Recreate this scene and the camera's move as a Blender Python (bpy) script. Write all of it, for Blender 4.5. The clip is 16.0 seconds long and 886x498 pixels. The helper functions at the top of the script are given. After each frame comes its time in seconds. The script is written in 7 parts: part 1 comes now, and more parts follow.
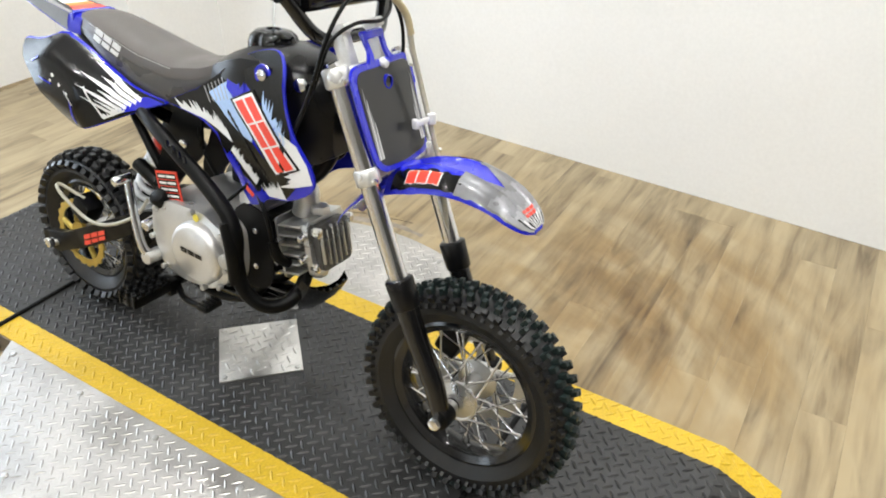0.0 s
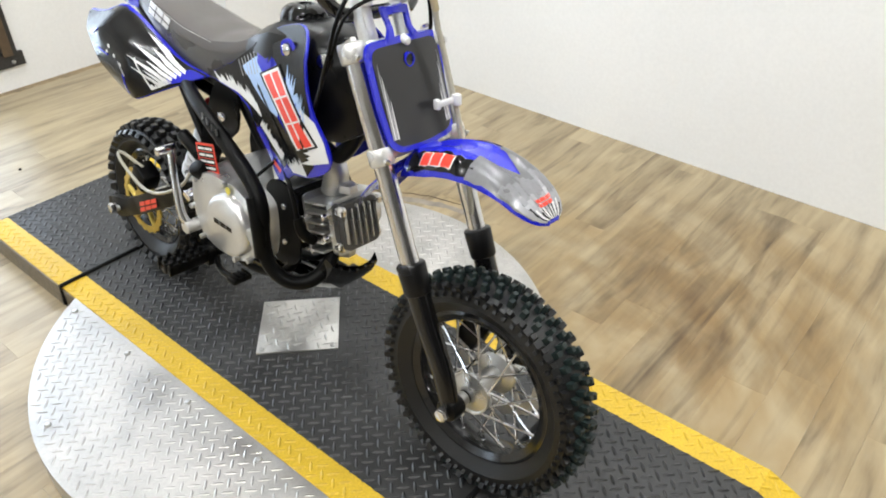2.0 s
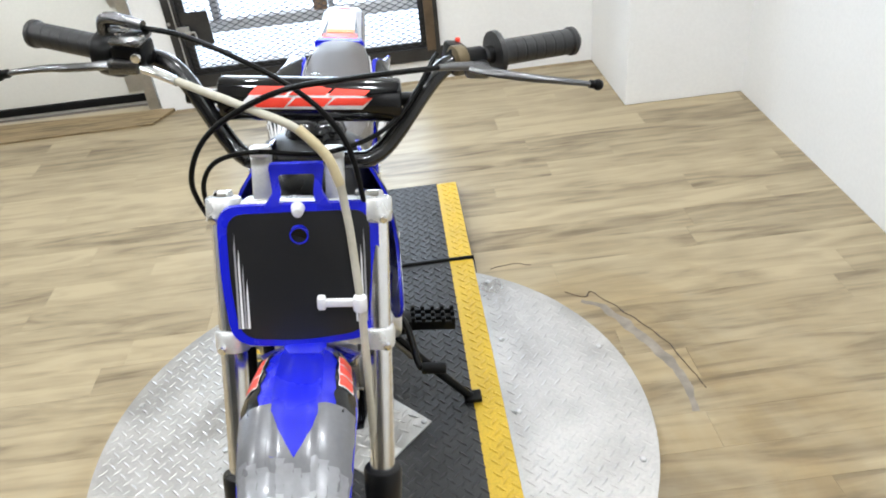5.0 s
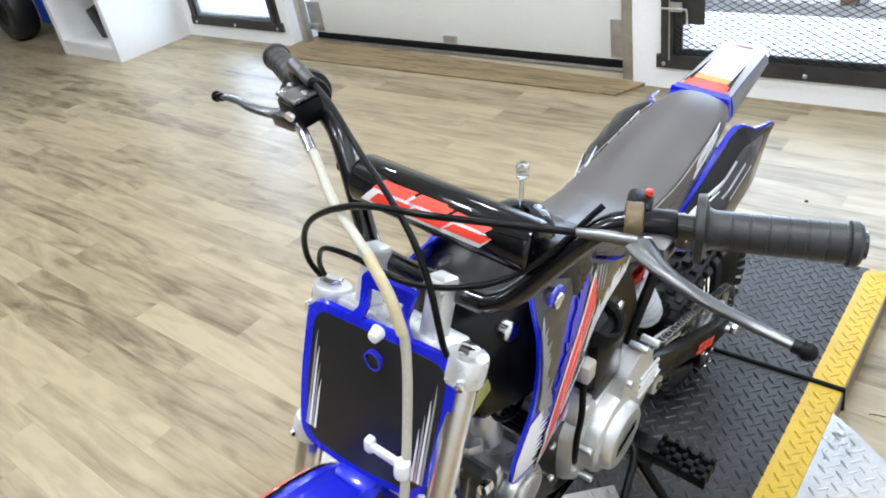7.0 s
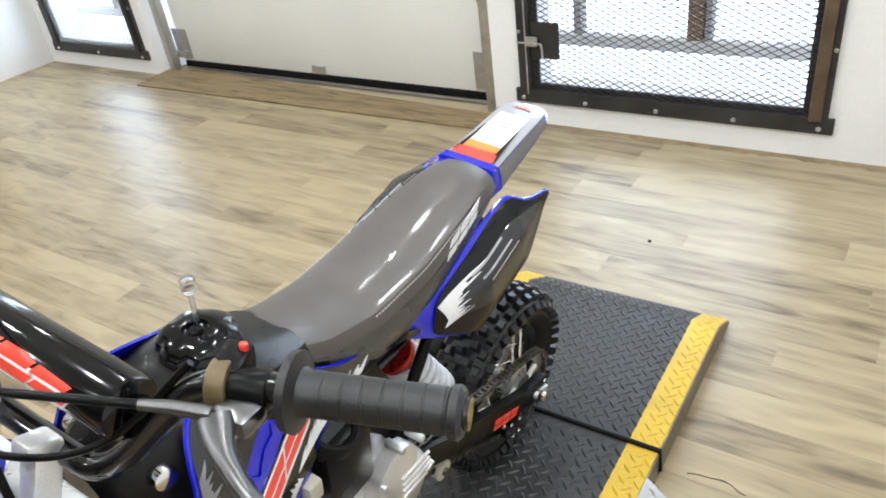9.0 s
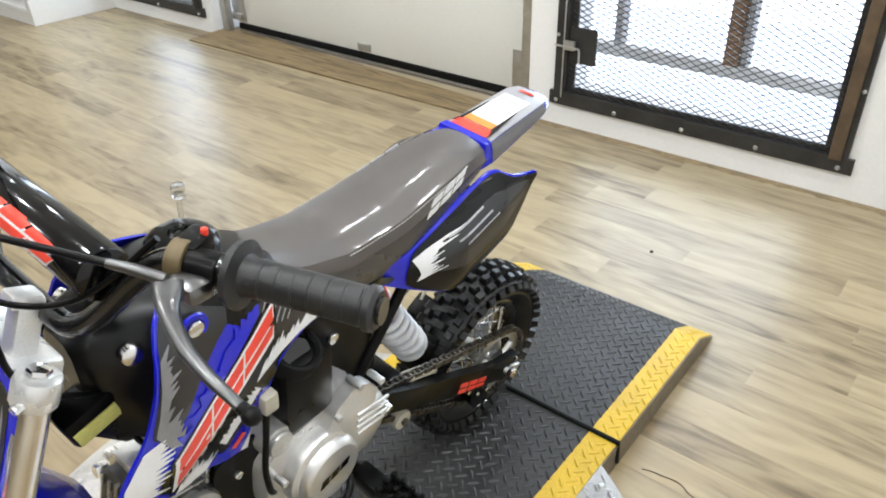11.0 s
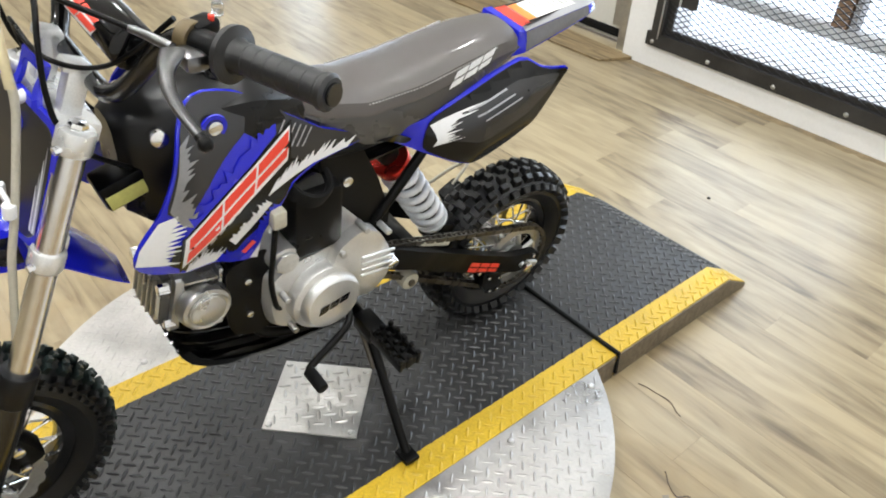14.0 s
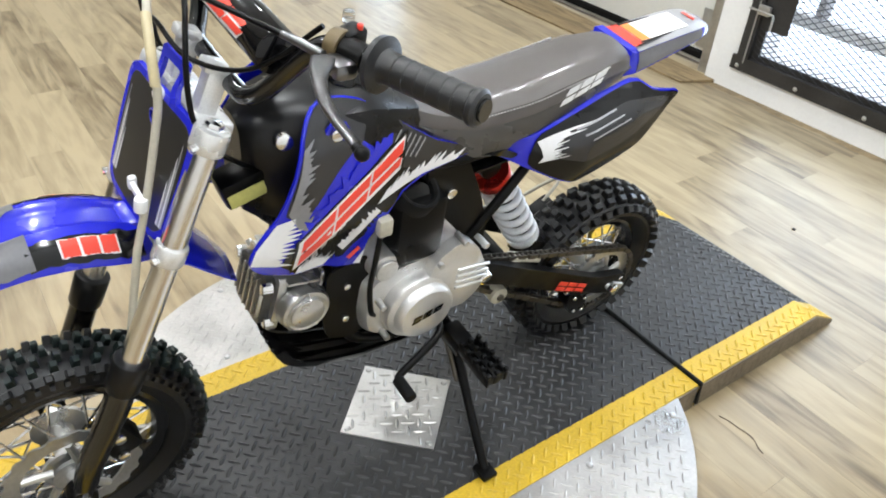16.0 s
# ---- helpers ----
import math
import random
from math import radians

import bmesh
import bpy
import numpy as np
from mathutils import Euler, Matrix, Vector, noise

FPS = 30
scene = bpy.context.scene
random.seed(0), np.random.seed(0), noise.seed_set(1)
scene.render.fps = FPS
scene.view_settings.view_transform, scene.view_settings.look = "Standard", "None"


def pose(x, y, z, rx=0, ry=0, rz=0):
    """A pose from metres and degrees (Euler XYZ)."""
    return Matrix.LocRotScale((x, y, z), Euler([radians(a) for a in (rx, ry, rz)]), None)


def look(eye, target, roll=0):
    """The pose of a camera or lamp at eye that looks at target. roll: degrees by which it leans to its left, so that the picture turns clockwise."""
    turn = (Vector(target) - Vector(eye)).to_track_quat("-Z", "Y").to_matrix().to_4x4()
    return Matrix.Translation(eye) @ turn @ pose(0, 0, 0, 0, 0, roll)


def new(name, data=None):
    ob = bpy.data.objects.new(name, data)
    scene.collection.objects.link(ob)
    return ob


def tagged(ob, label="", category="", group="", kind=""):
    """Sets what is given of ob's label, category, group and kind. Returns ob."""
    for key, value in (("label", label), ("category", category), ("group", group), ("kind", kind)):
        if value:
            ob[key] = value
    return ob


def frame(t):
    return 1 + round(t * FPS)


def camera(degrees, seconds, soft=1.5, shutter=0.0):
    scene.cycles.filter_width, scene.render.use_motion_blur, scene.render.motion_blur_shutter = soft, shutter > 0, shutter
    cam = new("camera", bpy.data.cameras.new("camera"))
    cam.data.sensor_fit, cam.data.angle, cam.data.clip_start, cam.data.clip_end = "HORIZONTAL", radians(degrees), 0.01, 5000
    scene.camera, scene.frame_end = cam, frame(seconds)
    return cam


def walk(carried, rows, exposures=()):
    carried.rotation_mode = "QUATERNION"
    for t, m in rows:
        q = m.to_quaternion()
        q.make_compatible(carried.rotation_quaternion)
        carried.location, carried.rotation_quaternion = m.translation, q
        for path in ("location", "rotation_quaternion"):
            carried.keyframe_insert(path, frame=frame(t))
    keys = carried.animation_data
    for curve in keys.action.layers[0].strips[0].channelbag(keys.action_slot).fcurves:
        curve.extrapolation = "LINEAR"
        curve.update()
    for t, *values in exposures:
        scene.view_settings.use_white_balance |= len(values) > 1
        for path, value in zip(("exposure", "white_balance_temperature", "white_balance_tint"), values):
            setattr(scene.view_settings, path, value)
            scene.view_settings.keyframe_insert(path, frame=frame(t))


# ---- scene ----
cam = camera(61.9, 16.0, 1.9)
PATH = [
    (0, (-0.859, -0.93, 1.115), (0.573, -0.104, -0.011), 1.6),
    (0.5, (-0.864, -0.949, 1.087), (0.527, -0.195, -0.137), 3.3),
    (1, (-0.86, -0.966, 1.063), (0.458, -0.259, -0.265), 4.5),
    (1.5, (-0.854, -0.988, 1.071), (0.489, -0.213, -0.192), 2.1),
    (2, (-0.749, -1.027, 1.093), (0.497, 0.024, -0.066), -0.7),
    (2.5, (-0.614, -1.107, 1.132), (0.425, 0.208, 0.041), 0.7),
    (3, (-0.448, -1.076, 1.13), (0.483, 0.323, 0.046), -1.8),
    (3.2, (-0.368, -1.039, 1.135), (0.501, 0.4, 0.051), -0.4),
    (5.3, (0.227, -0.999, 1.122), (0.094, 0.659, 0.011), -5.9),
    (5.5, (0.276, -0.931, 1.135), (0.014, 0.73, 0.053), -4.9),
    (6, (0.378, -0.826, 1.127), (-0.294, 0.718, 0.047), -7.6),
    (6.5, (0.488, -0.747, 1.15), (-0.588, 0.604, 0.141), -7.3),
    (7, (0.442, -0.644, 1.139), (-0.725, 0.569, 0.06), -10.6),
    (7.5, (0.377, -0.525, 1.139), (-0.616, 0.842, 0.07), -5.1),
    (8, (0.379, -0.424, 1.112), (-0.497, 1.019, 0.039), -9.6),
    (8.2, (0.415, -0.395, 1.127), (-0.512, 1.01, 0.046), -10.7),
    (10.3, (0.655, -0.415, 1.138), (-0.45, 0.878, 0.085), -4.7),
    (10.5, (0.663, -0.424, 1.134), (-0.429, 0.877, 0.079), -3.3),
    (11, (0.665, -0.429, 1.122), (-0.409, 0.874, 0.05), -1.6),
    (11.5, (0.673, -0.432, 1.116), (-0.408, 0.857, 0.035), -1.1),
    (12, (0.703, -0.449, 1.12), (-0.395, 0.832, 0.046), -1.2),
    (12.5, (0.742, -0.517, 1.124), (-0.37, 0.774, 0.076), -2.0),
    (13, (0.773, -0.516, 1.116), (-0.463, 0.686, 0.102), -2.5),
    (13.5, (0.843, -0.462, 1.098), (-0.476, 0.563, -0.001), 1.2),
    (14, (0.862, -0.443, 1.077), (-0.344, 0.621, -0.112), 2.8),
    (14.5, (0.854, -0.449, 1.082), (-0.324, 0.662, -0.091), 2.6),
    (15, (0.843, -0.445, 1.083), (-0.325, 0.673, -0.094), 1.8),
    (15.5, (0.824, -0.466, 1.08), (-0.404, 0.592, -0.091), 2.4),
    (16, (0.806, -0.5, 1.076), (-0.488, 0.472, -0.099), 3.9),
]
# exposure and white balance drift a little on the way
LIGHT = [(0, -0.01, 6400), (2, -0.04, 6300), (3, -0.04, 6150), (5.5, -0.05, 6000), (6.5, -0.01, 5750), (7, 0.03, 5750), (8, -0.03, 6000), (10.5, -0.08, 6200), (12.5, -0.09, 6250), (14.5, -0.06, 6350), (16, 0.01, 6100)]
walk(cam, [(t, look(eye, target, roll)) for t, eye, target, roll in PATH], [(t, e, k, 10) for t, e, k in LIGHT])


# ---------------------------------------------------------------- world and light
FLOOR = -0.066          # the deck of the turntable is z = 0
world = bpy.data.worlds.new("world")
scene.world = world
world.use_nodes = True
sky = world.node_tree.nodes.new("ShaderNodeTexSky")
sky.sky_type, sky.sun_disc = "NISHITA", False
sky.sun_elevation, sky.sun_rotation = radians(35), radians(20)
world.node_tree.links.new(sky.outputs[0], world.node_tree.nodes["Background"].inputs[0])
world.node_tree.nodes["Background"].inputs[1].default_value = 0.15


def area(name, x, y, z, size, power, colour=(1, 1, 1), turn=(0, 0, 0), size_y=None):
    data = bpy.data.lights.new(name, "AREA")
    data.energy, data.color, data.size = power, colour, size
    data.shape = "DISK"
    if size_y:
        data.shape, data.size_y = "RECTANGLE", size_y
    ob = new(name, data)
    ob.matrix_world = pose(x, y, z, *turn)
    return ob


WARM = (1.0, 1.0, 0.965)
CEIL = 2.75
LAMPS = [(x, y) for x in (-3.6, -2.0, -0.5, 0.8) for y in (-1.9, -0.3, 1.2)]
for lx, ly in LAMPS:
    area("downlight_glow", lx, ly, CEIL - 0.05, 0.15, (12.5 if ly > 1 else 19) * (1.12 if lx > 0.5 else 1.0), WARM)
# daylight in the two barred openings of the end wall
area("daylight_door", -0.2, 2.12, 1.0, 0.95, 36, (0.74, 0.87, 1.0), (-90, 0, 0), 1.9)
area("daylight_window", -3.5, 2.12, 0.9, 0.55, 26, (0.72, 0.86, 1.0), (-90, 0, 0), 1.6)


# ---------------------------------------------------------------- materials
def mat(name, col, rough=0.5, metal=0.0, spec=0.5, var=0.12, scale=6.0, bump=0.0, bscale=180.0, coat=0.0, fine=0.06, rvar=0.1, rnd=0.0, stretch=(1, 1, 1)):
    """A surface with large stains, fine grain, uneven gloss and relief."""
    m = bpy.data.materials.new(name)
    m.use_nodes = True
    nt = m.node_tree
    N, L = nt.nodes, nt.links
    b = N["Principled BSDF"]
    tc = N.new("ShaderNodeTexCoord")
    mp = N.new("ShaderNodeMapping")
    mp.inputs["Scale"].default_value = stretch
    L.new(tc.outputs["Object"], mp.inputs[0])
    vec = mp.outputs[0]
    if rnd:
        oi = N.new("ShaderNodeObjectInfo")
        mul = N.new("ShaderNodeMath")
        mul.operation = "MULTIPLY"
        mul.inputs[1].default_value = 57.0
        L.new(oi.outputs["Random"], mul.inputs[0])
        add = N.new("ShaderNodeVectorMath")
        L.new(vec, add.inputs[0])
        L.new(mul.outputs[0], add.inputs[1])
        vec = add.outputs[0]
    n1 = N.new("ShaderNodeTexNoise")
    n1.inputs["Scale"].default_value, n1.inputs["Detail"].default_value = scale, 6
    n2 = N.new("ShaderNodeTexNoise")
    n2.inputs["Scale"].default_value, n2.inputs["Detail"].default_value = bscale, 4
    L.new(vec, n1.inputs["Vector"])
    L.new(vec, n2.inputs["Vector"])
    ramp = N.new("ShaderNodeMapRange")
    ramp.inputs[1].default_value, ramp.inputs[2].default_value = 0.3, 0.7
    ramp.inputs[3].default_value, ramp.inputs[4].default_value = 1 - var, 1 + var
    L.new(n1.outputs["Fac"], ramp.inputs[0])
    ramp2 = N.new("ShaderNodeMapRange")
    ramp2.inputs[1].default_value, ramp2.inputs[2].default_value = 0.3, 0.7
    ramp2.inputs[3].default_value, ramp2.inputs[4].default_value = 1 - fine, 1 + fine
    L.new(n2.outputs["Fac"], ramp2.inputs[0])
    mm = N.new("ShaderNodeMath")
    mm.operation = "MULTIPLY"
    L.new(ramp.outputs[0], mm.inputs[0])
    L.new(ramp2.outputs[0], mm.inputs[1])
    out = mm.outputs[0]
    if rnd:
        r3 = N.new("ShaderNodeMapRange")
        r3.inputs[3].default_value, r3.inputs[4].default_value = 1 - rnd, 1 + rnd
        L.new(oi.outputs["Random"], r3.inputs[0])
        m3 = N.new("ShaderNodeMath")
        m3.operation = "MULTIPLY"
        L.new(out, m3.inputs[0])
        L.new(r3.outputs[0], m3.inputs[1])
        out = m3.outputs[0]
    cm = N.new("ShaderNodeVectorMath")
    cm.operation = "SCALE"
    cm.inputs[0].default_value = col
    L.new(out, cm.inputs["Scale"])
    L.new(cm.outputs[0], b.inputs["Base Color"])
    rr = N.new("ShaderNodeMapRange")
    rr.inputs[1].default_value, rr.inputs[2].default_value = 0.3, 0.7
    rr.inputs[3].default_value, rr.inputs[4].default_value = max(0.02, rough - rvar * rough), min(1, rough + rvar)
    L.new(n1.outputs["Fac"], rr.inputs[0])
    L.new(rr.outputs[0], b.inputs["Roughness"])
    b.inputs["Metallic"].default_value = metal
    b.inputs["Specular IOR Level"].default_value = spec
    b.inputs["Coat Weight"].default_value = coat
    b.inputs["Coat Roughness"].default_value = 0.06
    if bump:
        bp = N.new("ShaderNodeBump")
        bp.inputs["Strength"].default_value, bp.inputs["Distance"].default_value = bump, 0.002
        L.new(n2.outputs["Fac"], bp.inputs["Height"])
        L.new(bp.outputs[0], b.inputs["Normal"])
    return m


def plank_mat(name, dark, light, rough, seed_by_object=True, along=(1.9, 13.0, 13.0), smudge=False):
    """Printed wood: long soft streaks, a few knots, each board a little different."""
    m = bpy.data.materials.new(name)
    m.use_nodes = True
    nt = m.node_tree
    N, L = nt.nodes, nt.links
    b = N["Principled BSDF"]
    tc = N.new("ShaderNodeTexCoord")
    oi = N.new("ShaderNodeObjectInfo")
    geo = N.new("ShaderNodeNewGeometry")
    rnd = oi.outputs["Random"] if seed_by_object else geo.outputs["Random Per Island"]
    mul = N.new("ShaderNodeMath")
    mul.operation = "MULTIPLY"
    mul.inputs[1].default_value = 91.0
    L.new(rnd, mul.inputs[0])
    add = N.new("ShaderNodeVectorMath")
    L.new(tc.outputs["Object"], add.inputs[0])
    L.new(mul.outputs[0], add.inputs[1])
    mp = N.new("ShaderNodeMapping")
    mp.inputs["Scale"].default_value = along
    L.new(add.outputs[0], mp.inputs[0])
    n1 = N.new("ShaderNodeTexNoise")
    n1.inputs["Scale"].default_value, n1.inputs["Detail"].default_value, n1.inputs["Distortion"].default_value = (1.5, 6, 1.3) if smudge else (1.6, 7, 1.6)
    L.new(mp.outputs[0], n1.inputs["Vector"])
    mp2 = N.new("ShaderNodeMapping")
    mp2.inputs["Scale"].default_value = (3.0, 60.0, 60.0)
    L.new(add.outputs[0], mp2.inputs[0])
    n2 = N.new("ShaderNodeTexNoise")
    n2.inputs["Scale"].default_value, n2.inputs["Detail"].default_value = 2.0, 5
    L.new(mp2.outputs[0], n2.inputs["Vector"])
    mix = N.new("ShaderNodeMath")
    mix.operation = "MULTIPLY_ADD"
    mix.inputs[1].default_value = 0.2 if smudge else 0.35
    L.new(n2.outputs["Fac"], mix.inputs[0])
    L.new(n1.outputs["Fac"], mix.inputs[2])
    rn = N.new("ShaderNodeMath")
    rn.operation = "MULTIPLY_ADD"
    rn.inputs[1].default_value = 0.30 if smudge else 0.16
    L.new(rnd, rn.inputs[0])
    L.new(mix.outputs[0], rn.inputs[2])
    ramp = N.new("ShaderNodeValToRGB")
    e = ramp.color_ramp.elements
    e[0].position, e[0].color = 0.46 if smudge else 0.60, (*dark, 1)
    e[1].position, e[1].color = 1.10 if smudge else 0.92, (*light, 1)
    mid = ramp.color_ramp.elements.new(0.75 if smudge else 0.77)
    mid.color = tuple(0.35 * a + 0.65 * c for a, c in zip(dark, light)) + (1,)
    tone = rn.outputs[0]
    if smudge:
        n3 = N.new("ShaderNodeTexNoise")
        n3.inputs["Scale"].default_value, n3.inputs["Detail"].default_value = 14.0, 4
        mp3 = N.new("ShaderNodeMapping")
        mp3.inputs["Scale"].default_value = (0.55, 1.6, 1.0)
        L.new(add.outputs[0], mp3.inputs[0])
        L.new(mp3.outputs[0], n3.inputs["Vector"])
        sm = N.new("ShaderNodeMath")
        sm.operation = "MULTIPLY_ADD"
        sm.inputs[1].default_value = 0.33
        L.new(n3.outputs["Fac"], sm.inputs[0])
        sm2 = N.new("ShaderNodeMath")
        sm2.operation = "SUBTRACT"
        sm2.inputs[1].default_value = 0.10
        L.new(tone, sm.inputs[2])
        L.new(sm.outputs[0], sm2.inputs[0])
        tone = sm2.outputs[0]
    L.new(tone, ramp.inputs[0])
    shade = ramp.outputs[0]
    if smudge:
        # brown scuffs worn in a broken ring round the turntable
        b.inputs["Specular IOR Level"].default_value = 0.62
        sub_ = N.new("ShaderNodeVectorMath")
        sub_.operation = "SUBTRACT"
        sub_.inputs[1].default_value = (0.20, -0.20, -0.066)
        L.new(geo.outputs["Position"], sub_.inputs[0])
        ln = N.new("ShaderNodeVectorMath")
        ln.operation = "LENGTH"
        L.new(sub_.outputs[0], ln.inputs[0])
        band = N.new("ShaderNodeMapRange")
        band.interpolation_type = "SMOOTHSTEP"
        band.inputs[1].default_value, band.inputs[2].default_value, band.inputs[3].default_value, band.inputs[4].default_value = 0.56, 1.20, 1.0, 0.0
        L.new(ln.outputs["Value"], band.inputs[0])
        n4 = N.new("ShaderNodeTexNoise")
        n4.inputs["Scale"].default_value, n4.inputs["Detail"].default_value, n4.inputs["Distortion"].default_value = 2.6, 4, 0.3
        xyz = N.new("ShaderNodeSeparateXYZ")
        L.new(sub_.outputs[0], xyz.inputs[0])
        turn_ = N.new("ShaderNodeMath")
        turn_.operation = "ARCTAN2"
        L.new(xyz.outputs[1], turn_.inputs[0])
        L.new(xyz.outputs[0], turn_.inputs[1])
        polar = N.new("ShaderNodeCombineXYZ")
        far_ = N.new("ShaderNodeMath")
        far_.operation = "MULTIPLY"
        far_.inputs[1].default_value = 3.4
        L.new(ln.outputs["Value"], far_.inputs[0])
        L.new(far_.outputs[0], polar.inputs[0])
        L.new(turn_.outputs[0], polar.inputs[1])
        L.new(polar.outputs[0], n4.inputs["Vector"])
        patch = N.new("ShaderNodeMapRange")
        patch.inputs[1].default_value, patch.inputs[2].default_value, patch.inputs[3].default_value, patch.inputs[4].default_value = 0.36, 0.62, 0.2, 1.0
        L.new(n4.outputs["Fac"], patch.inputs[0])
        fac = N.new("ShaderNodeMath")
        fac.operation = "MULTIPLY"
        L.new(band.outputs[0], fac.inputs[0])
        L.new(patch.outputs[0], fac.inputs[1])
        mx = N.new("ShaderNodeMix")
        mx.data_type, mx.blend_type = "RGBA", "MULTIPLY"
        L.new(fac.outputs[0], mx.inputs[0])
        L.new(shade, mx.inputs[6])
        mx.inputs[7].default_value = (0.80, 0.72, 0.57, 1)
        shade = mx.outputs[2]
        # a darker, browner broken patch beside the plate, fading outwards
        away = N.new("ShaderNodeVectorMath")
        away.operation = "DISTANCE"
        away.inputs[1].default_value = (0.78, -0.72, -0.066)
        L.new(geo.outputs["Position"], away.inputs[0])
        worn = N.new("ShaderNodeMapRange")
        worn.interpolation_type = "SMOOTHSTEP"
        worn.inputs[1].default_value, worn.inputs[2].default_value, worn.inputs[3].default_value, worn.inputs[4].default_value = 0.10, 0.65, 1.0, 0.0
        L.new(away.outputs["Value"], worn.inputs[0])
        fac2 = N.new("ShaderNodeMath")
        fac2.operation = "MULTIPLY"
        L.new(worn.outputs[0], fac2.inputs[0])
        L.new(patch.outputs[0], fac2.inputs[1])
        mx2 = N.new("ShaderNodeMix")
        mx2.data_type, mx2.blend_type = "RGBA", "MULTIPLY"
        L.new(fac2.outputs[0], mx2.inputs[0])
        L.new(shade, mx2.inputs[6])
        mx2.inputs[7].default_value = (0.70, 0.585, 0.41, 1)
        shade = mx2.outputs[2]
    L.new(shade, b.inputs["Base Color"])
    rr = N.new("ShaderNodeMapRange")
    rr.inputs[3].default_value, rr.inputs[4].default_value = rough - 0.02, rough + 0.03
    L.new(n1.outputs["Fac"], rr.inputs[0])
    L.new(rr.outputs[0], b.inputs["Roughness"])
    bp = N.new("ShaderNodeBump")
    bp.inputs["Strength"].default_value, bp.inputs["Distance"].default_value = 0.12, 0.001
    L.new(n2.outputs["Fac"], bp.inputs["Height"])
    L.new(bp.outputs[0], b.inputs["Normal"])
    return m


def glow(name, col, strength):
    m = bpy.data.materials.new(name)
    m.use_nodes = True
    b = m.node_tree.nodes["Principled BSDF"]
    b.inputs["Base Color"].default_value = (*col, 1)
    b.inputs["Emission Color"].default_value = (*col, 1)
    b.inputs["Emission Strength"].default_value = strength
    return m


WALL = mat("white_wall_paint", (0.845, 0.845, 0.84), 0.55, var=0.03, scale=1.3, bump=0.08, bscale=90, fine=0.02)
GARAGE = mat("white_door_enamel", (0.76, 0.76, 0.72), 0.42, var=0.03, scale=1.5, bump=0.06, bscale=120, fine=0.02)
UNSEENWALL = mat("dark_unseen_wall", (0.16, 0.16, 0.165), 0.6, var=0.1, scale=1.0)
# emission stands in for the daylight on the snow
YARD = glow("glowing_snow", (0.80, 0.89, 1.0), 1.0)
CEILING = mat("ceiling_paint", (0.78, 0.78, 0.76), 0.8, var=0.03, scale=2)
PLANK = plank_mat("vinyl_plank", (0.112, 0.078, 0.039), (0.392, 0.316, 0.192), 0.37, smudge=True)
PLANK_FAR = plank_mat("vinyl_plank_far", (0.112, 0.078, 0.039), (0.392, 0.316, 0.192), 0.37, seed_by_object=False, smudge=True)
PLY = plank_mat("plywood", (0.095, 0.066, 0.031), (0.270, 0.196, 0.102), 0.6, along=(2.4, 22.0, 22.0))
DECK = mat("black_deck_paint", (0.033, 0.033, 0.033), 0.40, spec=0.40, var=0.35, scale=5, bump=0.12, bscale=260, fine=0.2, rvar=0.2)
LUG = mat("black_deck_lug", (0.030, 0.030, 0.0305), 0.34, spec=0.5, var=0.4, scale=9, fine=0.25, rvar=0.2)
YELLOW = mat("yellow_deck_paint", (0.60, 0.395, 0.02), 0.45, var=0.12, scale=7, bump=0.08, bscale=200, fine=0.12)
COVERALU = mat("bright_tread_plate", (0.54, 0.53, 0.51), 0.34, 0.9, var=0.15, scale=9, bump=0.12, bscale=160, fine=0.06, rvar=0.35)
ALU = mat("aluminium_tread", (0.44, 0.425, 0.405), 0.33, 0.78, var=0.2, scale=8, bump=0.1, bscale=160, fine=0.06, rvar=0.25)
STEEL = mat("galvanised_steel", (0.55, 0.55, 0.54), 0.4, 0.9, var=0.15, scale=14, fine=0.08)
CHROME = mat("chrome", (0.80, 0.80, 0.81), 0.10, 1.0, var=0.03, scale=20, fine=0.02)
FORKTUBE = mat("fork_tube_satin", (0.84, 0.84, 0.85), 0.16, 1.0, var=0.04, scale=20, fine=0.03)
CASTALU = mat("cast_aluminium", (0.68, 0.675, 0.665), 0.30, 0.75, var=0.08, scale=18, bump=0.15, bscale=500, fine=0.06)
HEADALU = mat("dull_cast_aluminium", (0.60, 0.60, 0.59), 0.27, 0.92, var=0.12, scale=18, bump=0.15, bscale=500)
CLAMP = mat("silver_painted_clamp", (0.74, 0.74, 0.735), 0.26, 0.6, var=0.06, scale=20, bump=0.06, bscale=400)
BLUE = mat("blue_plastic", (0.010, 0.014, 0.50), 0.2, var=0.06, scale=12, coat=0.5, fine=0.02)
BLACK = mat("black_plastic_gloss", (0.003, 0.003, 0.0035), 0.08, spec=0.35, var=0.1, scale=10, coat=0.12, fine=0.04)
SATIN = mat("black_satin_paint", (0.003, 0.003, 0.003), 0.30, spec=0.14, var=0.12, scale=16, bump=0.05, bscale=400)
BARBLACK = mat("black_gloss_paint", (0.004, 0.004, 0.0045), 0.16, spec=0.5, var=0.1, scale=14, coat=0.3, fine=0.04)
TANKBLACK = mat("black_satin_plastic", (0.005, 0.005, 0.0055), 0.26, spec=0.3, var=0.1, scale=10, fine=0.04)
RUBBER = mat("tyre_rubber", (0.0085, 0.0086, 0.009), 0.38, spec=0.42, var=0.2, scale=14, bump=0.15, bscale=300, fine=0.12)
GRIP = mat("grip_rubber", (0.012, 0.012, 0.0125), 0.35, spec=0.5, var=0.15, scale=14, bump=0.2, bscale=500)
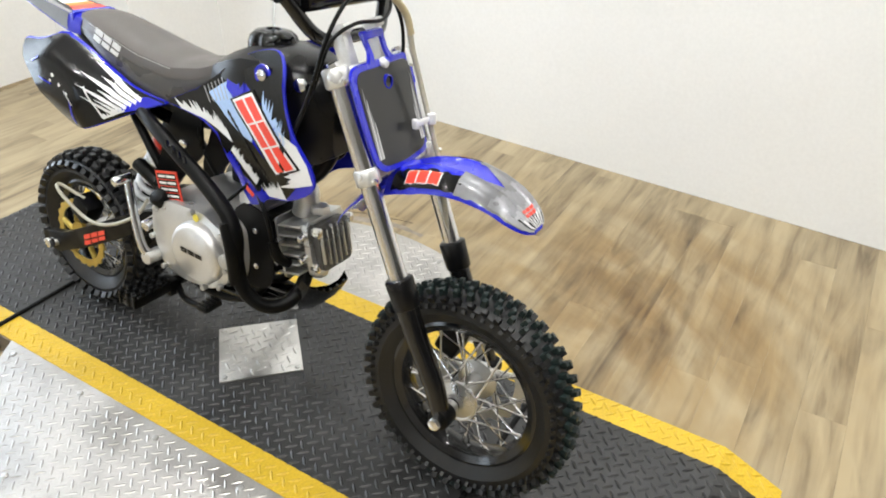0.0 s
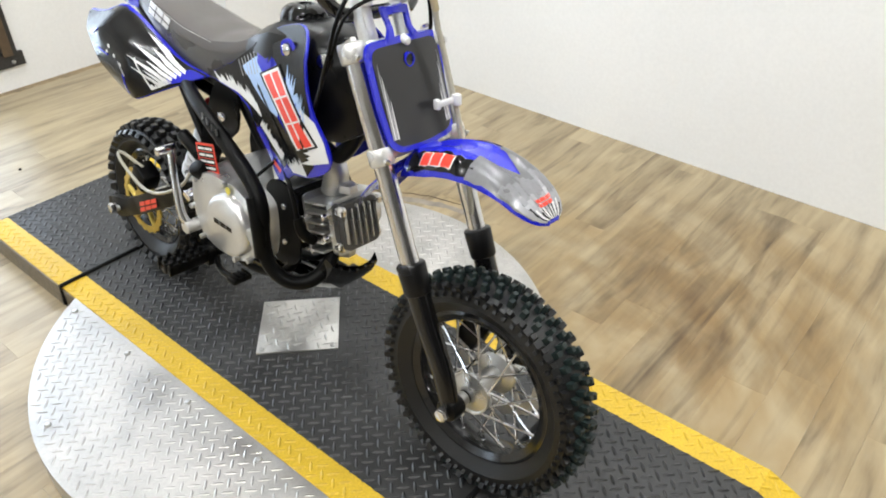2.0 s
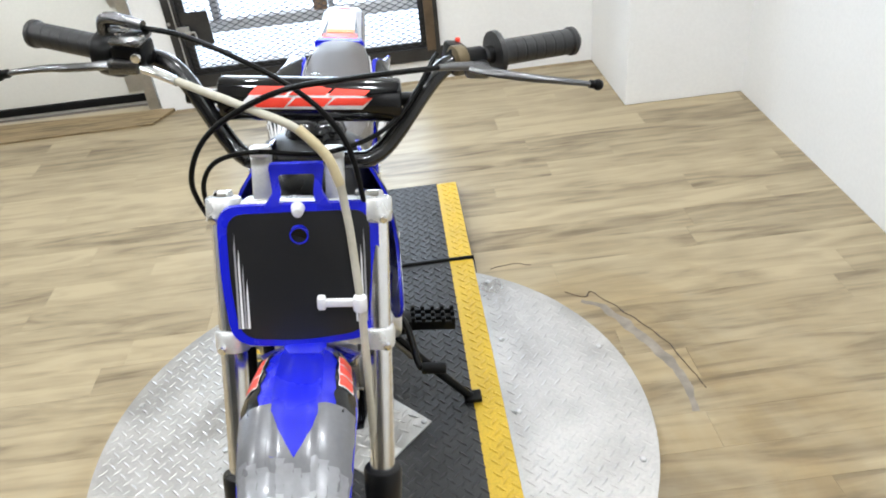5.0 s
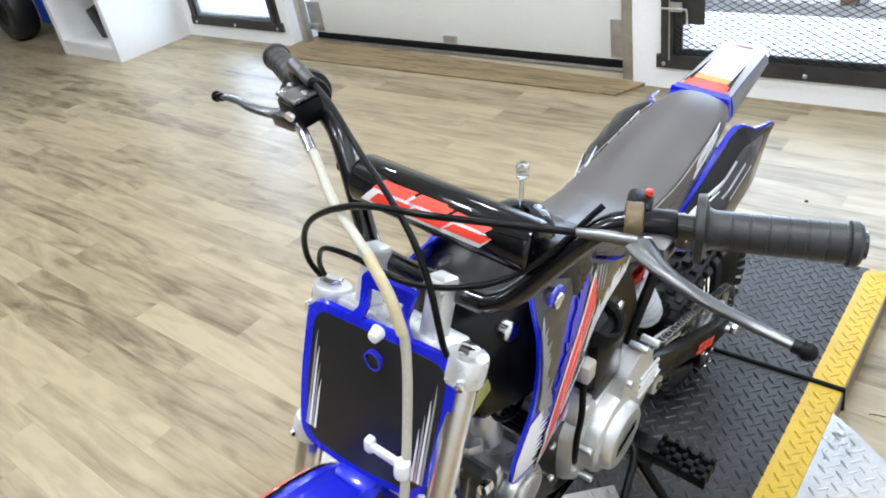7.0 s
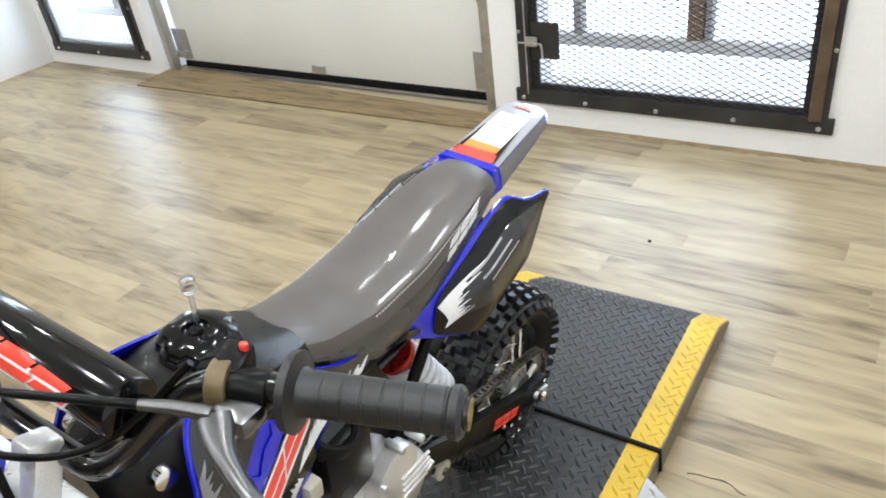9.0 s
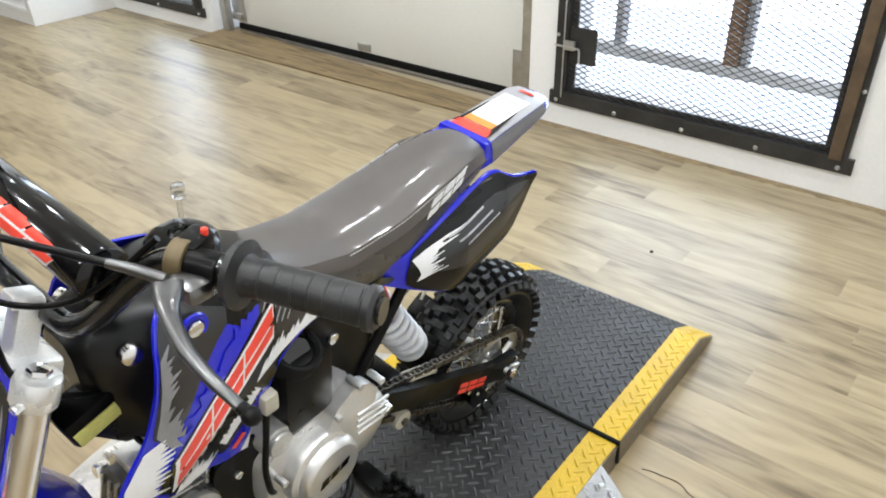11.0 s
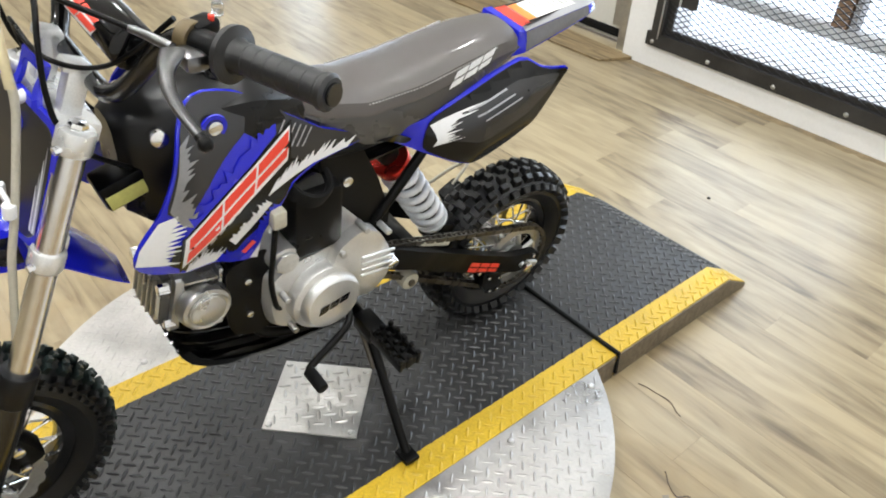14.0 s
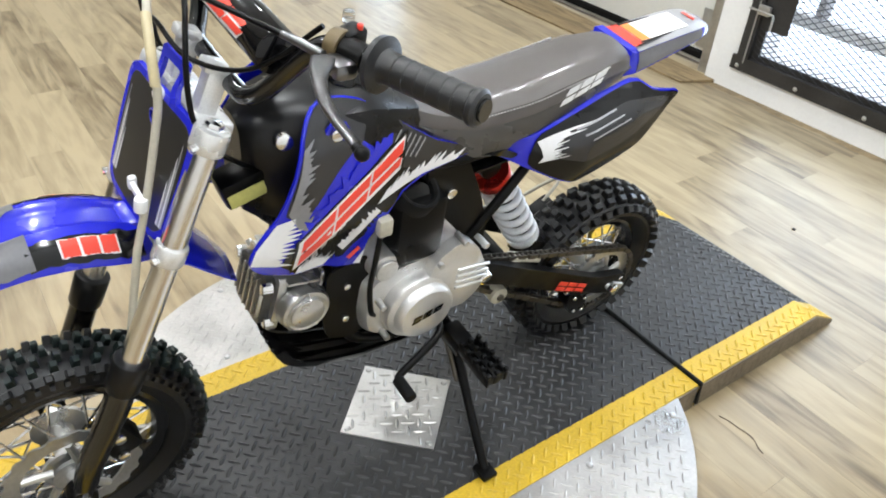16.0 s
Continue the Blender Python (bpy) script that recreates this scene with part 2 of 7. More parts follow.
SEAT = mat("seat_vinyl", (0.072, 0.062, 0.057), 0.37, spec=0.65, var=0.1, scale=9, bump=0.15, bscale=900, fine=0.08, coat=0.15)
SEATSIDE = mat("seat_vinyl_side", (0.056, 0.054, 0.053), 0.24, spec=0.65, var=0.1, scale=9, bump=0.15, bscale=900, fine=0.06)
WHITE = mat("white_sticker", (0.74, 0.74, 0.75), 0.3, var=0.04, scale=12, coat=0.3, fine=0.02)
GREY = mat("silver_sticker", (0.36, 0.36, 0.38), 0.3, 0.3, var=0.06, scale=12, coat=0.3, fine=0.02)
RED = mat("red_sticker", (0.78, 0.055, 0.03), 0.32, var=0.05, scale=12, coat=0.3, fine=0.02)
ORANGE = mat("orange_sticker", (0.85, 0.25, 0.05), 0.35, var=0.04, scale=12, fine=0.02)
PALEBLUE = mat("pale_blue_sticker", (0.35, 0.5, 0.78), 0.3, var=0.08, scale=12, coat=0.3)
REDMETAL = mat("red_anodised", (0.55, 0.03, 0.02), 0.25, 0.8, var=0.06)
SPRING = mat("white_spring_paint", (0.72, 0.73, 0.75), 0.28, var=0.03, scale=20, coat=0.4)
HOSE = mat("pale_rubber_hose", (0.42, 0.395, 0.32), 0.42, var=0.06, scale=14)
STRAP = mat("brown_clamp_strap", (0.12, 0.088, 0.042), 0.4, 0.3, var=0.15, scale=20)
SKIRT = mat("dull_skirt_plate", (0.21, 0.18, 0.14), 0.42, 0.6, var=0.25, scale=12, bump=0.6, bscale=70, fine=0.2)
AMBER = mat("amber_sleeve", (0.48, 0.41, 0.25), 0.4, var=0.1, scale=14)
CHAIN = mat("chain_steel", (0.10, 0.09, 0.075), 0.36, 0.85, var=0.2, scale=30)
GOLD = mat("gold_steel", (0.62, 0.47, 0.12), 0.35, 0.8, var=0.1, scale=20)
GREENKNOB = mat("green_connector", (0.02, 0.5, 0.38), 0.35)
FRAMESTEEL = mat("dark_steel_angle", (0.045, 0.043, 0.042), 0.48, 0.4, var=0.35, scale=8, bump=0.1, bscale=200, fine=0.15)
MESHSTEEL = mat("expanded_metal", (0.055, 0.055, 0.058), 0.45, 0.5, var=0.2, scale=10)
SEAL = mat("black_rubber_seal", (0.006, 0.006, 0.006), 0.6, spec=0.15, var=0.2, scale=8)
BROWNWOOD = plank_mat("weathered_post", (0.11, 0.06, 0.03), (0.26, 0.15, 0.08), 0.7, along=(9.0, 9.0, 1.2))
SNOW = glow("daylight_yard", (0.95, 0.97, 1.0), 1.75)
CLEAR = mat("clear_plastic", (0.85, 0.86, 0.86), 0.12, var=0.02)
CLEAR.node_tree.nodes["Principled BSDF"].inputs["Transmission Weight"].default_value = 1.0
LABELPAPER = mat("label_paper", (0.8, 0.79, 0.76), 0.5, var=0.03)


# ---------------------------------------------------------------- mesh helpers
def mesh_ob(name, bm, material, parent=None, label="", smooth=True):
    me = bpy.data.meshes.new(name)
    bm.normal_update()
    bm.to_mesh(me)
    bm.free()
    for m in (material if isinstance(material, (list, tuple)) else [material]):
        me.materials.append(m)
    if smooth:
        me.shade_smooth()
        me.set_sharp_from_angle(angle=radians(38))
    ob = new(name, me)
    ob.parent = parent
    if label:
        ob["label"] = label
    return ob


def part(name, bm, material, parent, label="", smooth=True):
    return mesh_ob(name, bm, material, parent, label, smooth)


def shared(name, ob, parent, m=None):
    """Another object on the same mesh."""
    c = new(name, ob.data)
    c.parent = parent
    if m is not None:
        c.matrix_local = m
    return c


def box(x, y, z, sx, sy, sz, bev=0.0, bm=None, m=None):
    bm = bm or bmesh.new()
    vs = bmesh.ops.create_cube(bm, size=1.0)["verts"]
    bmesh.ops.scale(bm, vec=(sx, sy, sz), verts=vs)
    if bev:
        es = list({e for v in vs for e in v.link_edges})
        r = bmesh.ops.bevel(bm, geom=es, offset=bev, segments=2, affect="EDGES", profile=0.5)
        vs = list({v for f in r["faces"] for v in f.verts} | {v for v in vs if v.is_valid})
    if m is not None:
        bmesh.ops.transform(bm, matrix=m, verts=vs)
    bmesh.ops.translate(bm, vec=(x, y, z), verts=vs)
    return bm


def basis(d):
    d = Vector(d).normalized()
    a = Vector((0, 0, 1)) if abs(d.z) < 0.9 else Vector((0, 1, 0))
    u = d.cross(a).normalized()
    return d, u, u.cross(d).normalized()


def ring_loft(rings, bm=None, cap=True, closed=False):
    bm = bm or bmesh.new()
    vr = [[bm.verts.new(p) for p in r] for r in rings]
    pairs = list(zip(vr, vr[1:])) + ([(vr[-1], vr[0])] if closed else [])
    for a, b in pairs:
        n = len(a)
        for i in range(n):
            bm.faces.new((a[i], a[(i + 1) % n], b[(i + 1) % n], b[i]))
    if cap and not closed:
        bm.faces.new(vr[0][::-1])
        bm.faces.new(vr[-1])
    bmesh.ops.recalc_face_normals(bm, faces=bm.faces)
    return bm


def spline(pts, n=6):
    """Catmull-Rom through the points."""
    P = [Vector(p) for p in pts]
    P = [2 * P[0] - P[1]] + P + [2 * P[-1] - P[-2]]
    out = []
    for i in range(1, len(P) - 2):
        a, b, c, d = P[i - 1:i + 3]
        for k in range(n):
            t = k / n
            out.append(0.5 * ((2 * b) + (c - a) * t + (2 * a - 5 * b + 4 * c - d) * t * t + (3 * b - a - 3 * c + d) * t ** 3))
    out.append(P[-2])
    return out


def tube(pts, r, seg=10, n=5, bm=None, smooth=True, closed=False):
    """A round tube along a curve; r is a number or one radius for each given point."""
    base = [Vector(p) for p in pts]
    path = spline(base, n) if smooth and len(base) > 2 else base
    radii = r if isinstance(r, (list, tuple)) else [r] * len(base)
    rings, prev = [], None
    for i, p in enumerate(path):
        d = (path[min(i + 1, len(path) - 1)] - path[max(i - 1, 0)]).normalized()
        if prev is None:
            _, u, v = basis(d)
        else:
            u = (prev - d * prev.dot(d)).normalized()
            v = u.cross(d)
        prev = u
        f = i / (len(path) - 1) * (len(base) - 1)
        k = min(int(f), len(base) - 2)
        rad = radii[k] + (radii[k + 1] - radii[k]) * (f - k)
        rings.append([p + rad * (math.cos(a) * u + math.sin(a) * v) for a in (2 * math.pi * j / seg for j in range(seg))])
    return ring_loft(rings, bm, cap=not closed, closed=closed)


def cyl(p0, p1, r, r2=None, seg=16, bev=0.0, bm=None):
    """A round bar with softened ends."""
    p0, p1 = Vector(p0), Vector(p1)
    d, u, v = basis(p1 - p0)
    r2 = r if r2 is None else r2
    L = (p1 - p0).length
    st = [(0, r), (L, r2)]
    if bev:
        st = [(0, r - bev), (bev * 0.3, r - bev * 0.3), (bev, r), (L - bev, r2), (L - bev * 0.3, r2 - bev * 0.3), (L, r2 - bev)]
    rings = [[p0 + d * h + q * (math.cos(a) * u + math.sin(a) * v) for a in (2 * math.pi * j / seg for j in range(seg))] for h, q in st]
    return ring_loft(rings, bm)


def turned(profile, seg=48, bm=None, centre=(0, 0, 0), closed=False):
    """A shape turned round the x axis: profile is (x, radius)."""
    c = Vector(centre)
    rings = [[c + Vector((x, q * math.cos(a), q * math.sin(a))) for x, q in profile] for a in (2 * math.pi * j / seg for j in range(seg))]
    bm = bm or bmesh.new()
    vr = [[bm.verts.new(p) for p in r] for r in rings]
    n = len(profile)
    for i in range(seg):
        a, b = vr[i], vr[(i + 1) % seg]
        for j in range(n if closed else n - 1):
            k = (j + 1) % n
            bm.faces.new((a[j], a[k], b[k], b[j]))
    bmesh.ops.recalc_face_normals(bm, faces=bm.faces)
    return bm


def panel(outline, xfun, thick, cut=0.02, side=1, bm=None, rim=0.0):
    """A bent sheet: an outline in (y, z), pushed sideways by xfun(y, z), with thickness."""
    bm = bm or bmesh.new()
    t = bmesh.new()
    vs = [t.verts.new((0, y, z)) for y, z in outline]
    t.faces.new(vs)
    for ax in (1, 2):
        lo, hi = min(p[ax - 1] for p in outline), max(p[ax - 1] for p in outline)
        k = lo + cut
        while k < hi - 0.25 * cut:
            no = (0, 1, 0) if ax == 1 else (0, 0, 1)
            co = (0, k, 0) if ax == 1 else (0, 0, k)
            bmesh.ops.bisect_plane(t, geom=t.verts[:] + t.edges[:] + t.faces[:], plane_co=co, plane_no=no)
            k += cut
    bmesh.ops.triangulate(t, faces=[f for f in t.faces if len(f.verts) > 4])
    front, back = {}, {}
    for v in t.verts:
        edge = any(e.is_boundary for e in v.link_edges)
        x = xfun(v.co.y, v.co.z)
        front[v] = bm.verts.new((side * (x - (rim if edge else 0)), v.co.y, v.co.z))
        back[v] = bm.verts.new((side * (x - thick), v.co.y, v.co.z))
    made = []
    for f in t.faces:
        made.append(bm.faces.new([front[v] for v in f.verts]))
        made.append(bm.faces.new([back[v] for v in reversed(f.verts)]))
    for e in t.edges:
        if e.is_boundary:
            a, b = e.verts
            made.append(bm.faces.new((front[a], front[b], back[b], back[a])))
    t.free()
    bmesh.ops.recalc_face_normals(bm, faces=bm.faces)
    return bm


def smooth_outline(pts, n=4, soft=0.012):
    """Rounds a closed outline in two coordinates."""
    P = [Vector((a, b)) for a, b in pts]
    out = []
    for i in range(len(P)):
        a, b, c = P[i - 1], P[i], P[(i + 1) % len(P)]
        r = min(0.45, soft / max(1e-4, min((a - b).length, (c - b).length)))
        p, q = b + (a - b) * r, b + (c - b) * r
        for k in range(n + 1):
            t = k / n
            out.append(tuple((1 - t) ** 2 * p + 2 * t * (1 - t) * b + t * t * q))
    return out


def thing(name, label, category, m=None, group="", kind=""):
    e = new(name)
    e.empty_display_size = 0.1
    if m is not None:
        e.matrix_world = m
    return tagged(e, label, category, group, kind)


# ---------------------------------------------------------------- the room
WY, RX = 2.03, 1.418            # end wall, side wall
XL, YF = -7.2, -9.0             # far side and the wall behind the camera


def structure(name, bm, material, label, category, smooth=False):
    return tagged(mesh_ob(name, bm, material, smooth=smooth), label, category, kind="structure")


def slab(x0, x1, y0, y1, z0, z1, bm=None, bev=0.0):
    return box((x0 + x1) / 2, (y0 + y1) / 2, (z0 + z1) / 2, x1 - x0, y1 - y0, z1 - z0, bev, bm)


D0, D1, DZ0, DZ1 = -0.73, 0.29, 0.055, 1.95      # barred opening by the bike's tail
W0, W1 = -3.90, -3.10                            # second barred opening
G0, G1, GZ = -2.998, -0.886, 2.12                # garage opening
bm = slab(D1, RX + 0.15, WY, WY + 0.2, FLOOR, CEIL)
slab(D0, D1, WY, WY + 0.2, FLOOR, DZ0, bm)
slab(D0, D1, WY, WY + 0.2, DZ1, CEIL, bm)
slab(G1, D0, WY, WY + 0.2, FLOOR, CEIL, bm)
slab(G0, G1, WY, WY + 0.2, GZ, CEIL, bm)
slab(W1, G0, WY, WY + 0.2, FLOOR, CEIL, bm)
slab(W0, W1, WY, WY + 0.2, FLOOR, 0.045, bm)
slab(W0, W1, WY, WY + 0.2, 1.9, CEIL, bm)
slab(XL - 0.15, W0, WY, WY + 0.2, FLOOR, CEIL, bm)
structure("wall_north", bm, WALL, "white painted wall with barred openings and garage doorway", "wall")
def east_x(y):
    """The side wall runs a little askew."""
    return 1.368 + 0.032 * y


bm = ring_loft([[(east_x(YF), YF, z), (RX + 0.4, YF, z), (RX + 0.4, WY + 0.2, z), (east_x(WY), WY + 0.2, z)] for z in (FLOOR, CEIL)])
structure("wall_east", bm, WALL, "plain white painted side wall", "wall")
# never in view; its dark colour is chosen to keep reflections on the bike dark
structure("wall_south", slab(XL - 0.15, RX + 0.15, YF - 0.15, YF, FLOOR, CEIL), UNSEENWALL, "plain unseen far wall, dark grey to darken reflections", "wall")
structure("wall_west", slab(XL - 0.15, XL, YF, WY, FLOOR, CEIL), WALL, "plain white painted far wall", "wall")
structure("wall_pier", slab(0.965, RX - 0.002, 1.53, WY - 0.002, FLOOR, CEIL - 0.002, bev=0.004), WALL, "white boxed-in wall pier in the corner", "wall")
# dark open joint between the planks and the walls
GAP = mat("dirty_joint", (0.12, 0.088, 0.052), 0.9, var=0.5, scale=14)
structure("trim_east", ring_loft([[(east_x(y) - 0.005, y, FLOOR + 0.0005), (east_x(y) + 0.01, y, FLOOR + 0.0005), (east_x(y) + 0.01, y, FLOOR + 0.004), (east_x(y) - 0.002, y, FLOOR + 0.004)] for y in (YF, 1.528)]), GAP, "dirty joint along the side wall", "trim")
bm = bmesh.new()
edge = []
for k in range(181):
    x = D0 - 0.1 + k * (0.963 - D0 + 0.1) / 180
    d = 0.034 + 0.016 * noise.noise(Vector((x * 7, 3, 0))) + 0.012 * noise.noise(Vector((x * 31, 8, 0)))
    edge.append((bm.verts.new((x, WY + 0.01, FLOOR + 0.0016)), bm.verts.new((x, WY - 0.45 * d, FLOOR + 0.0014)), bm.verts.new((x, WY - d, FLOOR + 0.0004))))
for p, q in zip(edge, edge[1:]):
    bm.faces.new((p[1], q[1], q[0], p[0]))
    bm.faces.new((p[2], q[2], q[1], p[1]))
structure("trim_north", bm, mat("grimy_floor_edge", (0.235, 0.175, 0.095), 0.5, var=0.35, scale=22, fine=0.15), "grimy brown floor edge along the end wall", "trim")
structure("ceiling", slab(XL - 0.15, RX + 0.15, YF - 0.15, WY + 0.2, CEIL, CEIL + 0.12), CEILING, "plain white painted ceiling", "ceiling")
structure("floor_base", slab(XL - 0.15, RX + 0.15, YF - 0.15, 4.5, FLOOR - 0.12, FLOOR - 0.004), mat("screed", (0.16, 0.12, 0.08), 0.8), "dark subfloor under the planks", "floor")

# daylight outside the openings, put in as a glowing backdrop
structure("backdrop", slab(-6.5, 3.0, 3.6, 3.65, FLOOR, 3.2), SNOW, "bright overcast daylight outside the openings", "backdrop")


# the snow emits by itself so that it looks daylit
structure("ground", slab(-6.5, 3.0, WY + 0.26, 3.6, FLOOR, 0.03), YARD, "snowy ground outside with daylight put in as glow", "ground")


def barred_window(name, x0, x1, z0, z1, label, mullions, bolts_x, bolts_z, latch, pitch=0.043, mesh_mat=None):
    """A window behind a steel angle frame with expanded metal."""
    root = thing(name, label, "window", kind="structure")
    fw, y = 0.05, WY - 0.014
    for nm, b in (("bottom", slab(x0 - fw, x1 + fw, y, WY + 0.012, z0 - 0.03, z0 + 0.022)), ("top", slab(x0 - fw, x1 + fw, y, WY + 0.012, z1 - 0.02, z1 + 0.03)),
                  ("left", slab(x0 - fw + 0.02, x0 + 0.018, y - 0.003, WY + 0.010, z0 + 0.02, z1 - 0.02)), ("right", slab(x1 - 0.018, x1 + fw - 0.02, y - 0.003, WY + 0.010, z0 + 0.02, z1 - 0.02))):
        part("frame_bar", b, FRAMESTEEL, root, "dark steel angle", smooth=False)
    for b in (slab(x0 + 0.0185, x0 + 0.048, WY + 0.004, WY + 0.010, z0 + 0.0225, z1 - 0.021), slab(x1 - 0.048, x1 - 0.0185, WY + 0.004, WY + 0.010, z0 + 0.0225, z1 - 0.021), slab(x0 + 0.0485, x1 - 0.0485, WY + 0.004, WY + 0.010, z0 + 0.0225, z0 + 0.046)):
        part("inner_flange", b, FRAMESTEEL, root, "dark inner flange", smooth=False)
    part("hinge_strip", slab(x1 - 0.026, x1 + 0.012, y - 0.012, y - 0.003, z0 + 0.015, z1 - 0.03, bev=0.003), mat("rusty_strip", (0.11, 0.075, 0.045), 0.6, var=0.3, scale=20) if latch else FRAMESTEEL, root, "rusty brown hinge strip" if latch else "dark hinge strip")
    # expanded metal: zigzag strands that touch at their tips
    verts, faces = [], []
    py, h = WY - 0.002, 0.0108
    nx, nz = int((x1 - x0) / pitch), int((z1 - z0) / (2 * h))
    w, d = 0.0018, 0.0018
    for r in range(nz + 1):
        zc = z0 + 0.005 + r * 2 * h
        for s in (1, -1):
            for i in range(nx * 2 + 1):
                x = x0 + i * pitch / 2
                z = zc + s * (h if i % 2 else 0)
                k = len(verts)
                verts += [(x, py - d, z - w), (x, py - d, z + w), (x, py + d, z + w * 0.6), (x, py + d, z - w * 0.6)]
                if i:
                    for a, b in ((0, 1), (1, 2), (2, 3), (3, 0)):
                        faces.append((k - 4 + a, k - 4 + b, k + b, k + a))
    me = bpy.data.meshes.new("expanded_metal")
    me.from_pydata(verts, [], faces)
    me.materials.append(mesh_mat or MESHSTEEL)
    g = new("expanded_metal", me)
    g.parent = root
    tagged(g, "dark diamond security mesh", kind="stuff")
    # bolts of the frame
    head = None
    for bx, bz in [(b, z0 - 0.013) for b in bolts_x] + [(x, z) for x in (x0 - 0.022, x1 + 0.022) for z in bolts_z]:
        if head is None:
            head = part("bolt", cyl((0, 0.002, 0), (0, -0.007, 0), 0.009, 0.006, 10, 0.002), STEEL, root, "galvanised bolt head")
            head.location = (bx, y, bz)
        else:
            shared("bolt", head, root, pose(bx, y, bz))
    # window behind
    part("sill", slab(x0, x1, WY + 0.03, WY + 0.2, z0 - 0.012, z0 - 0.002), WHITE, root, "white painted sill")
    gy = WY + 0.19
    part("window_frame", slab(x0, x1, gy, gy + 0.05, z0 + 0.13, z0 + 0.175, bev=0.004), mat("grey_window_bar", (0.55, 0.53, 0.50), 0.6), root, "weathered lower window rail")
    for mx, mw, mm in mullions:
        part("mullion", slab(mx - mw / 2, mx + mw / 2, gy, gy + 0.06, z0 + 0.175, z1, bev=0.003), mm, root, "brown wooden upright")
    if latch:
        part("latch_plate", slab(x0 + 0.02, x0 + 0.135, WY - 0.006, WY - 0.003, 0.2, 0.335), FRAMESTEEL, root, "square steel latch plate")
        la = part("latch", slab(x0 + 0.008, x0 + 0.055, WY - 0.03, WY - 0.016, 0.25, 0.285, bev=0.003), STEEL, root, "galvanised bolt latch")
        part("latch_bar", tube([(x0 - 0.03, WY - 0.026, 0.262), (x0 + 0.06, WY - 0.03, 0.262), (x0 + 0.075, WY - 0.03, 0.255), (x0 + 0.078, WY - 0.03, 0.205)], 0.004, 8), STEEL, la)
        part("latch_bar", tube([(x0 + 0.005, WY - 0.02, 0.06), (x0 + 0.005, WY - 0.02, 0.9)], 0.003, 8, smooth=False), STEEL, la)
    return root


GREYBAR = mat("grey_bar", (0.30, 0.28, 0.27), 0.6)
barred_window("window_1", D0, D1, DZ0, DZ1, "tall window behind bolted dark steel security mesh", [(-0.165, 0.055, BROWNWOOD), (-0.12, 0.02, GREYBAR), (-0.61, 0.03, GREYBAR), (0.24, 0.03, GREYBAR)],
              [-0.75, -0.495, -0.228, 0.036, 0.297], [0.3, 0.62, 0.95, 1.3, 1.65], True)
barred_window("window_2", W0, W1, 0.045, 1.9, "smaller window behind dark steel frame and mesh", [(-3.5, 0.04, GREYBAR)], [-3.9, -3.5, -3.1], [0.3, 0.9], False, 0.03, mat("pale_window_mesh", (0.42, 0.43, 0.44), 0.5, 0.4))

# garage door
door = thing("garage_door", "closed white sectional garage door with steel rollers", "garage door", kind="structure")
GY = 2.145
for k in range(4):
    z0 = FLOOR + 0.052 + k * 0.53
    part("door_section", slab(G0 + 0.08, G1 - 0.075, GY, GY + 0.04, z0, z0 + 0.526, bev=0.004), GARAGE, door)
part("bottom_seal", slab(G0 + 0.09, G1 - 0.08, GY - 0.006, GY + 0.03, FLOOR + 0.018, FLOOR + 0.050, bev=0.004), SEAL, door, "black rubber bottom seal")
part("seal_rail", slab(G0 + 0.09, G1 - 0.08, GY - 0.008, GY - 0.002, FLOOR + 0.008, FLOOR + 0.0175), STEEL, door, "thin bright steel rail")
part("centre_bracket", slab(-1.96, -1.88, GY - 0.012, GY, 0.0, 0.032, bev=0.002), STEEL, door, "small galvanised bracket")
for sx in (G0 + 0.05, G1 - 0.045):
    s = 1 if sx < -2 else -1
    tr = part("track", slab(sx - 0.022, sx + 0.022, GY - 0.07, GY - 0.062, FLOOR, 2.0, bev=0.001), STEEL, door, "galvanised vertical roller track")
    part("track_lip", slab(sx - 0.024, sx - 0.02, GY - 0.07, GY - 0.03, FLOOR, 2.0), STEEL, tr)
    part("track_lip", slab(sx + 0.02, sx + 0.024, GY - 0.07, GY - 0.03, FLOOR, 2.0), STEEL, tr)
    pl = part("corner_plate", slab(min(sx, sx + s * 0.11), max(sx, sx + s * 0.11), GY - 0.006, GY - 0.002, 0.0, 0.16, bev=0.001), STEEL, door, "galvanised corner plate")
    part("roller", cyl((sx, GY - 0.06, 0.03), (sx, GY - 0.02, 0.03), 0.022, seg=18, bev=0.004), STEEL, door)
    part("roller_bracket", slab(sx - 0.03, sx + 0.06 * s + 0.03, GY - 0.02, GY - 0.004, 0.005, 0.04, bev=0.002), STEEL, door)
for hx in (G0 + 0.15, -1.94, G1 - 0.1):
    part("hinge", panel([(hx - 0.03, 0.42), (hx + 0.03, 0.42), (hx + 0.012, 0.36), (hx - 0.012, 0.36)], lambda a, b: 0.0, 0.004, cut=1.0), STEEL, door).matrix_local = pose(0, GY - 0.006, 0, 0, 0, -90) @ pose(0, 0, 0, 0, 0, 0)
structure("threshold", ring_loft([[(-3.0, 1.86, FLOOR + 0.001), (-3.0, 2.135, FLOOR + 0.001), (-3.0, 2.135, FLOOR + 0.014), (-3.0, 1.86, FLOOR + 0.008)],
                                  [(-0.90, 1.90, FLOOR + 0.001), (-0.835, 2.028, FLOOR + 0.001), (-0.835, 2.028, FLOOR + 0.014), (-0.90, 1.90, FLOOR + 0.008)]]), PLY, "worn plywood threshold strip at the garage door", "threshold")

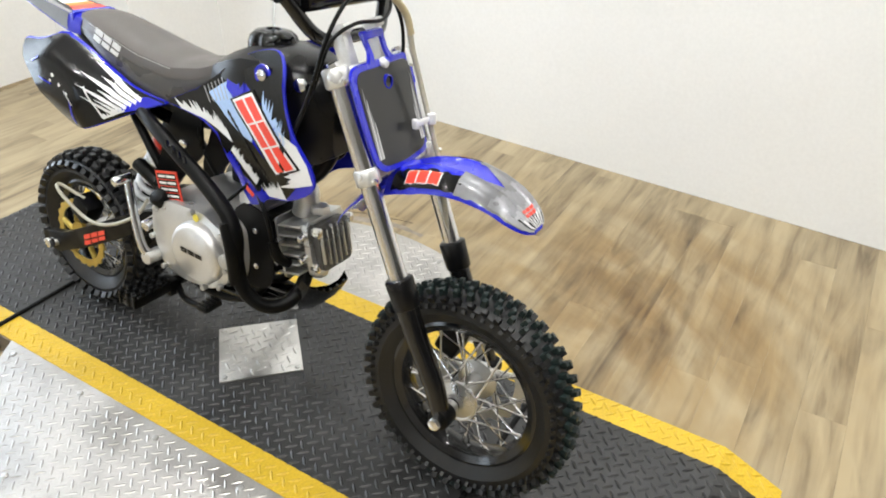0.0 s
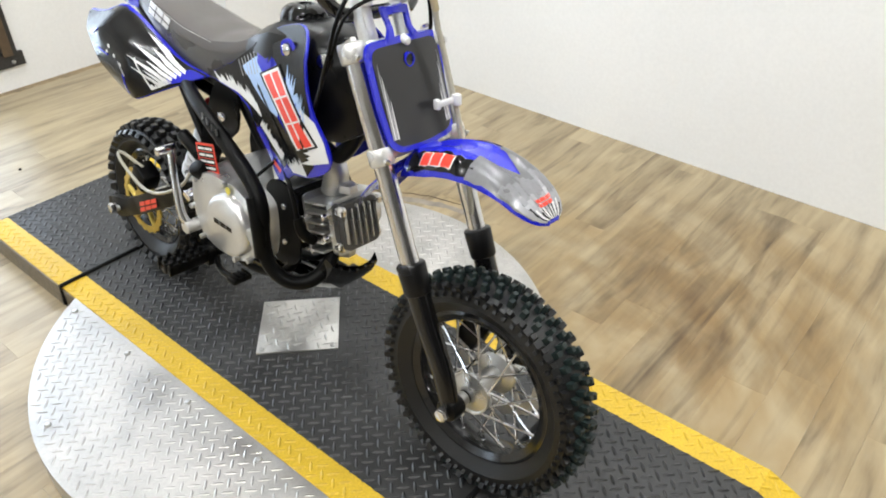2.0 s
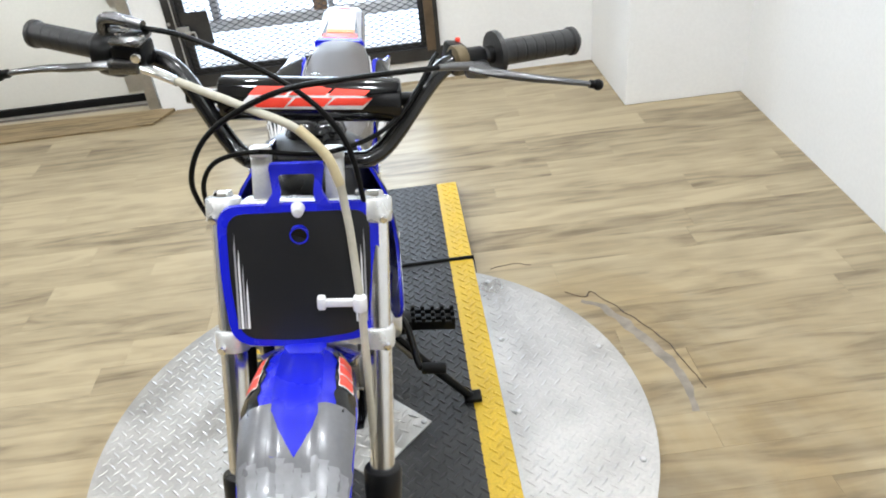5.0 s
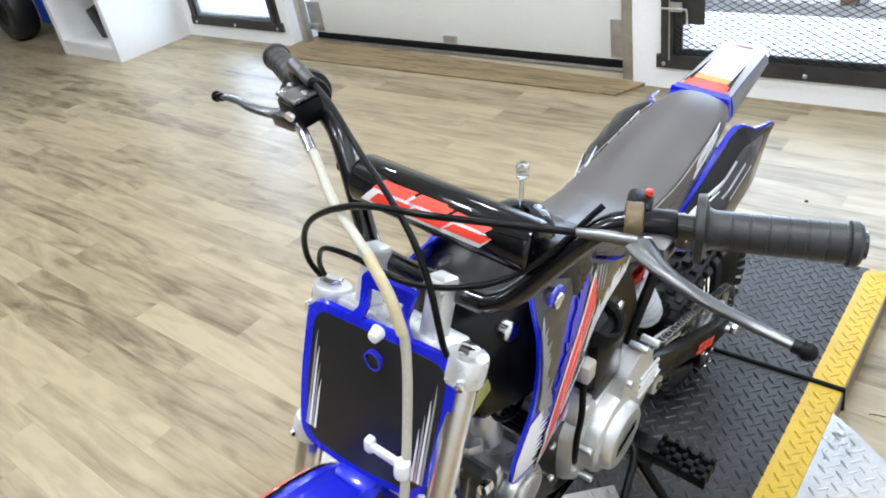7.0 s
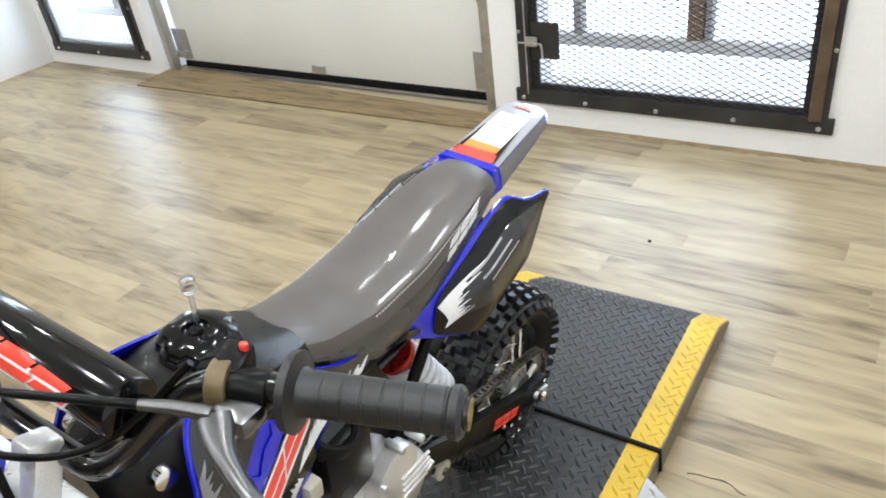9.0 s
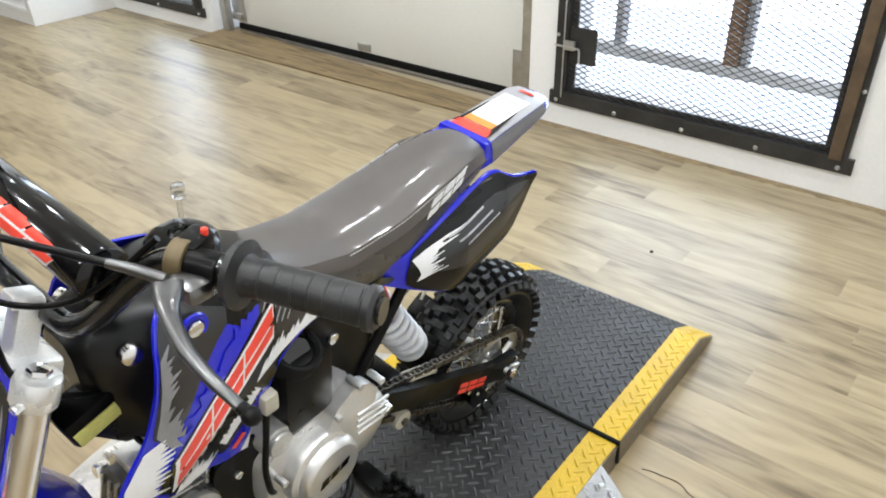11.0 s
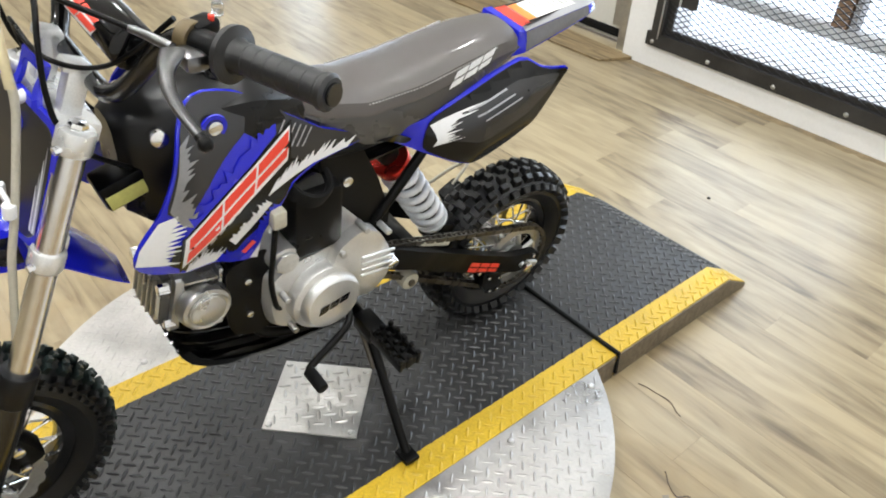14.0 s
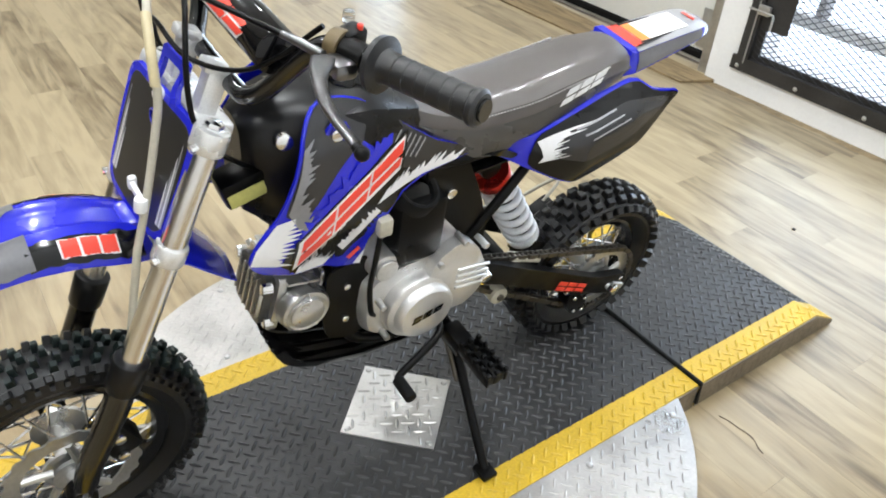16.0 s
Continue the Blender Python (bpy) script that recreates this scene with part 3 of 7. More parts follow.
# shelf unit end by the far window
cab = thing("shelf_unit", "white painted built-in shelf unit with open bay", "shelf unit", kind="")
part("side_panel", slab(-4.08, -4.03, 1.50, WY - 0.002, FLOOR, 2.0, bev=0.003), WALL, cab)
part("side_panel", slab(-4.76, -4.71, 1.50, WY - 0.002, FLOOR, 2.0, bev=0.003), WALL, cab)
part("plinth", slab(-4.709, -4.081, 1.505, 1.53, FLOOR, 0.0), WALL, cab)
for z in (0.0, 0.45, 0.95, 1.45, 1.95):
    part("shelf", slab(-4.709, -4.081, 1.502, WY - 0.002, z, z + 0.03, bev=0.002), WALL, cab)
part("back_panel", slab(-4.709, -4.081, WY - 0.02, WY - 0.004, 0.03, 1.9), WALL, cab)
tagged(mesh_ob("box", box(-4.28, 1.66, 0.03 + 0.10, 0.26, 0.12, 0.2, 0.008, m=pose(0, 0, 0, 12, 0, 0)), SATIN), "small black box leaning on a white shelf", "box")
tagged(mesh_ob("cloth", box(-4.5, 1.56, 0.52, 0.2, 0.1, 0.08, 0.02), mat("yellow_cloth", (0.55, 0.5, 0.12), 0.8)), "folded yellow cloth on the shelf", "cloth")

# parked quad seen past the shelf unit
quad = thing("quad_bike", "parked blue quad bike with fat black tyres", "quad bike", pose(-5.9, 1.75, FLOOR))
for wx, wy in ((0.28, -0.12), (-0.75, -0.12), (0.28, 0.75), (-0.75, 0.75)):
    t = part("wheel", turned([(-0.085, 0.10), (-0.095, 0.16), (-0.08, 0.2), (-0.04, 0.215), (0.04, 0.215), (0.08, 0.2), (0.095, 0.16), (0.085, 0.10)], 40), RUBBER, quad, "fat black quad tyre")
    t.matrix_local = pose(wx, wy, 0.215, 0, 0, 90)
    part("rim", turned([(-0.05, 0.001), (-0.06, 0.05), (-0.08, 0.105), (0.08, 0.105), (0.06, 0.05), (0.05, 0.001)], 24), SATIN, t)
part("body", box(-0.25, 0.32, 0.42, 0.95, 0.3, 0.22, 0.05), SATIN, quad)
part("fender", box(0.26, 0.3, 0.50, 0.45, 0.95, 0.05, 0.02), GREY, quad)
part("fender", box(-0.72, 0.3, 0.52, 0.45, 0.95, 0.05, 0.02), BLUE, quad)
part("side_box", box(0.62, 0.1, 0.25, 0.24, 0.3, 0.3, 0.02), mat("blue_case", (0.01, 0.07, 0.5), 0.4), quad, "bright blue plastic case")
part("seat", box(-0.3, 0.32, 0.58, 0.6, 0.24, 0.1, 0.03), SEAT, quad)

# small worn places in the floor
CRACK = mat("floor_tear", (0.10, 0.075, 0.06), 0.8, var=0.3, scale=30)
for pts in ([(0.49, 0.463), (0.536, 0.436), (0.559, 0.45), (0.60, 0.39), (0.634, 0.327), (0.68, 0.233), (0.701, 0.153), (0.708, 0.08)], [(0.319, 0.605), (0.36, 0.611), (0.395, 0.618), (0.431, 0.604)]):
    bm = bmesh.new()
    P = spline([(x, y, 0) for x, y in pts], 8)
    rows = []
    for i, p in enumerate(P):
        d = (P[min(i + 1, len(P) - 1)] - P[max(0, i - 1)]).normalized()
        n = Vector((-d.y, d.x, 0))
        w = 0.0008 + 0.0022 * abs(noise.noise(p * 40))
        q = p + n * 0.008 * noise.noise(p * 25)
        rows.append([bm.verts.new((*(q + n * w).xy, FLOOR + 0.0006)), bm.verts.new((*q.xy, FLOOR + 0.0022)), bm.verts.new((*(q - n * w).xy, FLOOR + 0.0006))])
    for a, b in zip(rows, rows[1:]):
        bm.faces.new((a[0], a[1], b[1], b[0]))
        bm.faces.new((a[1], a[2], b[2], b[1]))
    structure("floor_tear", bm, CRACK, "torn curling edge in the plank floor", "floor damage")
# a strip where the printed face has peeled off
bm = bmesh.new()
P = spline([(x, y, 0) for x, y in [(0.525, 0.425), (0.56, 0.40), (0.585, 0.36), (0.615, 0.29), (0.645, 0.22), (0.668, 0.15), (0.675, 0.08), (0.67, 0.02)]], 6)
rows = []
for i, p in enumerate(P):
    d = (P[min(i + 1, len(P) - 1)] - P[max(0, i - 1)]).normalized()
    n = Vector((-d.y, d.x, 0))
    w = 0.016 * math.sin(math.pi * (0.06 + 0.9 * i / (len(P) - 1))) + 0.008 * noise.noise(p * 30)
    v = 0.010 + 0.007 * noise.noise(p * 37 + Vector((5, 0, 0)))
    rows.append([bm.verts.new((*(p + n * w).xy, FLOOR + 0.0005)), bm.verts.new((*(p - n * v).xy, FLOOR + 0.0005))])
for a, b in zip(rows, rows[1:]):
    bm.faces.new((a[0], a[1], b[1], b[0]))
structure("floor_tear", bm, mat("bare_vinyl_backing", (0.215, 0.185, 0.15), 0.5, var=0.3, scale=25, bump=0.3, bscale=60), "grey peeled strip in the plank floor", "floor damage")
tagged(mesh_ob("pebble", cyl((-0.021, 1.368, FLOOR), (-0.021, 1.368, FLOOR + 0.004), 0.006, 0.004, 8), SEAL), "tiny dark crumb on the plank floor", "debris")

for lx, ly in LAMPS:
    tagged(mesh_ob("downlight", turned([(0.0, 0.14), (0.03, 0.14), (0.03, 0.12), (0.012, 0.118), (0.012, 0.001)], 32), WHITE), "round white recessed ceiling lamp", "lamp", "ceiling lamps").matrix_world = pose(lx, ly, CEIL - 0.001, 0, 90, 0)

# ---------------------------------------------------------------- turntable with its ramps
HW = 0.27                        # half the deck's width
Y0, Y1 = -0.548, 0.578           # joints to the two ramps
DC, DR = 0.025, 0.556            # disc: centre and radius
YB = 0.060                       # width of the yellow bands
KF, EF, KR, ER = -0.927, -1.045, 0.990, 1.085
table = thing("motorcycle_turntable", "round tread-plate turntable with black deck and yellow edge bands", "turntable")


def lug_field(inside, z, pitch, length, width, height, name, material, parent, label, turn=0.0):
    """Raised tread bars in alternating directions, as one mesh."""
    turn += 45
    verts, faces = [], []
    a0 = radians(turn)
    ca, sa = math.cos(a0), math.sin(a0)
    R = 1.6
    n = int(R / pitch)
    for i in range(-n, n + 1):
        for j in range(-n, n + 1):
            u, v = i * pitch, j * pitch
            x, y = u * ca - v * sa, u * sa + v * ca + 0.02
            if not inside(x, y):
                continue
            zz = z(y) if callable(z) else z
            slope = (z(y + 0.005) - z(y - 0.005)) / 0.01 if callable(z) else 0.0
            ang = a0 + (0.0 if (i + j) % 2 else radians(90))
            dx, dy = math.cos(ang) * length / 2, math.sin(ang) * length / 2
            ex, ey = -math.sin(ang) * width / 2, math.cos(ang) * width / 2
            k = len(verts)
            for px, py, pz in ((x - dx, y - dy, 0), (x - dx * 0.5 + ex, y - dy * 0.5 + ey, 0), (x + dx * 0.5 + ex, y + dy * 0.5 + ey, 0), (x + dx, y + dy, 0),
                               (x + dx * 0.5 - ex, y + dy * 0.5 - ey, 0), (x - dx * 0.5 - ex, y - dy * 0.5 - ey, 0),
                               (x - dx * 0.6, y - dy * 0.6, height), (x + dx * 0.6, y + dy * 0.6, height)):
                verts.append((px, py, zz + pz + 0.0002 + slope * (py - y)))
            faces += [(k, k + 6, k + 1), (k + 1, k + 6, k + 7, k + 2), (k + 2, k + 7, k + 3), (k + 3, k + 7, k + 4), (k + 4, k + 7, k + 6, k + 5), (k + 5, k + 6, k)]
    me = bpy.data.meshes.new(name)
    me.from_pydata([(a, b, c) for a, b, c in verts], [], [tuple(reversed(f)) for f in faces])
    me.materials.append(material)
    me.shade_smooth()
    me.set_sharp_from_angle(angle=radians(30))
    ob = new(name, me)
    ob.parent = parent
    return tagged(ob, label, kind="stuff")


def ramp_z(y):
    if y < KF:
        return (y - KF) / (KF - EF) * -0.052 * -1 if y > EF else -0.052
    if y > KR:
        return -(y - KR) / (ER - KR) * 0.052
    return 0.0


def strip(x0, x1, ys, base, bm=None):
    """A deck strip that follows the ramp's profile, down to the height base."""
    top = [(y, ramp_z(y)) for y in ys]
    rings = []
    for y, z in top:
        rings.append([(x0, y, z), (x1, y, z), (x1, y, min(z - 0.004, base)), (x0, y, min(z - 0.004, base))])
    return ring_loft(rings, bm)


for s in (-1, 1):
    for ya, yb in ((Y0 + 0.006, DC - 0.487), (DC + 0.487, Y1 - 0.006)):
        part("deck_skirt", slab(min(s * (HW + 0.0005), s * (HW + 0.003)), max(s * (HW + 0.0005), s * (HW + 0.003)), ya, yb, FLOOR + 0.001, -0.003), SKIRT, table, "dull metal side skirt", smooth=False)
deck = part("deck", strip(-HW + YB, HW - YB, [Y0 + 0.003, Y1 - 0.003], FLOOR + 0.001), DECK, table, "black painted steel tread plate", smooth=False)
for s in (-1, 1):
    b = part("yellow_band", strip(min(s * HW, s * (HW - YB)), max(s * HW, s * (HW - YB)), [Y0 + 0.003, Y1 - 0.003], FLOOR + 0.001), YELLOW, table, "yellow painted edge band", smooth=False)
    # half disc of bare aluminium
    a = math.acos(HW / DR)
    arc = [(s * DR * math.cos(t), DC + DR * math.sin(t)) for t in (-a + 2 * a * k / 60 for k in range(61))]
    arc = [(s * (HW + 0.0005), arc[0][1])] + arc[1:-1] + [(s * (HW + 0.0005), arc[-1][1])]
    bm = bmesh.new()
    up = [bm.verts.new((x, y, -0.001)) for x, y in arc]
    dn = [bm.verts.new((x, y, FLOOR + 0.001)) for x, y in arc]
    bm.faces.new(up)
    bm.faces.new(dn[::-1])
    for i in range(len(up)):
        j = (i + 1) % len(up)
        bm.faces.new((up[i], up[j], dn[j], dn[i]))
    bmesh.ops.recalc_face_normals(bm, faces=bm.faces)
    part("side_plate", bm, ALU, table, "bare aluminium tread plate")
    sc = None
    for k in range(4):
        for q in (0.296, 0.0):
            if q:
                pos = [(s * 0.296, 0.465 - k * 0.221 * 1.0)]
            else:
                th = -a * 0.86 + k * 2 * a * 0.86 / 3
                pos = [(s * (DR - 0.03) * math.cos(th), DC + (DR - 0.03) * math.sin(th))]
            for x, y in pos:
                if not q and (y > 0.42 or y < -0.37):
                    continue
                if sc is None:
                    sc = part("screw", cyl((0, 0, 0), (0, 0, 0.004), 0.007, 0.0055, 10, 0.001), STEEL, table, "round screw head")
                    sc.location = (x, y, -0.001)
                else:
                    shared("screw", sc, table, pose(x, y, -0.001))
    for ye, k, e in ((Y0, KF, EF), (Y1, KR, ER)):
        ys = [ye + (-0.003 if ye < 0 else 0.003), k, e] if ye > 0 else [e, k, ye - 0.003]
        part("ramp_band", strip(min(s * HW, s * (HW - YB)), max(s * HW, s * (HW - YB)), ys, FLOOR + 0.001), YELLOW, table, "yellow painted ramp edge", smooth=False)
        part("ramp_skirt", ring_loft([[(s * (HW + 0.0005), y, ramp_z(y) - 0.003), (s * (HW + 0.003), y, ramp_z(y) - 0.003), (s * (HW + 0.003), y, min(ramp_z(y) - 0.006, FLOOR + 0.001)), (s * (HW + 0.0005), y, min(ramp_z(y) - 0.006, FLOOR + 0.001))] for y in ys]), SKIRT, table, "dull metal side skirt", smooth=False)
for ye, k, e in ((Y0, KF, EF), (Y1, KR, ER)):
    ys = [ye + (-0.003 if ye < 0 else 0.003), k, e] if ye > 0 else [e, k, ye - 0.003]
    part("ramp", strip(-HW + YB, HW - YB, ys, FLOOR + 0.001), DECK, table, "black painted end ramp", smooth=False)
    part("joint_rod", tube([(-HW - 0.004, ye, -0.05), (-HW - 0.004, ye, 0.002), (HW + 0.004, ye, 0.002), (HW + 0.004, ye, -0.05)], 0.0055, 8, smooth=False), SEAL, table, "black rubber joint strip")
inner = HW - YB - 0.006
lug_field(lambda x, y: abs(x) < inner and EF + 0.01 < y < ER - 0.01 and abs(y - Y0) > 0.018 and abs(y - Y1) > 0.018 and not (abs(x) + abs(y - 0.022) < 0.135), ramp_z, 0.0205, 0.026, 0.0066, 0.0022, "tread_relief", LUG, table, "raised black tread bars")
lug_field(lambda x, y: HW - YB + 0.008 < abs(x) < HW - 0.008 and EF + 0.01 < y < ER - 0.01 and abs(y - Y0) > 0.018 and abs(y - Y1) > 0.018, ramp_z, 0.0205, 0.026, 0.0066, 0.0018, "tread_relief", YELLOW, table, "raised yellow tread bars")
lug_field(lambda x, y: HW + 0.012 < abs(x) and math.hypot(x, y - DC) < DR - 0.012, -0.001, 0.0205, 0.024, 0.0058, 0.0011, "tread_relief", ALU, table, "raised bare tread bars")
cover = part("cover_plate", box(-0.002, 0.024, 0.0025, 0.174, 0.174, 0.005, 0.001, m=pose(0, 0, 0, 0, 0, 45)), COVERALU, table, "square bare aluminium cover plate")
lug_field(lambda x, y: abs(x + 0.002) + abs(y - 0.024) < 0.108, 0.0052, 0.0205, 0.026, 0.0066, 0.002, "tread_relief", COVERALU, cover, "raised bare tread bars", 15)
for x, y in ((-0.002, 0.132), (0.106, 0.024), (-0.002, -0.084), (-0.11, 0.024)):
    shared("screw", sc, cover, pose(x, y, 0.004))


# ---------------------------------------------------------------- the dirt bike, leaning on its side stand
bike = thing("dirt_bike", "small blue and black dirt bike leaning on its stand", "motorcycle", pose(-0.071, 0, 0, 0, 7.8, 0))


def lerp_table(table, v):
    for (a, b), (c, d) in zip(table, table[1:]):
        if v <= c:
            t = max(0.0, (v - a) / (c - a))
            return b + (d - b) * t
    return table[-1][1]


TREAD = mat("tread_rubber_teal", (0.011, 0.020, 0.019), 0.42, spec=0.4, var=0.6, scale=60, bump=0.2, bscale=300, fine=0.3)


def wheel(name, centre, R, rim_r, half, spokes, knob_rows, parent):
    """Spoked wheel: rim, knobbly tyre, hub, spokes."""
    rim = part(name, turned([(-0.02, rim_r - 0.012), (-0.026, rim_r), (-0.024, rim_r + 0.006), (-0.017, rim_r + 0.004), (-0.010, rim_r - 0.010), (0.010, rim_r - 0.010),
                             (0.017, rim_r + 0.004), (0.024, rim_r + 0.006), (0.026, rim_r), (0.02, rim_r - 0.012), (0.009, rim_r - 0.016), (-0.009, rim_r - 0.016)], 72, closed=True), BARBLACK, parent, "black steel wheel rim")
    rim.location = centre
    b = R - 0.011
    prof = [(-0.022, rim_r + 0.002), (-half * 0.8, rim_r + 0.014), (-half, rim_r + (b - rim_r) * 0.45), (-half * 0.93, rim_r + (b - rim_r) * 0.78), (-half * 0.6, b - 0.005), (0, b),
            (half * 0.6, b - 0.005), (half * 0.93, rim_r + (b - rim_r) * 0.78), (half, rim_r + (b - rim_r) * 0.45), (half * 0.8, rim_r + 0.014), (0.022, rim_r + 0.002)]
    fine = []
    for (x0, r0), (x1, r1) in zip(prof, prof[1:]):
        fine += [(x0, r0), ((x0 + x1) / 2, (r0 + r1) / 2)]
    bm = turned(fine + [prof[-1]], 80)
    part("tyre", bm, RUBBER, rim, "black knobbly off-road tyre")
    # tread blocks: one mesh for each row
    for xo, rr, tilt, wx, wl, phase, n in knob_rows:
        kb = bmesh.new()
        w, l, h = wx / 2, wl / 2, 0.0105
        rings_ = [[Vector((sx * w * k, yy, sz * l * k2)) for sx, sz in ((-1, -1), (1, -1), (1, 1), (-1, 1))] for yy, k, k2 in ((-0.004, 1.12, 1.12), (h * 0.8, 0.95, 0.92), (h, 0.82, 0.76))]
        ring_loft(rings_, kb)
        first_ = None
        for k in range(n):
            a = 2 * math.pi * (k + phase) / n
            m = Matrix.Rotation(a, 4, "X") @ Matrix.Translation((xo, rr, 0)) @ Matrix.Rotation(tilt, 4, "Z")
            if first_ is None:
                first_ = part("tread_block", kb, TREAD if name == "front_wheel" and abs(xo) < 0.03 else RUBBER, rim, smooth=False)
                first_.matrix_local = m
            else:
                shared("tread_block", first_, rim, m)
    if name == "front_wheel":
        # low shoulder knobs, too small to pick apart
        kb = bmesh.new()
        for s in (-1, 1):
            for k in range(64):
                a = 2 * math.pi * (k + 0.4 * s) / 64
                box(0, 0, 0, 0.0060, 0.0075, 0.0062, 0.0, bm=kb, m=Matrix.Rotation(a, 4, "X") @ Matrix.Translation((s * 0.0375, 0.1735, 0)) @ Matrix.Rotation(-s * 1.0, 4, "Z"))
        tagged(part("shoulder_knob", kb, RUBBER, rim, "small rubber shoulder knobs", smooth=False), kind="stuff")
    fl = 0.038 if name == "front_wheel" else 0.031
    hub = turned([(-0.05, 0.004), (-0.05, 0.014), (-0.043, 0.016), (-0.041, 0.022), (-0.0375, fl - 0.004), (-0.040, fl - 0.002), (-0.040, fl), (-0.034, fl), (-0.028, 0.018), (0.028, 0.018), (0.034, fl), (0.040, fl), (0.040, fl - 0.002), (0.0375, fl - 0.004), (0.041, 0.022), (0.043, 0.016), (0.05, 0.014), (0.05, 0.004)], 36)
    hb = part("hub", hub, HEADALU, rim, "cast aluminium hub")
    for s in (-1, 1):
        part("bearing_seal", turned([(s * 0.0505, 0.0125), (s * 0.0515, 0.0125), (s * 0.0515, 0.008), (s * 0.0505, 0.008)], 24, closed=True), SATIN, hb)
    first = None
    for k in range(spokes):
        s = 1 if k % 2 else -1
        a = 2 * math.pi * k / spokes
        lead = radians(38) * (1 if (k // 2) % 2 else -1)
        p0 = Vector((s * 0.037, (fl - 0.003) * math.cos(a - lead), (fl - 0.003) * math.sin(a - lead)))
        p1 = Vector((s * 0.006, (rim_r - 0.013) * math.cos(a), (rim_r - 0.013) * math.sin(a)))
        bm = cyl(p0, p1, 0.0019, seg=6)
        cyl(p1 + (p0 - p1).normalized() * 0.014, p1, 0.0029, seg=6, bm=bm)
        part("spoke", bm, CHROME, rim, "" if first else "bright steel spoke")
        first = True
    return rim


FW, RW = (0.0, -0.514, 0.202), (0.012, 0.472, 0.184)
fr, rr = 0.134, 0.114
front_rows = [(0.0068, 0.1925, 0, 0.0100, 0.0090, 0, 48), (-0.0068, 0.1925, 0, 0.0100, 0.0090, 0.5, 48), (0.0195, 0.1900, -0.25, 0.0098, 0.0096, 0.25, 48), (-0.0195, 0.1900, 0.25, 0.0098, 0.0096, 0.75, 48),
              (0.0305, 0.1825, -0.6, 0.0095, 0.0105, 0.6, 48), (-0.0305, 0.1825, 0.6, 0.0095, 0.0105, 0.1, 48)]
front_wheel = wheel("front_wheel", FW, 0.203, fr, 0.037, 36, front_rows, bike)
rear_rows = [(0.010, 0.174, 0, 0.0145, 0.0145, 0, 36), (-0.010, 0.174, 0, 0.0145, 0.0145, 0.5, 36), (0.0275, 0.170, -0.3, 0.013, 0.0165, 0.25, 36), (-0.0275, 0.170, 0.3, 0.013, 0.0165, 0.75, 36), (0.0415, 0.156, -0.8, 0.014, 0.017, 0.75, 36), (-0.0415, 0.156, 0.8, 0.014, 0.017, 0.25, 36)]
rear_wheel = wheel("rear_wheel", RW, 0.185, rr, 0.043, 32, rear_rows, bike)


def disc_rotor(name, r0, r1, x, parent, material, label, petals=24, thick=0.0035):
    """A wavy brake rotor or sprocket: a flat ring with a toothed rim and arms."""
    bm = bmesh.new()
    n = petals * 4
    wav = [r1 + (0.003 if (i % 4) in (1, 2) else -0.001) for i in range(n)]
    rings = []
    for xx, kind in ((x - thick / 2, 0), (x - thick / 2, 1), (x + thick / 2, 1), (x + thick / 2, 0)):
        rings.append([(xx, (wav[i] if kind else r0) * math.cos(2 * math.pi * i / n), (wav[i] if kind else r0) * math.sin(2 * math.pi * i / n)) for i in range(n)])
    ring_loft(rings, bm, cap=False, closed=True)
    for k in range(5):
        a = 2 * math.pi * k / 5
        cyl((x, 0.03 * math.cos(a), 0.03 * math.sin(a)), (x, r0 * math.cos(a + 0.25), r0 * math.sin(a + 0.25)), 0.006, seg=8, bm=bm)
    cyl((x - 0.003, 0, 0), (x + 0.003, 0, 0), 0.028, seg=24, bm=bm)
    return part(name, bm, material, parent, label)


for s in (-1, 1):
    nut = part("axle_nut", cyl((s * 0.099, FW[1], FW[2]), (s * 0.110, FW[1], FW[2]), 0.0118, seg=6, bev=0.0012), CHROME, bike, "bright axle nut")
    part("axle_spacer", cyl((s * 0.050, FW[1], FW[2]), (s * 0.071, FW[1], FW[2]), 0.0125, seg=20, bev=0.001), STEEL, nut)
disc_rotor("brake_disc", 0.068, 0.088, 0.050, front_wheel, STEEL, "wavy steel front brake disc", 20)
disc_rotor("brake_disc", 0.064, 0.079, -0.052, rear_wheel, GOLD, "gold-toned rear brake disc", 20)
disc_rotor("sprocket", 0.056, 0.076, 0.056, rear_wheel, STEEL, "steel rear chain sprocket", 36, 0.005)
part("axle", cyl((FW[0] - 0.112, FW[1], FW[2]), (FW[0] + 0.112, FW[1], FW[2]), 0.007, seg=12, bev=0.001), STEEL, bike, "steel front axle")
for s in (-1, 1):
    nut = part("axle_nut", cyl((s * 0.103, FW[1], FW[2]), (s * 0.113, FW[1], FW[2]), 0.0105, seg=6, bev=0.001), CHROME, bike)
part("rear_axle", cyl((-0.105, RW[1], RW[2]), (0.12, RW[1], RW[2]), 0.007, seg=12, bev=0.001), STEEL, bike, "steel rear axle")

# fork
AX = Vector((0, -0.395, -0.919)).normalized()        # down the fork
TOP = Vector((0, -0.276, 0.742))


def fork_at(z):
    k = (z - TOP.z) / AX.z
    return TOP + AX * k


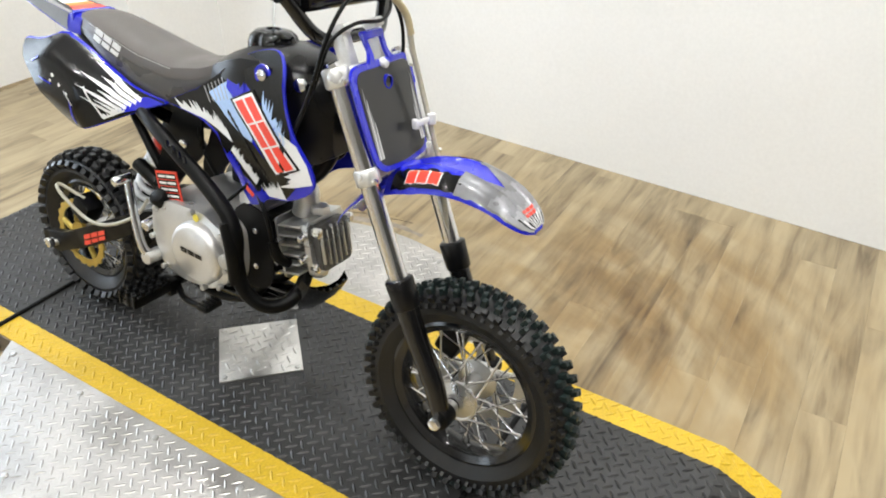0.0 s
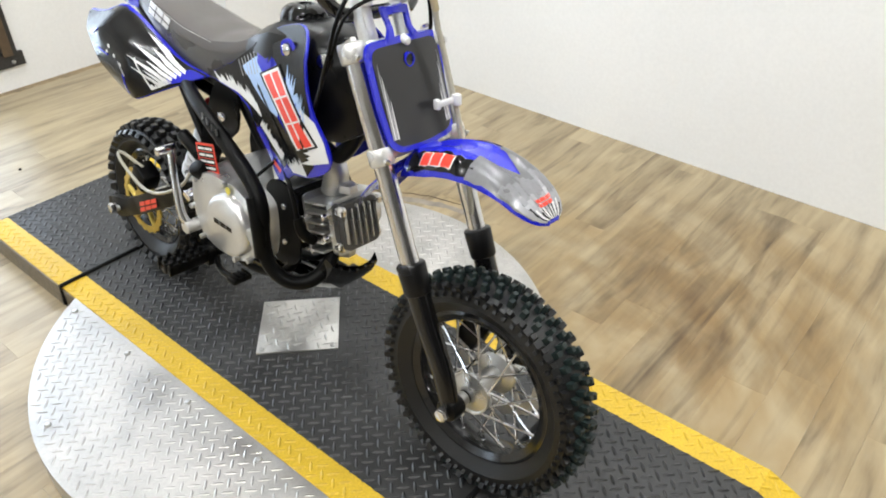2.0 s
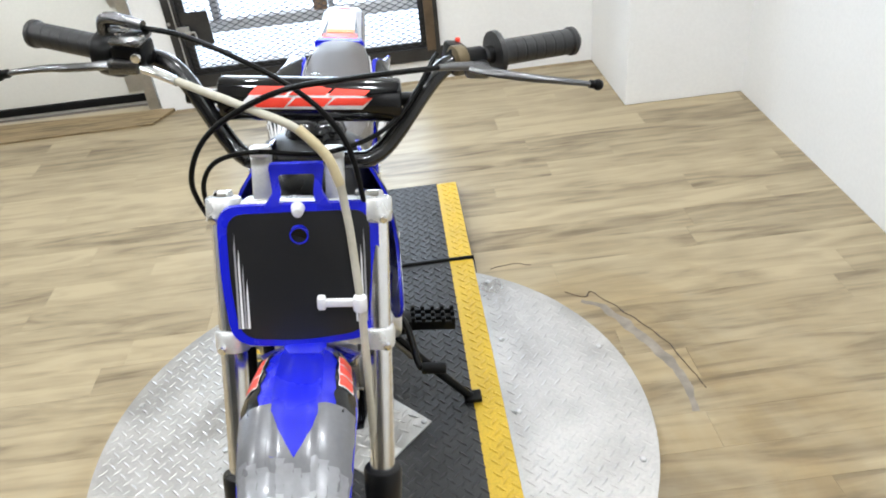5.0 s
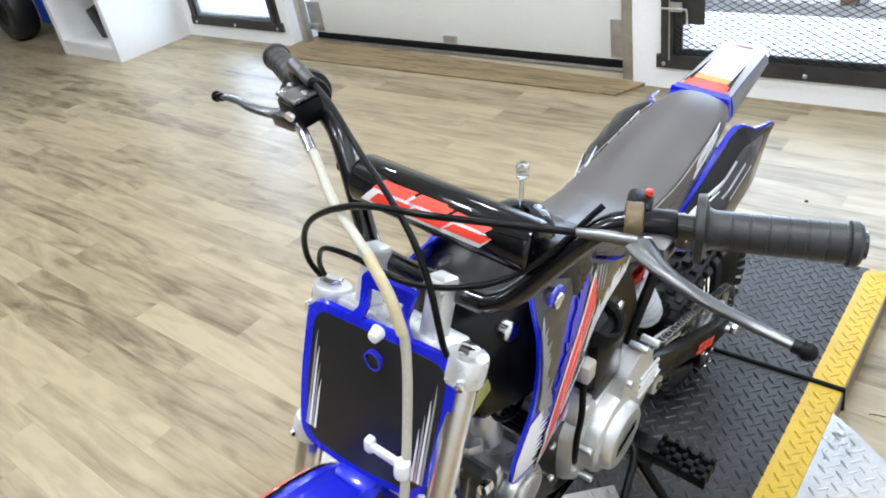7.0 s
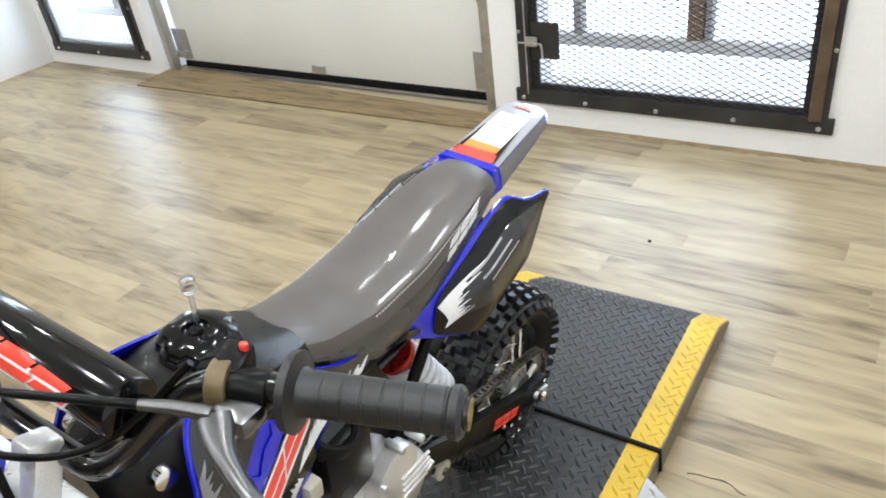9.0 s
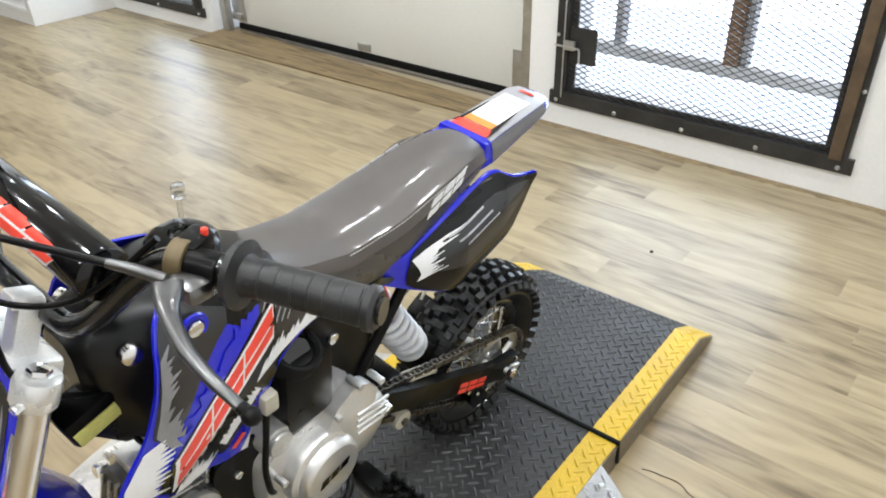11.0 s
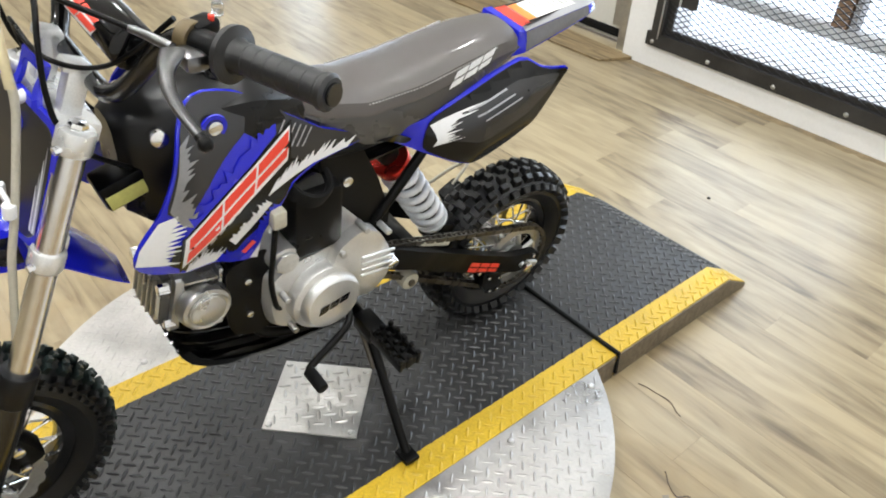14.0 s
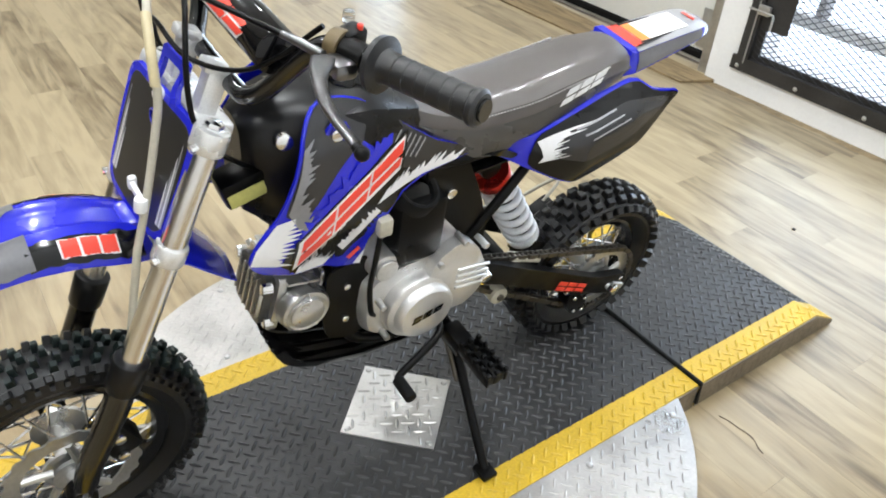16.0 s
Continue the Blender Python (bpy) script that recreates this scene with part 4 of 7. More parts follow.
for s in (-1, 1):
    off = Vector((s * 0.083, 0, 0))
    tb = part("fork_tube", cyl(fork_at(0.726) + off, fork_at(0.395) + off, 0.0150, seg=24), FORKTUBE, bike, "bright inner fork tube")
    part("fork_cap", cyl(fork_at(0.724) + off, fork_at(0.733) + off, 0.0115, 0.010, seg=6, bev=0.0015), CHROME, tb)
    lo = part("fork_leg", tube([fork_at(0.40) + off, fork_at(0.33) + off, fork_at(0.26) + off + Vector((0, -0.006, 0)), Vector((s * 0.086, FW[1] + 0.004, FW[2] + 0.006))], [0.0185, 0.0182, 0.0178, 0.0158], 20, 4), BARBLACK, bike, "black lower fork leg")
    part("fork_collar", cyl(fork_at(0.425) + off, fork_at(0.378) + off, 0.0232, 0.0218, seg=20, bev=0.004), TANKBLACK, lo, "black rubber dust collar")
    part("axle_lug", cyl((s * 0.070, FW[1], FW[2]), (s * 0.100, FW[1], FW[2]), 0.019, seg=20, bev=0.003), SATIN, lo)
    c = part("upper_clamp_end", cyl(fork_at(0.727) + off, fork_at(0.700) + off, 0.0200, seg=22, bev=0.004), CLAMP, bike, "silver fork clamp")
    part("clamp_bolt", cyl(fork_at(0.713) + off + Vector((s * 0.008, -0.016, 0)), fork_at(0.713) + off + Vector((s * 0.010, -0.025, 0)), 0.0050, seg=8, bev=0.001), CHROME, c)
    c = part("lower_clamp_end", cyl(fork_at(0.588) + off, fork_at(0.564) + off, 0.0195, seg=22, bev=0.004), CLAMP, bike, "silver fork clamp")
    part("clamp_bolt", cyl(fork_at(0.577) + off + Vector((s * 0.008, -0.015, 0)), fork_at(0.577) + off + Vector((s * 0.010, -0.024, 0)), 0.0050, seg=8, bev=0.001), CHROME, c)
part("upper_bridge", box(*(fork_at(0.708) + Vector((0, 0.012, 0))), 0.13, 0.05, 0.026, 0.006, m=pose(0, 0, 0, -23, 0, 0)), CLAMP, bike, "cast silver upper fork bridge")
part("lower_bridge", box(*(fork_at(0.577) + Vector((0, 0.010, 0))), 0.135, 0.042, 0.026, 0.006, m=pose(0, 0, 0, -23, 0, 0)), CLAMP, bike, "cast silver lower fork bridge")
part("steering_head", cyl(fork_at(0.69) + Vector((0, 0.03, 0)), fork_at(0.58) + Vector((0, 0.03, 0)), 0.024, seg=20), SATIN, bike)
for s in (-1, 1):
    r = part("bar_riser", box(s * 0.040, -0.268, 0.746, 0.021, 0.024, 0.060, 0.004, m=pose(0, 0, 0, -23, 0, 0)), CLAMP, bike, "silver handlebar riser")
    part("riser_cap", box(s * 0.040, -0.262, 0.772, 0.022, 0.028, 0.014, 0.004, m=pose(0, 0, 0, -23, 0, 0)), CLAMP, r)

# handlebar
bar = part("handlebar", tube([(-0.310, -0.136, 0.855), (-0.222, -0.177, 0.853), (-0.168, -0.200, 0.852), (-0.134, -0.215, 0.838), (-0.090, -0.242, 0.775), (-0.070, -0.254, 0.757), (-0.05, -0.258, 0.754),
                              (0.05, -0.258, 0.754), (0.075, -0.254, 0.757), (0.098, -0.242, 0.775), (0.145, -0.215, 0.835), (0.175, -0.200, 0.852), (0.225, -0.183, 0.855), (0.327, -0.146, 0.860)], 0.0104, 14, 6), BARBLACK, bike, "glossy black steel handlebar")
pad = part("crossbar_pad", cyl((-0.092, -0.231, 0.817), (0.108, -0.233, 0.817), 0.0245, seg=28, bev=0.005), BLACK, bike, "glossy black crossbar pad")
part("crossbar", cyl((-0.130, -0.222, 0.815), (0.130, -0.226, 0.815), 0.008, seg=12), SATIN, bar)


def pad_patch(x0, x1, a0, a1, slant, lift, material, name="pad_graphic", label=""):
    """A patch that wraps the pad, between two angles."""
    bm = bmesh.new()
    n = 8
    rows = []
    for i in range(n + 1):
        t = i / n
        a = radians(a0 + (a1 - a0) * t)
        sh = slant * (t - 0.5)
        r = 0.0245 + lift
        rows.append([bm.verts.new((x + sh, -0.233 - r * math.cos(a), 0.815 + r * math.sin(a))) for x in (x0, x1)])
    for p, q in zip(rows, rows[1:]):
        bm.faces.new((p[0], p[1], q[1], q[0]))
    return part(name, bm, material, pad, label)


for k in range(3):
    x0 = -0.054 + k * 0.043
    pad_patch(x0 - 0.004, x0 + 0.045, 2, 64, 0.026, 0.0006, WHITE, label="pale outline of a pad emblem")
    pad_patch(x0 - 0.001, x0 + 0.0385, 6 + 3 * k, 30, 0.010, 0.0011, RED, label="red emblem block")
    pad_patch(x0 + 0.001, x0 + 0.0405, 36, 60, 0.010, 0.0011, RED, label="red emblem block")

# grips, levers, controls
for s in (-1, 1):
    p0, p1 = (Vector((0.222, -0.184, 0.855)), Vector((0.321, -0.148, 0.8597))) if s > 0 else (Vector((-0.214, -0.180, 0.853)), Vector((-0.312, -0.135, 0.855)))
    gr = 0.0152 if s > 0 else 0.0142
    d = (p1 - p0).normalized()
    bm = bmesh.new()
    L = (p1 - p0).length
    prof = [(-0.006, 0.012), (-0.005, 0.0262), (0.001, 0.0270), (0.004, gr + 0.0018)]
    k = 0.008
    while k < L - 0.01:
        prof += [(k, gr), (k + 0.0108, gr), (k + 0.0112, gr - 0.0005), (k + 0.0126, gr - 0.0005)]
        k += 0.013
    prof += [(L - 0.006, gr + 0.0005), (L - 0.005, gr + 0.002), (L, gr + 0.002), (L + 0.003, gr - 0.001), (L + 0.003, 0.004), (L - 0.002, 0.003)]
    _, u, v = basis(d)
    ring_loft([[p0 + d * x + q * (math.cos(a) * u + math.sin(a) * v) for a in (2 * math.pi * j / 24 for j in range(24))] for x, q in prof], bm)
    part("grip", bm, GRIP, bike, "ribbed grey-black rubber grip")
LEVER = mat("lever_silver", (0.17, 0.17, 0.172), 0.24, 1.0, var=0.06)
# clutch side
perch = part("clutch_perch", box(0.196, -0.212, 0.846, 0.030, 0.024, 0.018, 0.006), LEVER, bike, "cast silver clutch lever perch")
part("perch_clamp", cyl((0.175, -0.203, 0.852), (0.205, -0.190, 0.852), 0.0140, seg=18, bev=0.003), SATIN, perch)


def lever(name, pts, label, material=None, parent=bike):
    path = spline(pts, 5)
    wide = [(0, 0.0120), (0.10, 0.0105), (0.25, 0.0066), (0.55, 0.0052), (0.85, 0.0042), (1.0, 0.0038)]
    rings = []
    for i, q in enumerate(path):
        d = (path[min(i + 1, len(path) - 1)] - path[max(i - 1, 0)]).normalized()
        side = d.cross(Vector((0, 0, 1))).normalized()
        up = side.cross(d)
        w = lerp_table(wide, i / (len(path) - 1))
        rings.append([q + side * w * math.cos(a) + up * min(0.0046, w * 0.75) * math.sin(a) for a in (2 * math.pi * j / 14 for j in range(14))])
    ob = part(name, ring_loft(rings), material or LEVER, parent, label)
    tip = tube([Vector(pts[-2]).lerp(Vector(pts[-1]), 0.55), pts[-1]], 0.0048, 10, 1, smooth=False)
    vs = bmesh.ops.create_icosphere(tip, subdivisions=2, radius=0.0066)["verts"]
    bmesh.ops.translate(tip, vec=pts[-1], verts=vs)
    part("lever_tip", tip, SATIN, ob, "black ball tip")
    return ob


LEVERDARK = mat("clutch_lever_metal", (0.13, 0.13, 0.132), 0.26, 0.95, var=0.06)
lever("clutch_lever", [(0.190, -0.226, 0.853), (0.215, -0.243, 0.853), (0.248, -0.256, 0.853), (0.278, -0.261, 0.852), (0.303, -0.262, 0.850), (0.324, -0.262, 0.848)], "satin silver clutch lever with ball end", LEVERDARK)
lever("brake_lever", [(-0.185, -0.222, 0.855), (-0.21, -0.232, 0.853), (-0.245, -0.232, 0.850), (-0.270, -0.226, 0.847), (-0.298, -0.221, 0.842), (-0.324, -0.218, 0.836)], "black-tipped silver brake lever")
sw = part("switch_housing", box(0.172, -0.190, 0.857, 0.021, 0.030, 0.024, 0.005, m=pose(0, 0, 0, 0, 6, 20)), SATIN, bike, "black engine stop switch housing")
part("stop_button", cyl((0.176, -0.182, 0.866), (0.176, -0.1815, 0.8725), 0.0030, seg=14, bev=0.001), RED, sw, "red stop button")
part("switch_strap", cyl((0.168, -0.206, 0.853), (0.181, -0.200, 0.853), 0.0172, seg=20, bev=0.002), STRAP, sw, "brownish clamp strap")
mc = part("brake_master_cylinder", box(-0.178, -0.220, 0.863, 0.036, 0.034, 0.028, 0.005, m=pose(0, 0, 0, 8, 0, -12)), SATIN, bike, "black brake fluid reservoir")
part("reservoir_lid", box(-0.178, -0.221, 0.880, 0.035, 0.033, 0.005, 0.002, m=pose(0, 0, 0, 8, 0, -12)), LEVER, mc, "silver reservoir lid")
for sx in (-0.012, 0.012):
    part("lid_screw", cyl((-0.178 + sx, -0.221 - sx * 0.2, 0.882), (-0.178 + sx, -0.221 - sx * 0.2, 0.8845), 0.0038, seg=10), CHROME, mc)
part("face_screw", cyl((-0.170, -0.240, 0.866), (-0.170, -0.2455, 0.865), 0.0052, seg=12, bev=0.001), CHROME, mc, "bright screw")
part("lever_pivot", box(-0.186, -0.232, 0.853, 0.034, 0.020, 0.016, 0.005), LEVER, mc, "silver lever pivot")
th = part("throttle_housing", cyl((-0.196, -0.193, 0.852), (-0.222, -0.183, 0.852), 0.026, seg=22, bev=0.005), SATIN, bike, "black throttle housing")
part("throttle_elbow", tube([(-0.212, -0.192, 0.868), (-0.211, -0.194, 0.888), (-0.198, -0.201, 0.894), (-0.165, -0.212, 0.890)], [0.0075, 0.0075, 0.0072, 0.0058], 12), LEVER, th, "silver throttle cable elbow")

# number plate
PLATEBLACK = mat("plate_sticker_black", (0.012, 0.012, 0.013), 0.3, var=0.08, scale=8, fine=0.04, coat=0.15)
PY = [(0.54, -0.378), (0.60, -0.360), (0.73, -0.326), (0.78, -0.305)]


def plate_y(a, z):
    return -lerp_table(PY, z) - 0.35 * a * a - 0.07 * a


plate_out = smooth_outline([(-0.079, 0.584), (0.0, 0.579), (0.079, 0.584), (0.087, 0.650), (0.087, 0.730), (0.0, 0.731), (-0.087, 0.730), (-0.087, 0.650)], 5, 0.022)
TO_FRONT = pose(0, 0, 0, 0, 0, -90)           # a panel's face turned to the front


def front_panel(name, outline, offset, thick, material, parent, label="", cut=0.03):
    bm = panel(outline, lambda a, z: plate_y(a, z) + offset, thick, cut)
    bmesh.ops.transform(bm, matrix=Matrix(((0, 1, 0, 0), (-1, 0, 0, 0), (0, 0, 1, 0), (0, 0, 0, 1))), verts=bm.verts)
    return part(name, bm, material, parent, label)


plate = front_panel("number_plate", plate_out, 0.0, 0.005, BLUE, bike, "blue plastic front number plate")
for inset, m_, off, lb in ((0.90, PLATEBLACK, 0.0008, "charcoal number plate sticker"),):
    cx, cz = 0.0, 0.655
    front_panel("plate_sticker", [((a - cx) * 0.885, cz + (z - cz) * 0.90) for a, z in plate_out], off, 0.0006, m_, plate, lb)


def torn(a0, z0, a1, z1, w, n, seed):
    """A ragged splash along a line."""
    rng = random.Random(seed)
    L_, R_ = [], []
    for i in range(n + 1):
        t = i / n
        a, z = a0 + (a1 - a0) * t, z0 + (z1 - z0) * t
        dx, dz = z1 - z0, -(a1 - a0)
        q = math.hypot(dx, dz)
        wl = w * (0.3 + 0.9 * rng.random()) * (0.3 + math.sin(math.pi * min(1, 0.12 + t * 0.8)))
        L_.append((a + dx / q * wl * 0.5, z + dz / q * wl * 0.5))
        R_.append((a - dx / q * wl * (0.1 + 0.5 * rng.random()), z - dz / q * wl * 0.3))
    return L_ + R_[::-1]


for s in (-1, 1):
    for k in range(4):
        x0 = s * (0.069 - 0.0035 * k)
        front_panel("plate_splash", [(x0, 0.602), (x0 + s * 0.0028, 0.602), (x0 + s * 0.002, 0.64 + 0.016 * (3 - k)), (x0 + s * 0.0004, 0.655 + 0.016 * (3 - k))], 0.0013, 0.0005, WHITE if k % 2 else GREY, plate, "ragged silver sticker streak")
# hole ring, bolt and top loop
part("plate_ring", turned([(-0.002, 0.0085), (-0.002, 0.0105), (0.003, 0.0105), (0.003, 0.0085)], 28, closed=True), BLUE, plate, "blue ring round a hole").matrix_local = pose(0, -0.3355, 0.700, 0, 0, 90)
part("plate_hole", cyl((0, -0.3352, 0.700), (0, -0.3345, 0.700), 0.0086, seg=20), BLACK, plate)
part("plate_bolt", cyl((0, -0.324, 0.727), (0, -0.336, 0.725), 0.008, 0.006, seg=14, bev=0.002), WHITE, plate, "white plastic bolt")
loop = smooth_outline([(-0.038, 0.726), (-0.026, 0.742), (-0.030, 0.770), (0.030, 0.770), (0.026, 0.742), (0.038, 0.726), (0.020, 0.730), (0.017, 0.742), (0.020, 0.760), (-0.020, 0.760), (-0.017, 0.742), (-0.020, 0.730)], 2, 0.003)
front_panel("plate_loop", loop, 0.001, 0.006, BLUE, plate, "blue mounting loop")
part("plate_foot", box(0, -0.366, 0.572, 0.05, 0.03, 0.02, 0.006), BLUE, plate)

# front mudguard
FC = [(-0.350, 0.566), (-0.385, 0.585), (-0.430, 0.599), (-0.480, 0.602), (-0.530, 0.590), (-0.568, 0.567), (-0.597, 0.540)]
bm = bmesh.new()
rows = []
cl = spline([(0, y, z) for y, z in FC], 4)
for i, p in enumerate(cl):
    t = i / (len(cl) - 1)
    w = lerp_table([(0, 0.042), (0.15, 0.054), (0.45, 0.060), (0.8, 0.053), (0.90, 0.043), (0.96, 0.030), (1.0, 0.012)], t)
    drop = lerp_table([(0, 0.030), (0.25, 0.034), (0.6, 0.024), (0.85, 0.012), (1.0, 0.002)], t)
    row = []
    for a, f in ((-1, 1), (-0.93, 0.72), (-0.78, 0.25), (-0.6, 0.03), (-0.42, -0.08), (-0.3, 0.1), (-0.15, 0.14), (0, 0.12), (0.15, 0.14), (0.3, 0.1), (0.42, -0.08), (0.6, 0.03), (0.78, 0.25), (0.93, 0.72), (1, 1)):
        row.append(Vector((a * w, p.y, p.z - f * drop)))
    rows.append(row)
FEND_ROWS = rows


def sheet(rows, thick, bm=None, down=Vector((0, 0, -1))):
    """A thin shell from a grid of points."""
    bm = bm or bmesh.new()
    up = [[bm.verts.new(p) for p in r] for r in rows]
    dn = [[bm.verts.new(p + down * thick) for p in r] for r in rows]
    n, m = len(rows), len(rows[0])
    for i in range(n - 1):
        for j in range(m - 1):
            bm.faces.new((up[i][j], up[i][j + 1], up[i + 1][j + 1], up[i + 1][j]))
            bm.faces.new((dn[i][j], dn[i + 1][j], dn[i + 1][j + 1], dn[i][j + 1]))
    for i in range(n - 1):
        bm.faces.new((up[i][0], up[i + 1][0], dn[i + 1][0], dn[i][0]))
        bm.faces.new((up[i][-1], dn[i][-1], dn[i + 1][-1], up[i + 1][-1]))
    for j in range(m - 1):
        bm.faces.new((up[0][j], dn[0][j], dn[0][j + 1], up[0][j + 1]))
        bm.faces.new((up[-1][j], up[-1][j + 1], dn[-1][j + 1], dn[-1][j]))
    bmesh.ops.recalc_face_normals(bm, faces=bm.faces)
    return bm


FENDGREY = mat("dark_silver_sticker", (0.15, 0.15, 0.16), 0.3, 0.3, var=0.1, scale=14, coat=0.3)
mud = part("front_mudguard", sheet(rows, 0.0028), BLUE, bike, "glossy blue front mudguard")
tail = [[Vector((a * w, y, z - abs(a) ** 2 * 0.018)) for a in (-1, -0.6, 0, 0.6, 1)] for y, z, w in ((-0.352, 0.562, 0.050), (-0.325, 0.548, 0.060), (-0.300, 0.524, 0.060), (-0.275, 0.495, 0.052), (-0.256, 0.468, 0.036))]
part("mudguard_tail", sheet(tail, 0.003), BLUE, mud, "blue rear lip of the mudguard")


def fender_patch(t0, t1, j0, j1, lift, material, label, name="mudguard_graphic", jag=0.0, seed=1, end=None):
    rng = random.Random(seed)
    n = len(FEND_ROWS) - 1
    i0, i1 = t0 * n, t1 * n

    def at(i, j):
        a, b = int(min(i, n - 1e-6)), int(min(j, 13.999))
        u, v = i - a, j - b
        r0, r1 = FEND_ROWS[a], FEND_ROWS[a + 1]
        p = (r0[b] * (1 - v) + r0[b + 1] * v) * (1 - u) + (r1[b] * (1 - v) + r1[b + 1] * v) * u
        e1 = r0[b + 1] - r0[b]
        e2 = r1[b] - r0[b]
        nrm = e2.cross(e1).normalized()
        if nrm.z < 0:
            nrm = -nrm
        return p + nrm * lift
    steps = 14
    g = []
    for s in range(steps + 1):
        i = i0 + (i1 - i0) * s / steps
        e0, e1 = end or (j0, j1)
        ja = j0 + (e0 - j0) * s / steps + (rng.random() - 0.5) * jag
        jb = j1 + (e1 - j1) * s / steps + (rng.random() - 0.5) * jag
        g.append([at(i, ja + (jb - ja) * k / 6) for k in range(7)])
    bm = bmesh.new()
    vs = [[bm.verts.new(p) for p in r] for r in g]
    for i in range(steps):
        for j in range(6):
            bm.faces.new((vs[i][j], vs[i][j + 1], vs[i + 1][j + 1], vs[i + 1][j]))
    return part(name, bm, material, mud, label)


for s in (0, 1):
    def J(a, b, s=s):
        return (a, b) if s == 0 else (14 - b, 14 - a)
    fender_patch(0.08, 0.52, *J(0.6, 2.9), 0.0012, BLACK, "black graphic field", jag=0.5, seed=3)
    fender_patch(0.50, 0.93, *J(0.5, 4.2), 0.0016, FENDGREY, "dark silver graphic field", jag=0.5, seed=4)
    fender_patch(0.198, 0.412, *J(1.18, 2.57), 0.0022, WHITE, "pale emblem outline", jag=0.12, seed=5)
    for k in range(3):
        fender_patch(0.205 + k * 0.070, 0.265 + k * 0.070, *J(1.25, 2.5), 0.0027, RED, "red emblem block", jag=0.1, seed=9 + k)
fender_patch(0.52, 0.68, 3.8, 3.9, 0.0014, FENDGREY, "silver tip graphic", end=(3.8, 7.0))
fender_patch(0.52, 0.68, 10.1, 10.2, 0.0014, FENDGREY, "silver tip graphic", end=(7.0, 10.2))
fender_patch(0.68, 0.985, 3.8, 10.2, 0.0014, FENDGREY, "silver tip graphic")
TIPGREY = mat("pale_silver_sticker", (0.34, 0.34, 0.36), 0.3, 0.3, var=0.1, scale=14, coat=0.3)
MIDGREY = mat("mid_silver_sticker", (0.235, 0.235, 0.25), 0.3, 0.3, var=0.1, scale=14, coat=0.3)
for q in range(12):
    j0 = 1.0 + q
    fender_patch(0.68 + 0.07 * ((q * 5) % 4) / 4, 0.90, j0, j0 + 1.0, 0.00172, MIDGREY, "silver streak of the graphic", jag=0.25, seed=80 + q)
    fender_patch(0.80 + 0.06 * ((q * 3) % 4) / 4, 0.985, j0, j0 + 1.0, 0.0018, TIPGREY, "pale silver streak of the graphic", jag=0.15, seed=95 + q)
for q in range(15):
    j0 = 2.1 + q * 0.66
    t0 = 0.87 + 0.07 * ((q * 7) % 5) / 5
    fender_patch(t0, 0.983, j0, j0 + 0.34 + 0.12 * (q % 3), 0.0021, WHITE if q % 2 else BLACK, "white and black tip streaks", jag=0.22, seed=60 + q)
for k in range(3):
    fender_patch(0.845, 0.868, 4.3 + k * 1.9, 5.95 + k * 1.9, 0.0030, RED, "red emblem block")
    fender_patch(0.875, 0.898, 4.2 + k * 1.9, 5.85 + k * 1.9, 0.0030, RED, "red emblem block")

# tank cover and fuel cap
tank_rings = []
for y, w, zt, zb in ((-0.238, 0.030, 0.688, 0.560), (-0.215, 0.052, 0.702, 0.545), (-0.17, 0.070, 0.712, 0.540), (-0.12, 0.078, 0.716, 0.545), (-0.08, 0.078, 0.712, 0.560), (-0.04, 0.070, 0.695, 0.580), (0.0, 0.055, 0.675, 0.600)):
    h = zt - zb
    tank_rings.append([(w * cx, y, zb + h * cz) for cx, cz in ((-1, 0.12), (-1, 0.7), (-0.88, 0.9), (-0.55, 1.0), (0, 1.02), (0.55, 1.0), (0.88, 0.9), (1, 0.7), (1, 0.12), (0.8, 0), (-0.8, 0))])
part("fuel_tank", ring_loft(tank_rings), TANKBLACK, bike, "black plastic fuel tank")
cap_rings = []
for z, r_, k in ((0.692, 0.040, 0.10), (0.700, 0.0425, 0.13), (0.716, 0.0415, 0.13), (0.726, 0.038, 0.10), (0.732, 0.031, 0.04), (0.735, 0.020, 0.0), (0.7355, 0.013, 0.0), (0.731, 0.011, 0.0)):
    cap_rings.append([(r_ * (1 - k * max(0.0, math.cos(6 * a)) ** 2) * math.cos(a), -0.089 + r_ * (1 - k * max(0.0, math.cos(6 * a)) ** 2) * math.sin(a), z) for a in (2 * math.pi * j / 72 for j in range(72))])
cap = part("fuel_cap", ring_loft(cap_rings), BLACK, bike, "black scalloped fuel filler cap")
part("cap_hub", cyl((0, -0.089, 0.728), (0, -0.089, 0.734), 0.0085, 0.007, seg=20, bev=0.002), SATIN, cap)
vent = part("vent_tube", cyl((0.002, -0.087, 0.732), (0.003, -0.086, 0.787), 0.0026, seg=10), CLEAR, cap, "clear vent tube")
part("vent_tip", cyl((0.003, -0.086, 0.779), (0.003, -0.086, 0.795), 0.0070, seg=16, bev=0.002), CLEAR, vent, "clear ribbed tip")

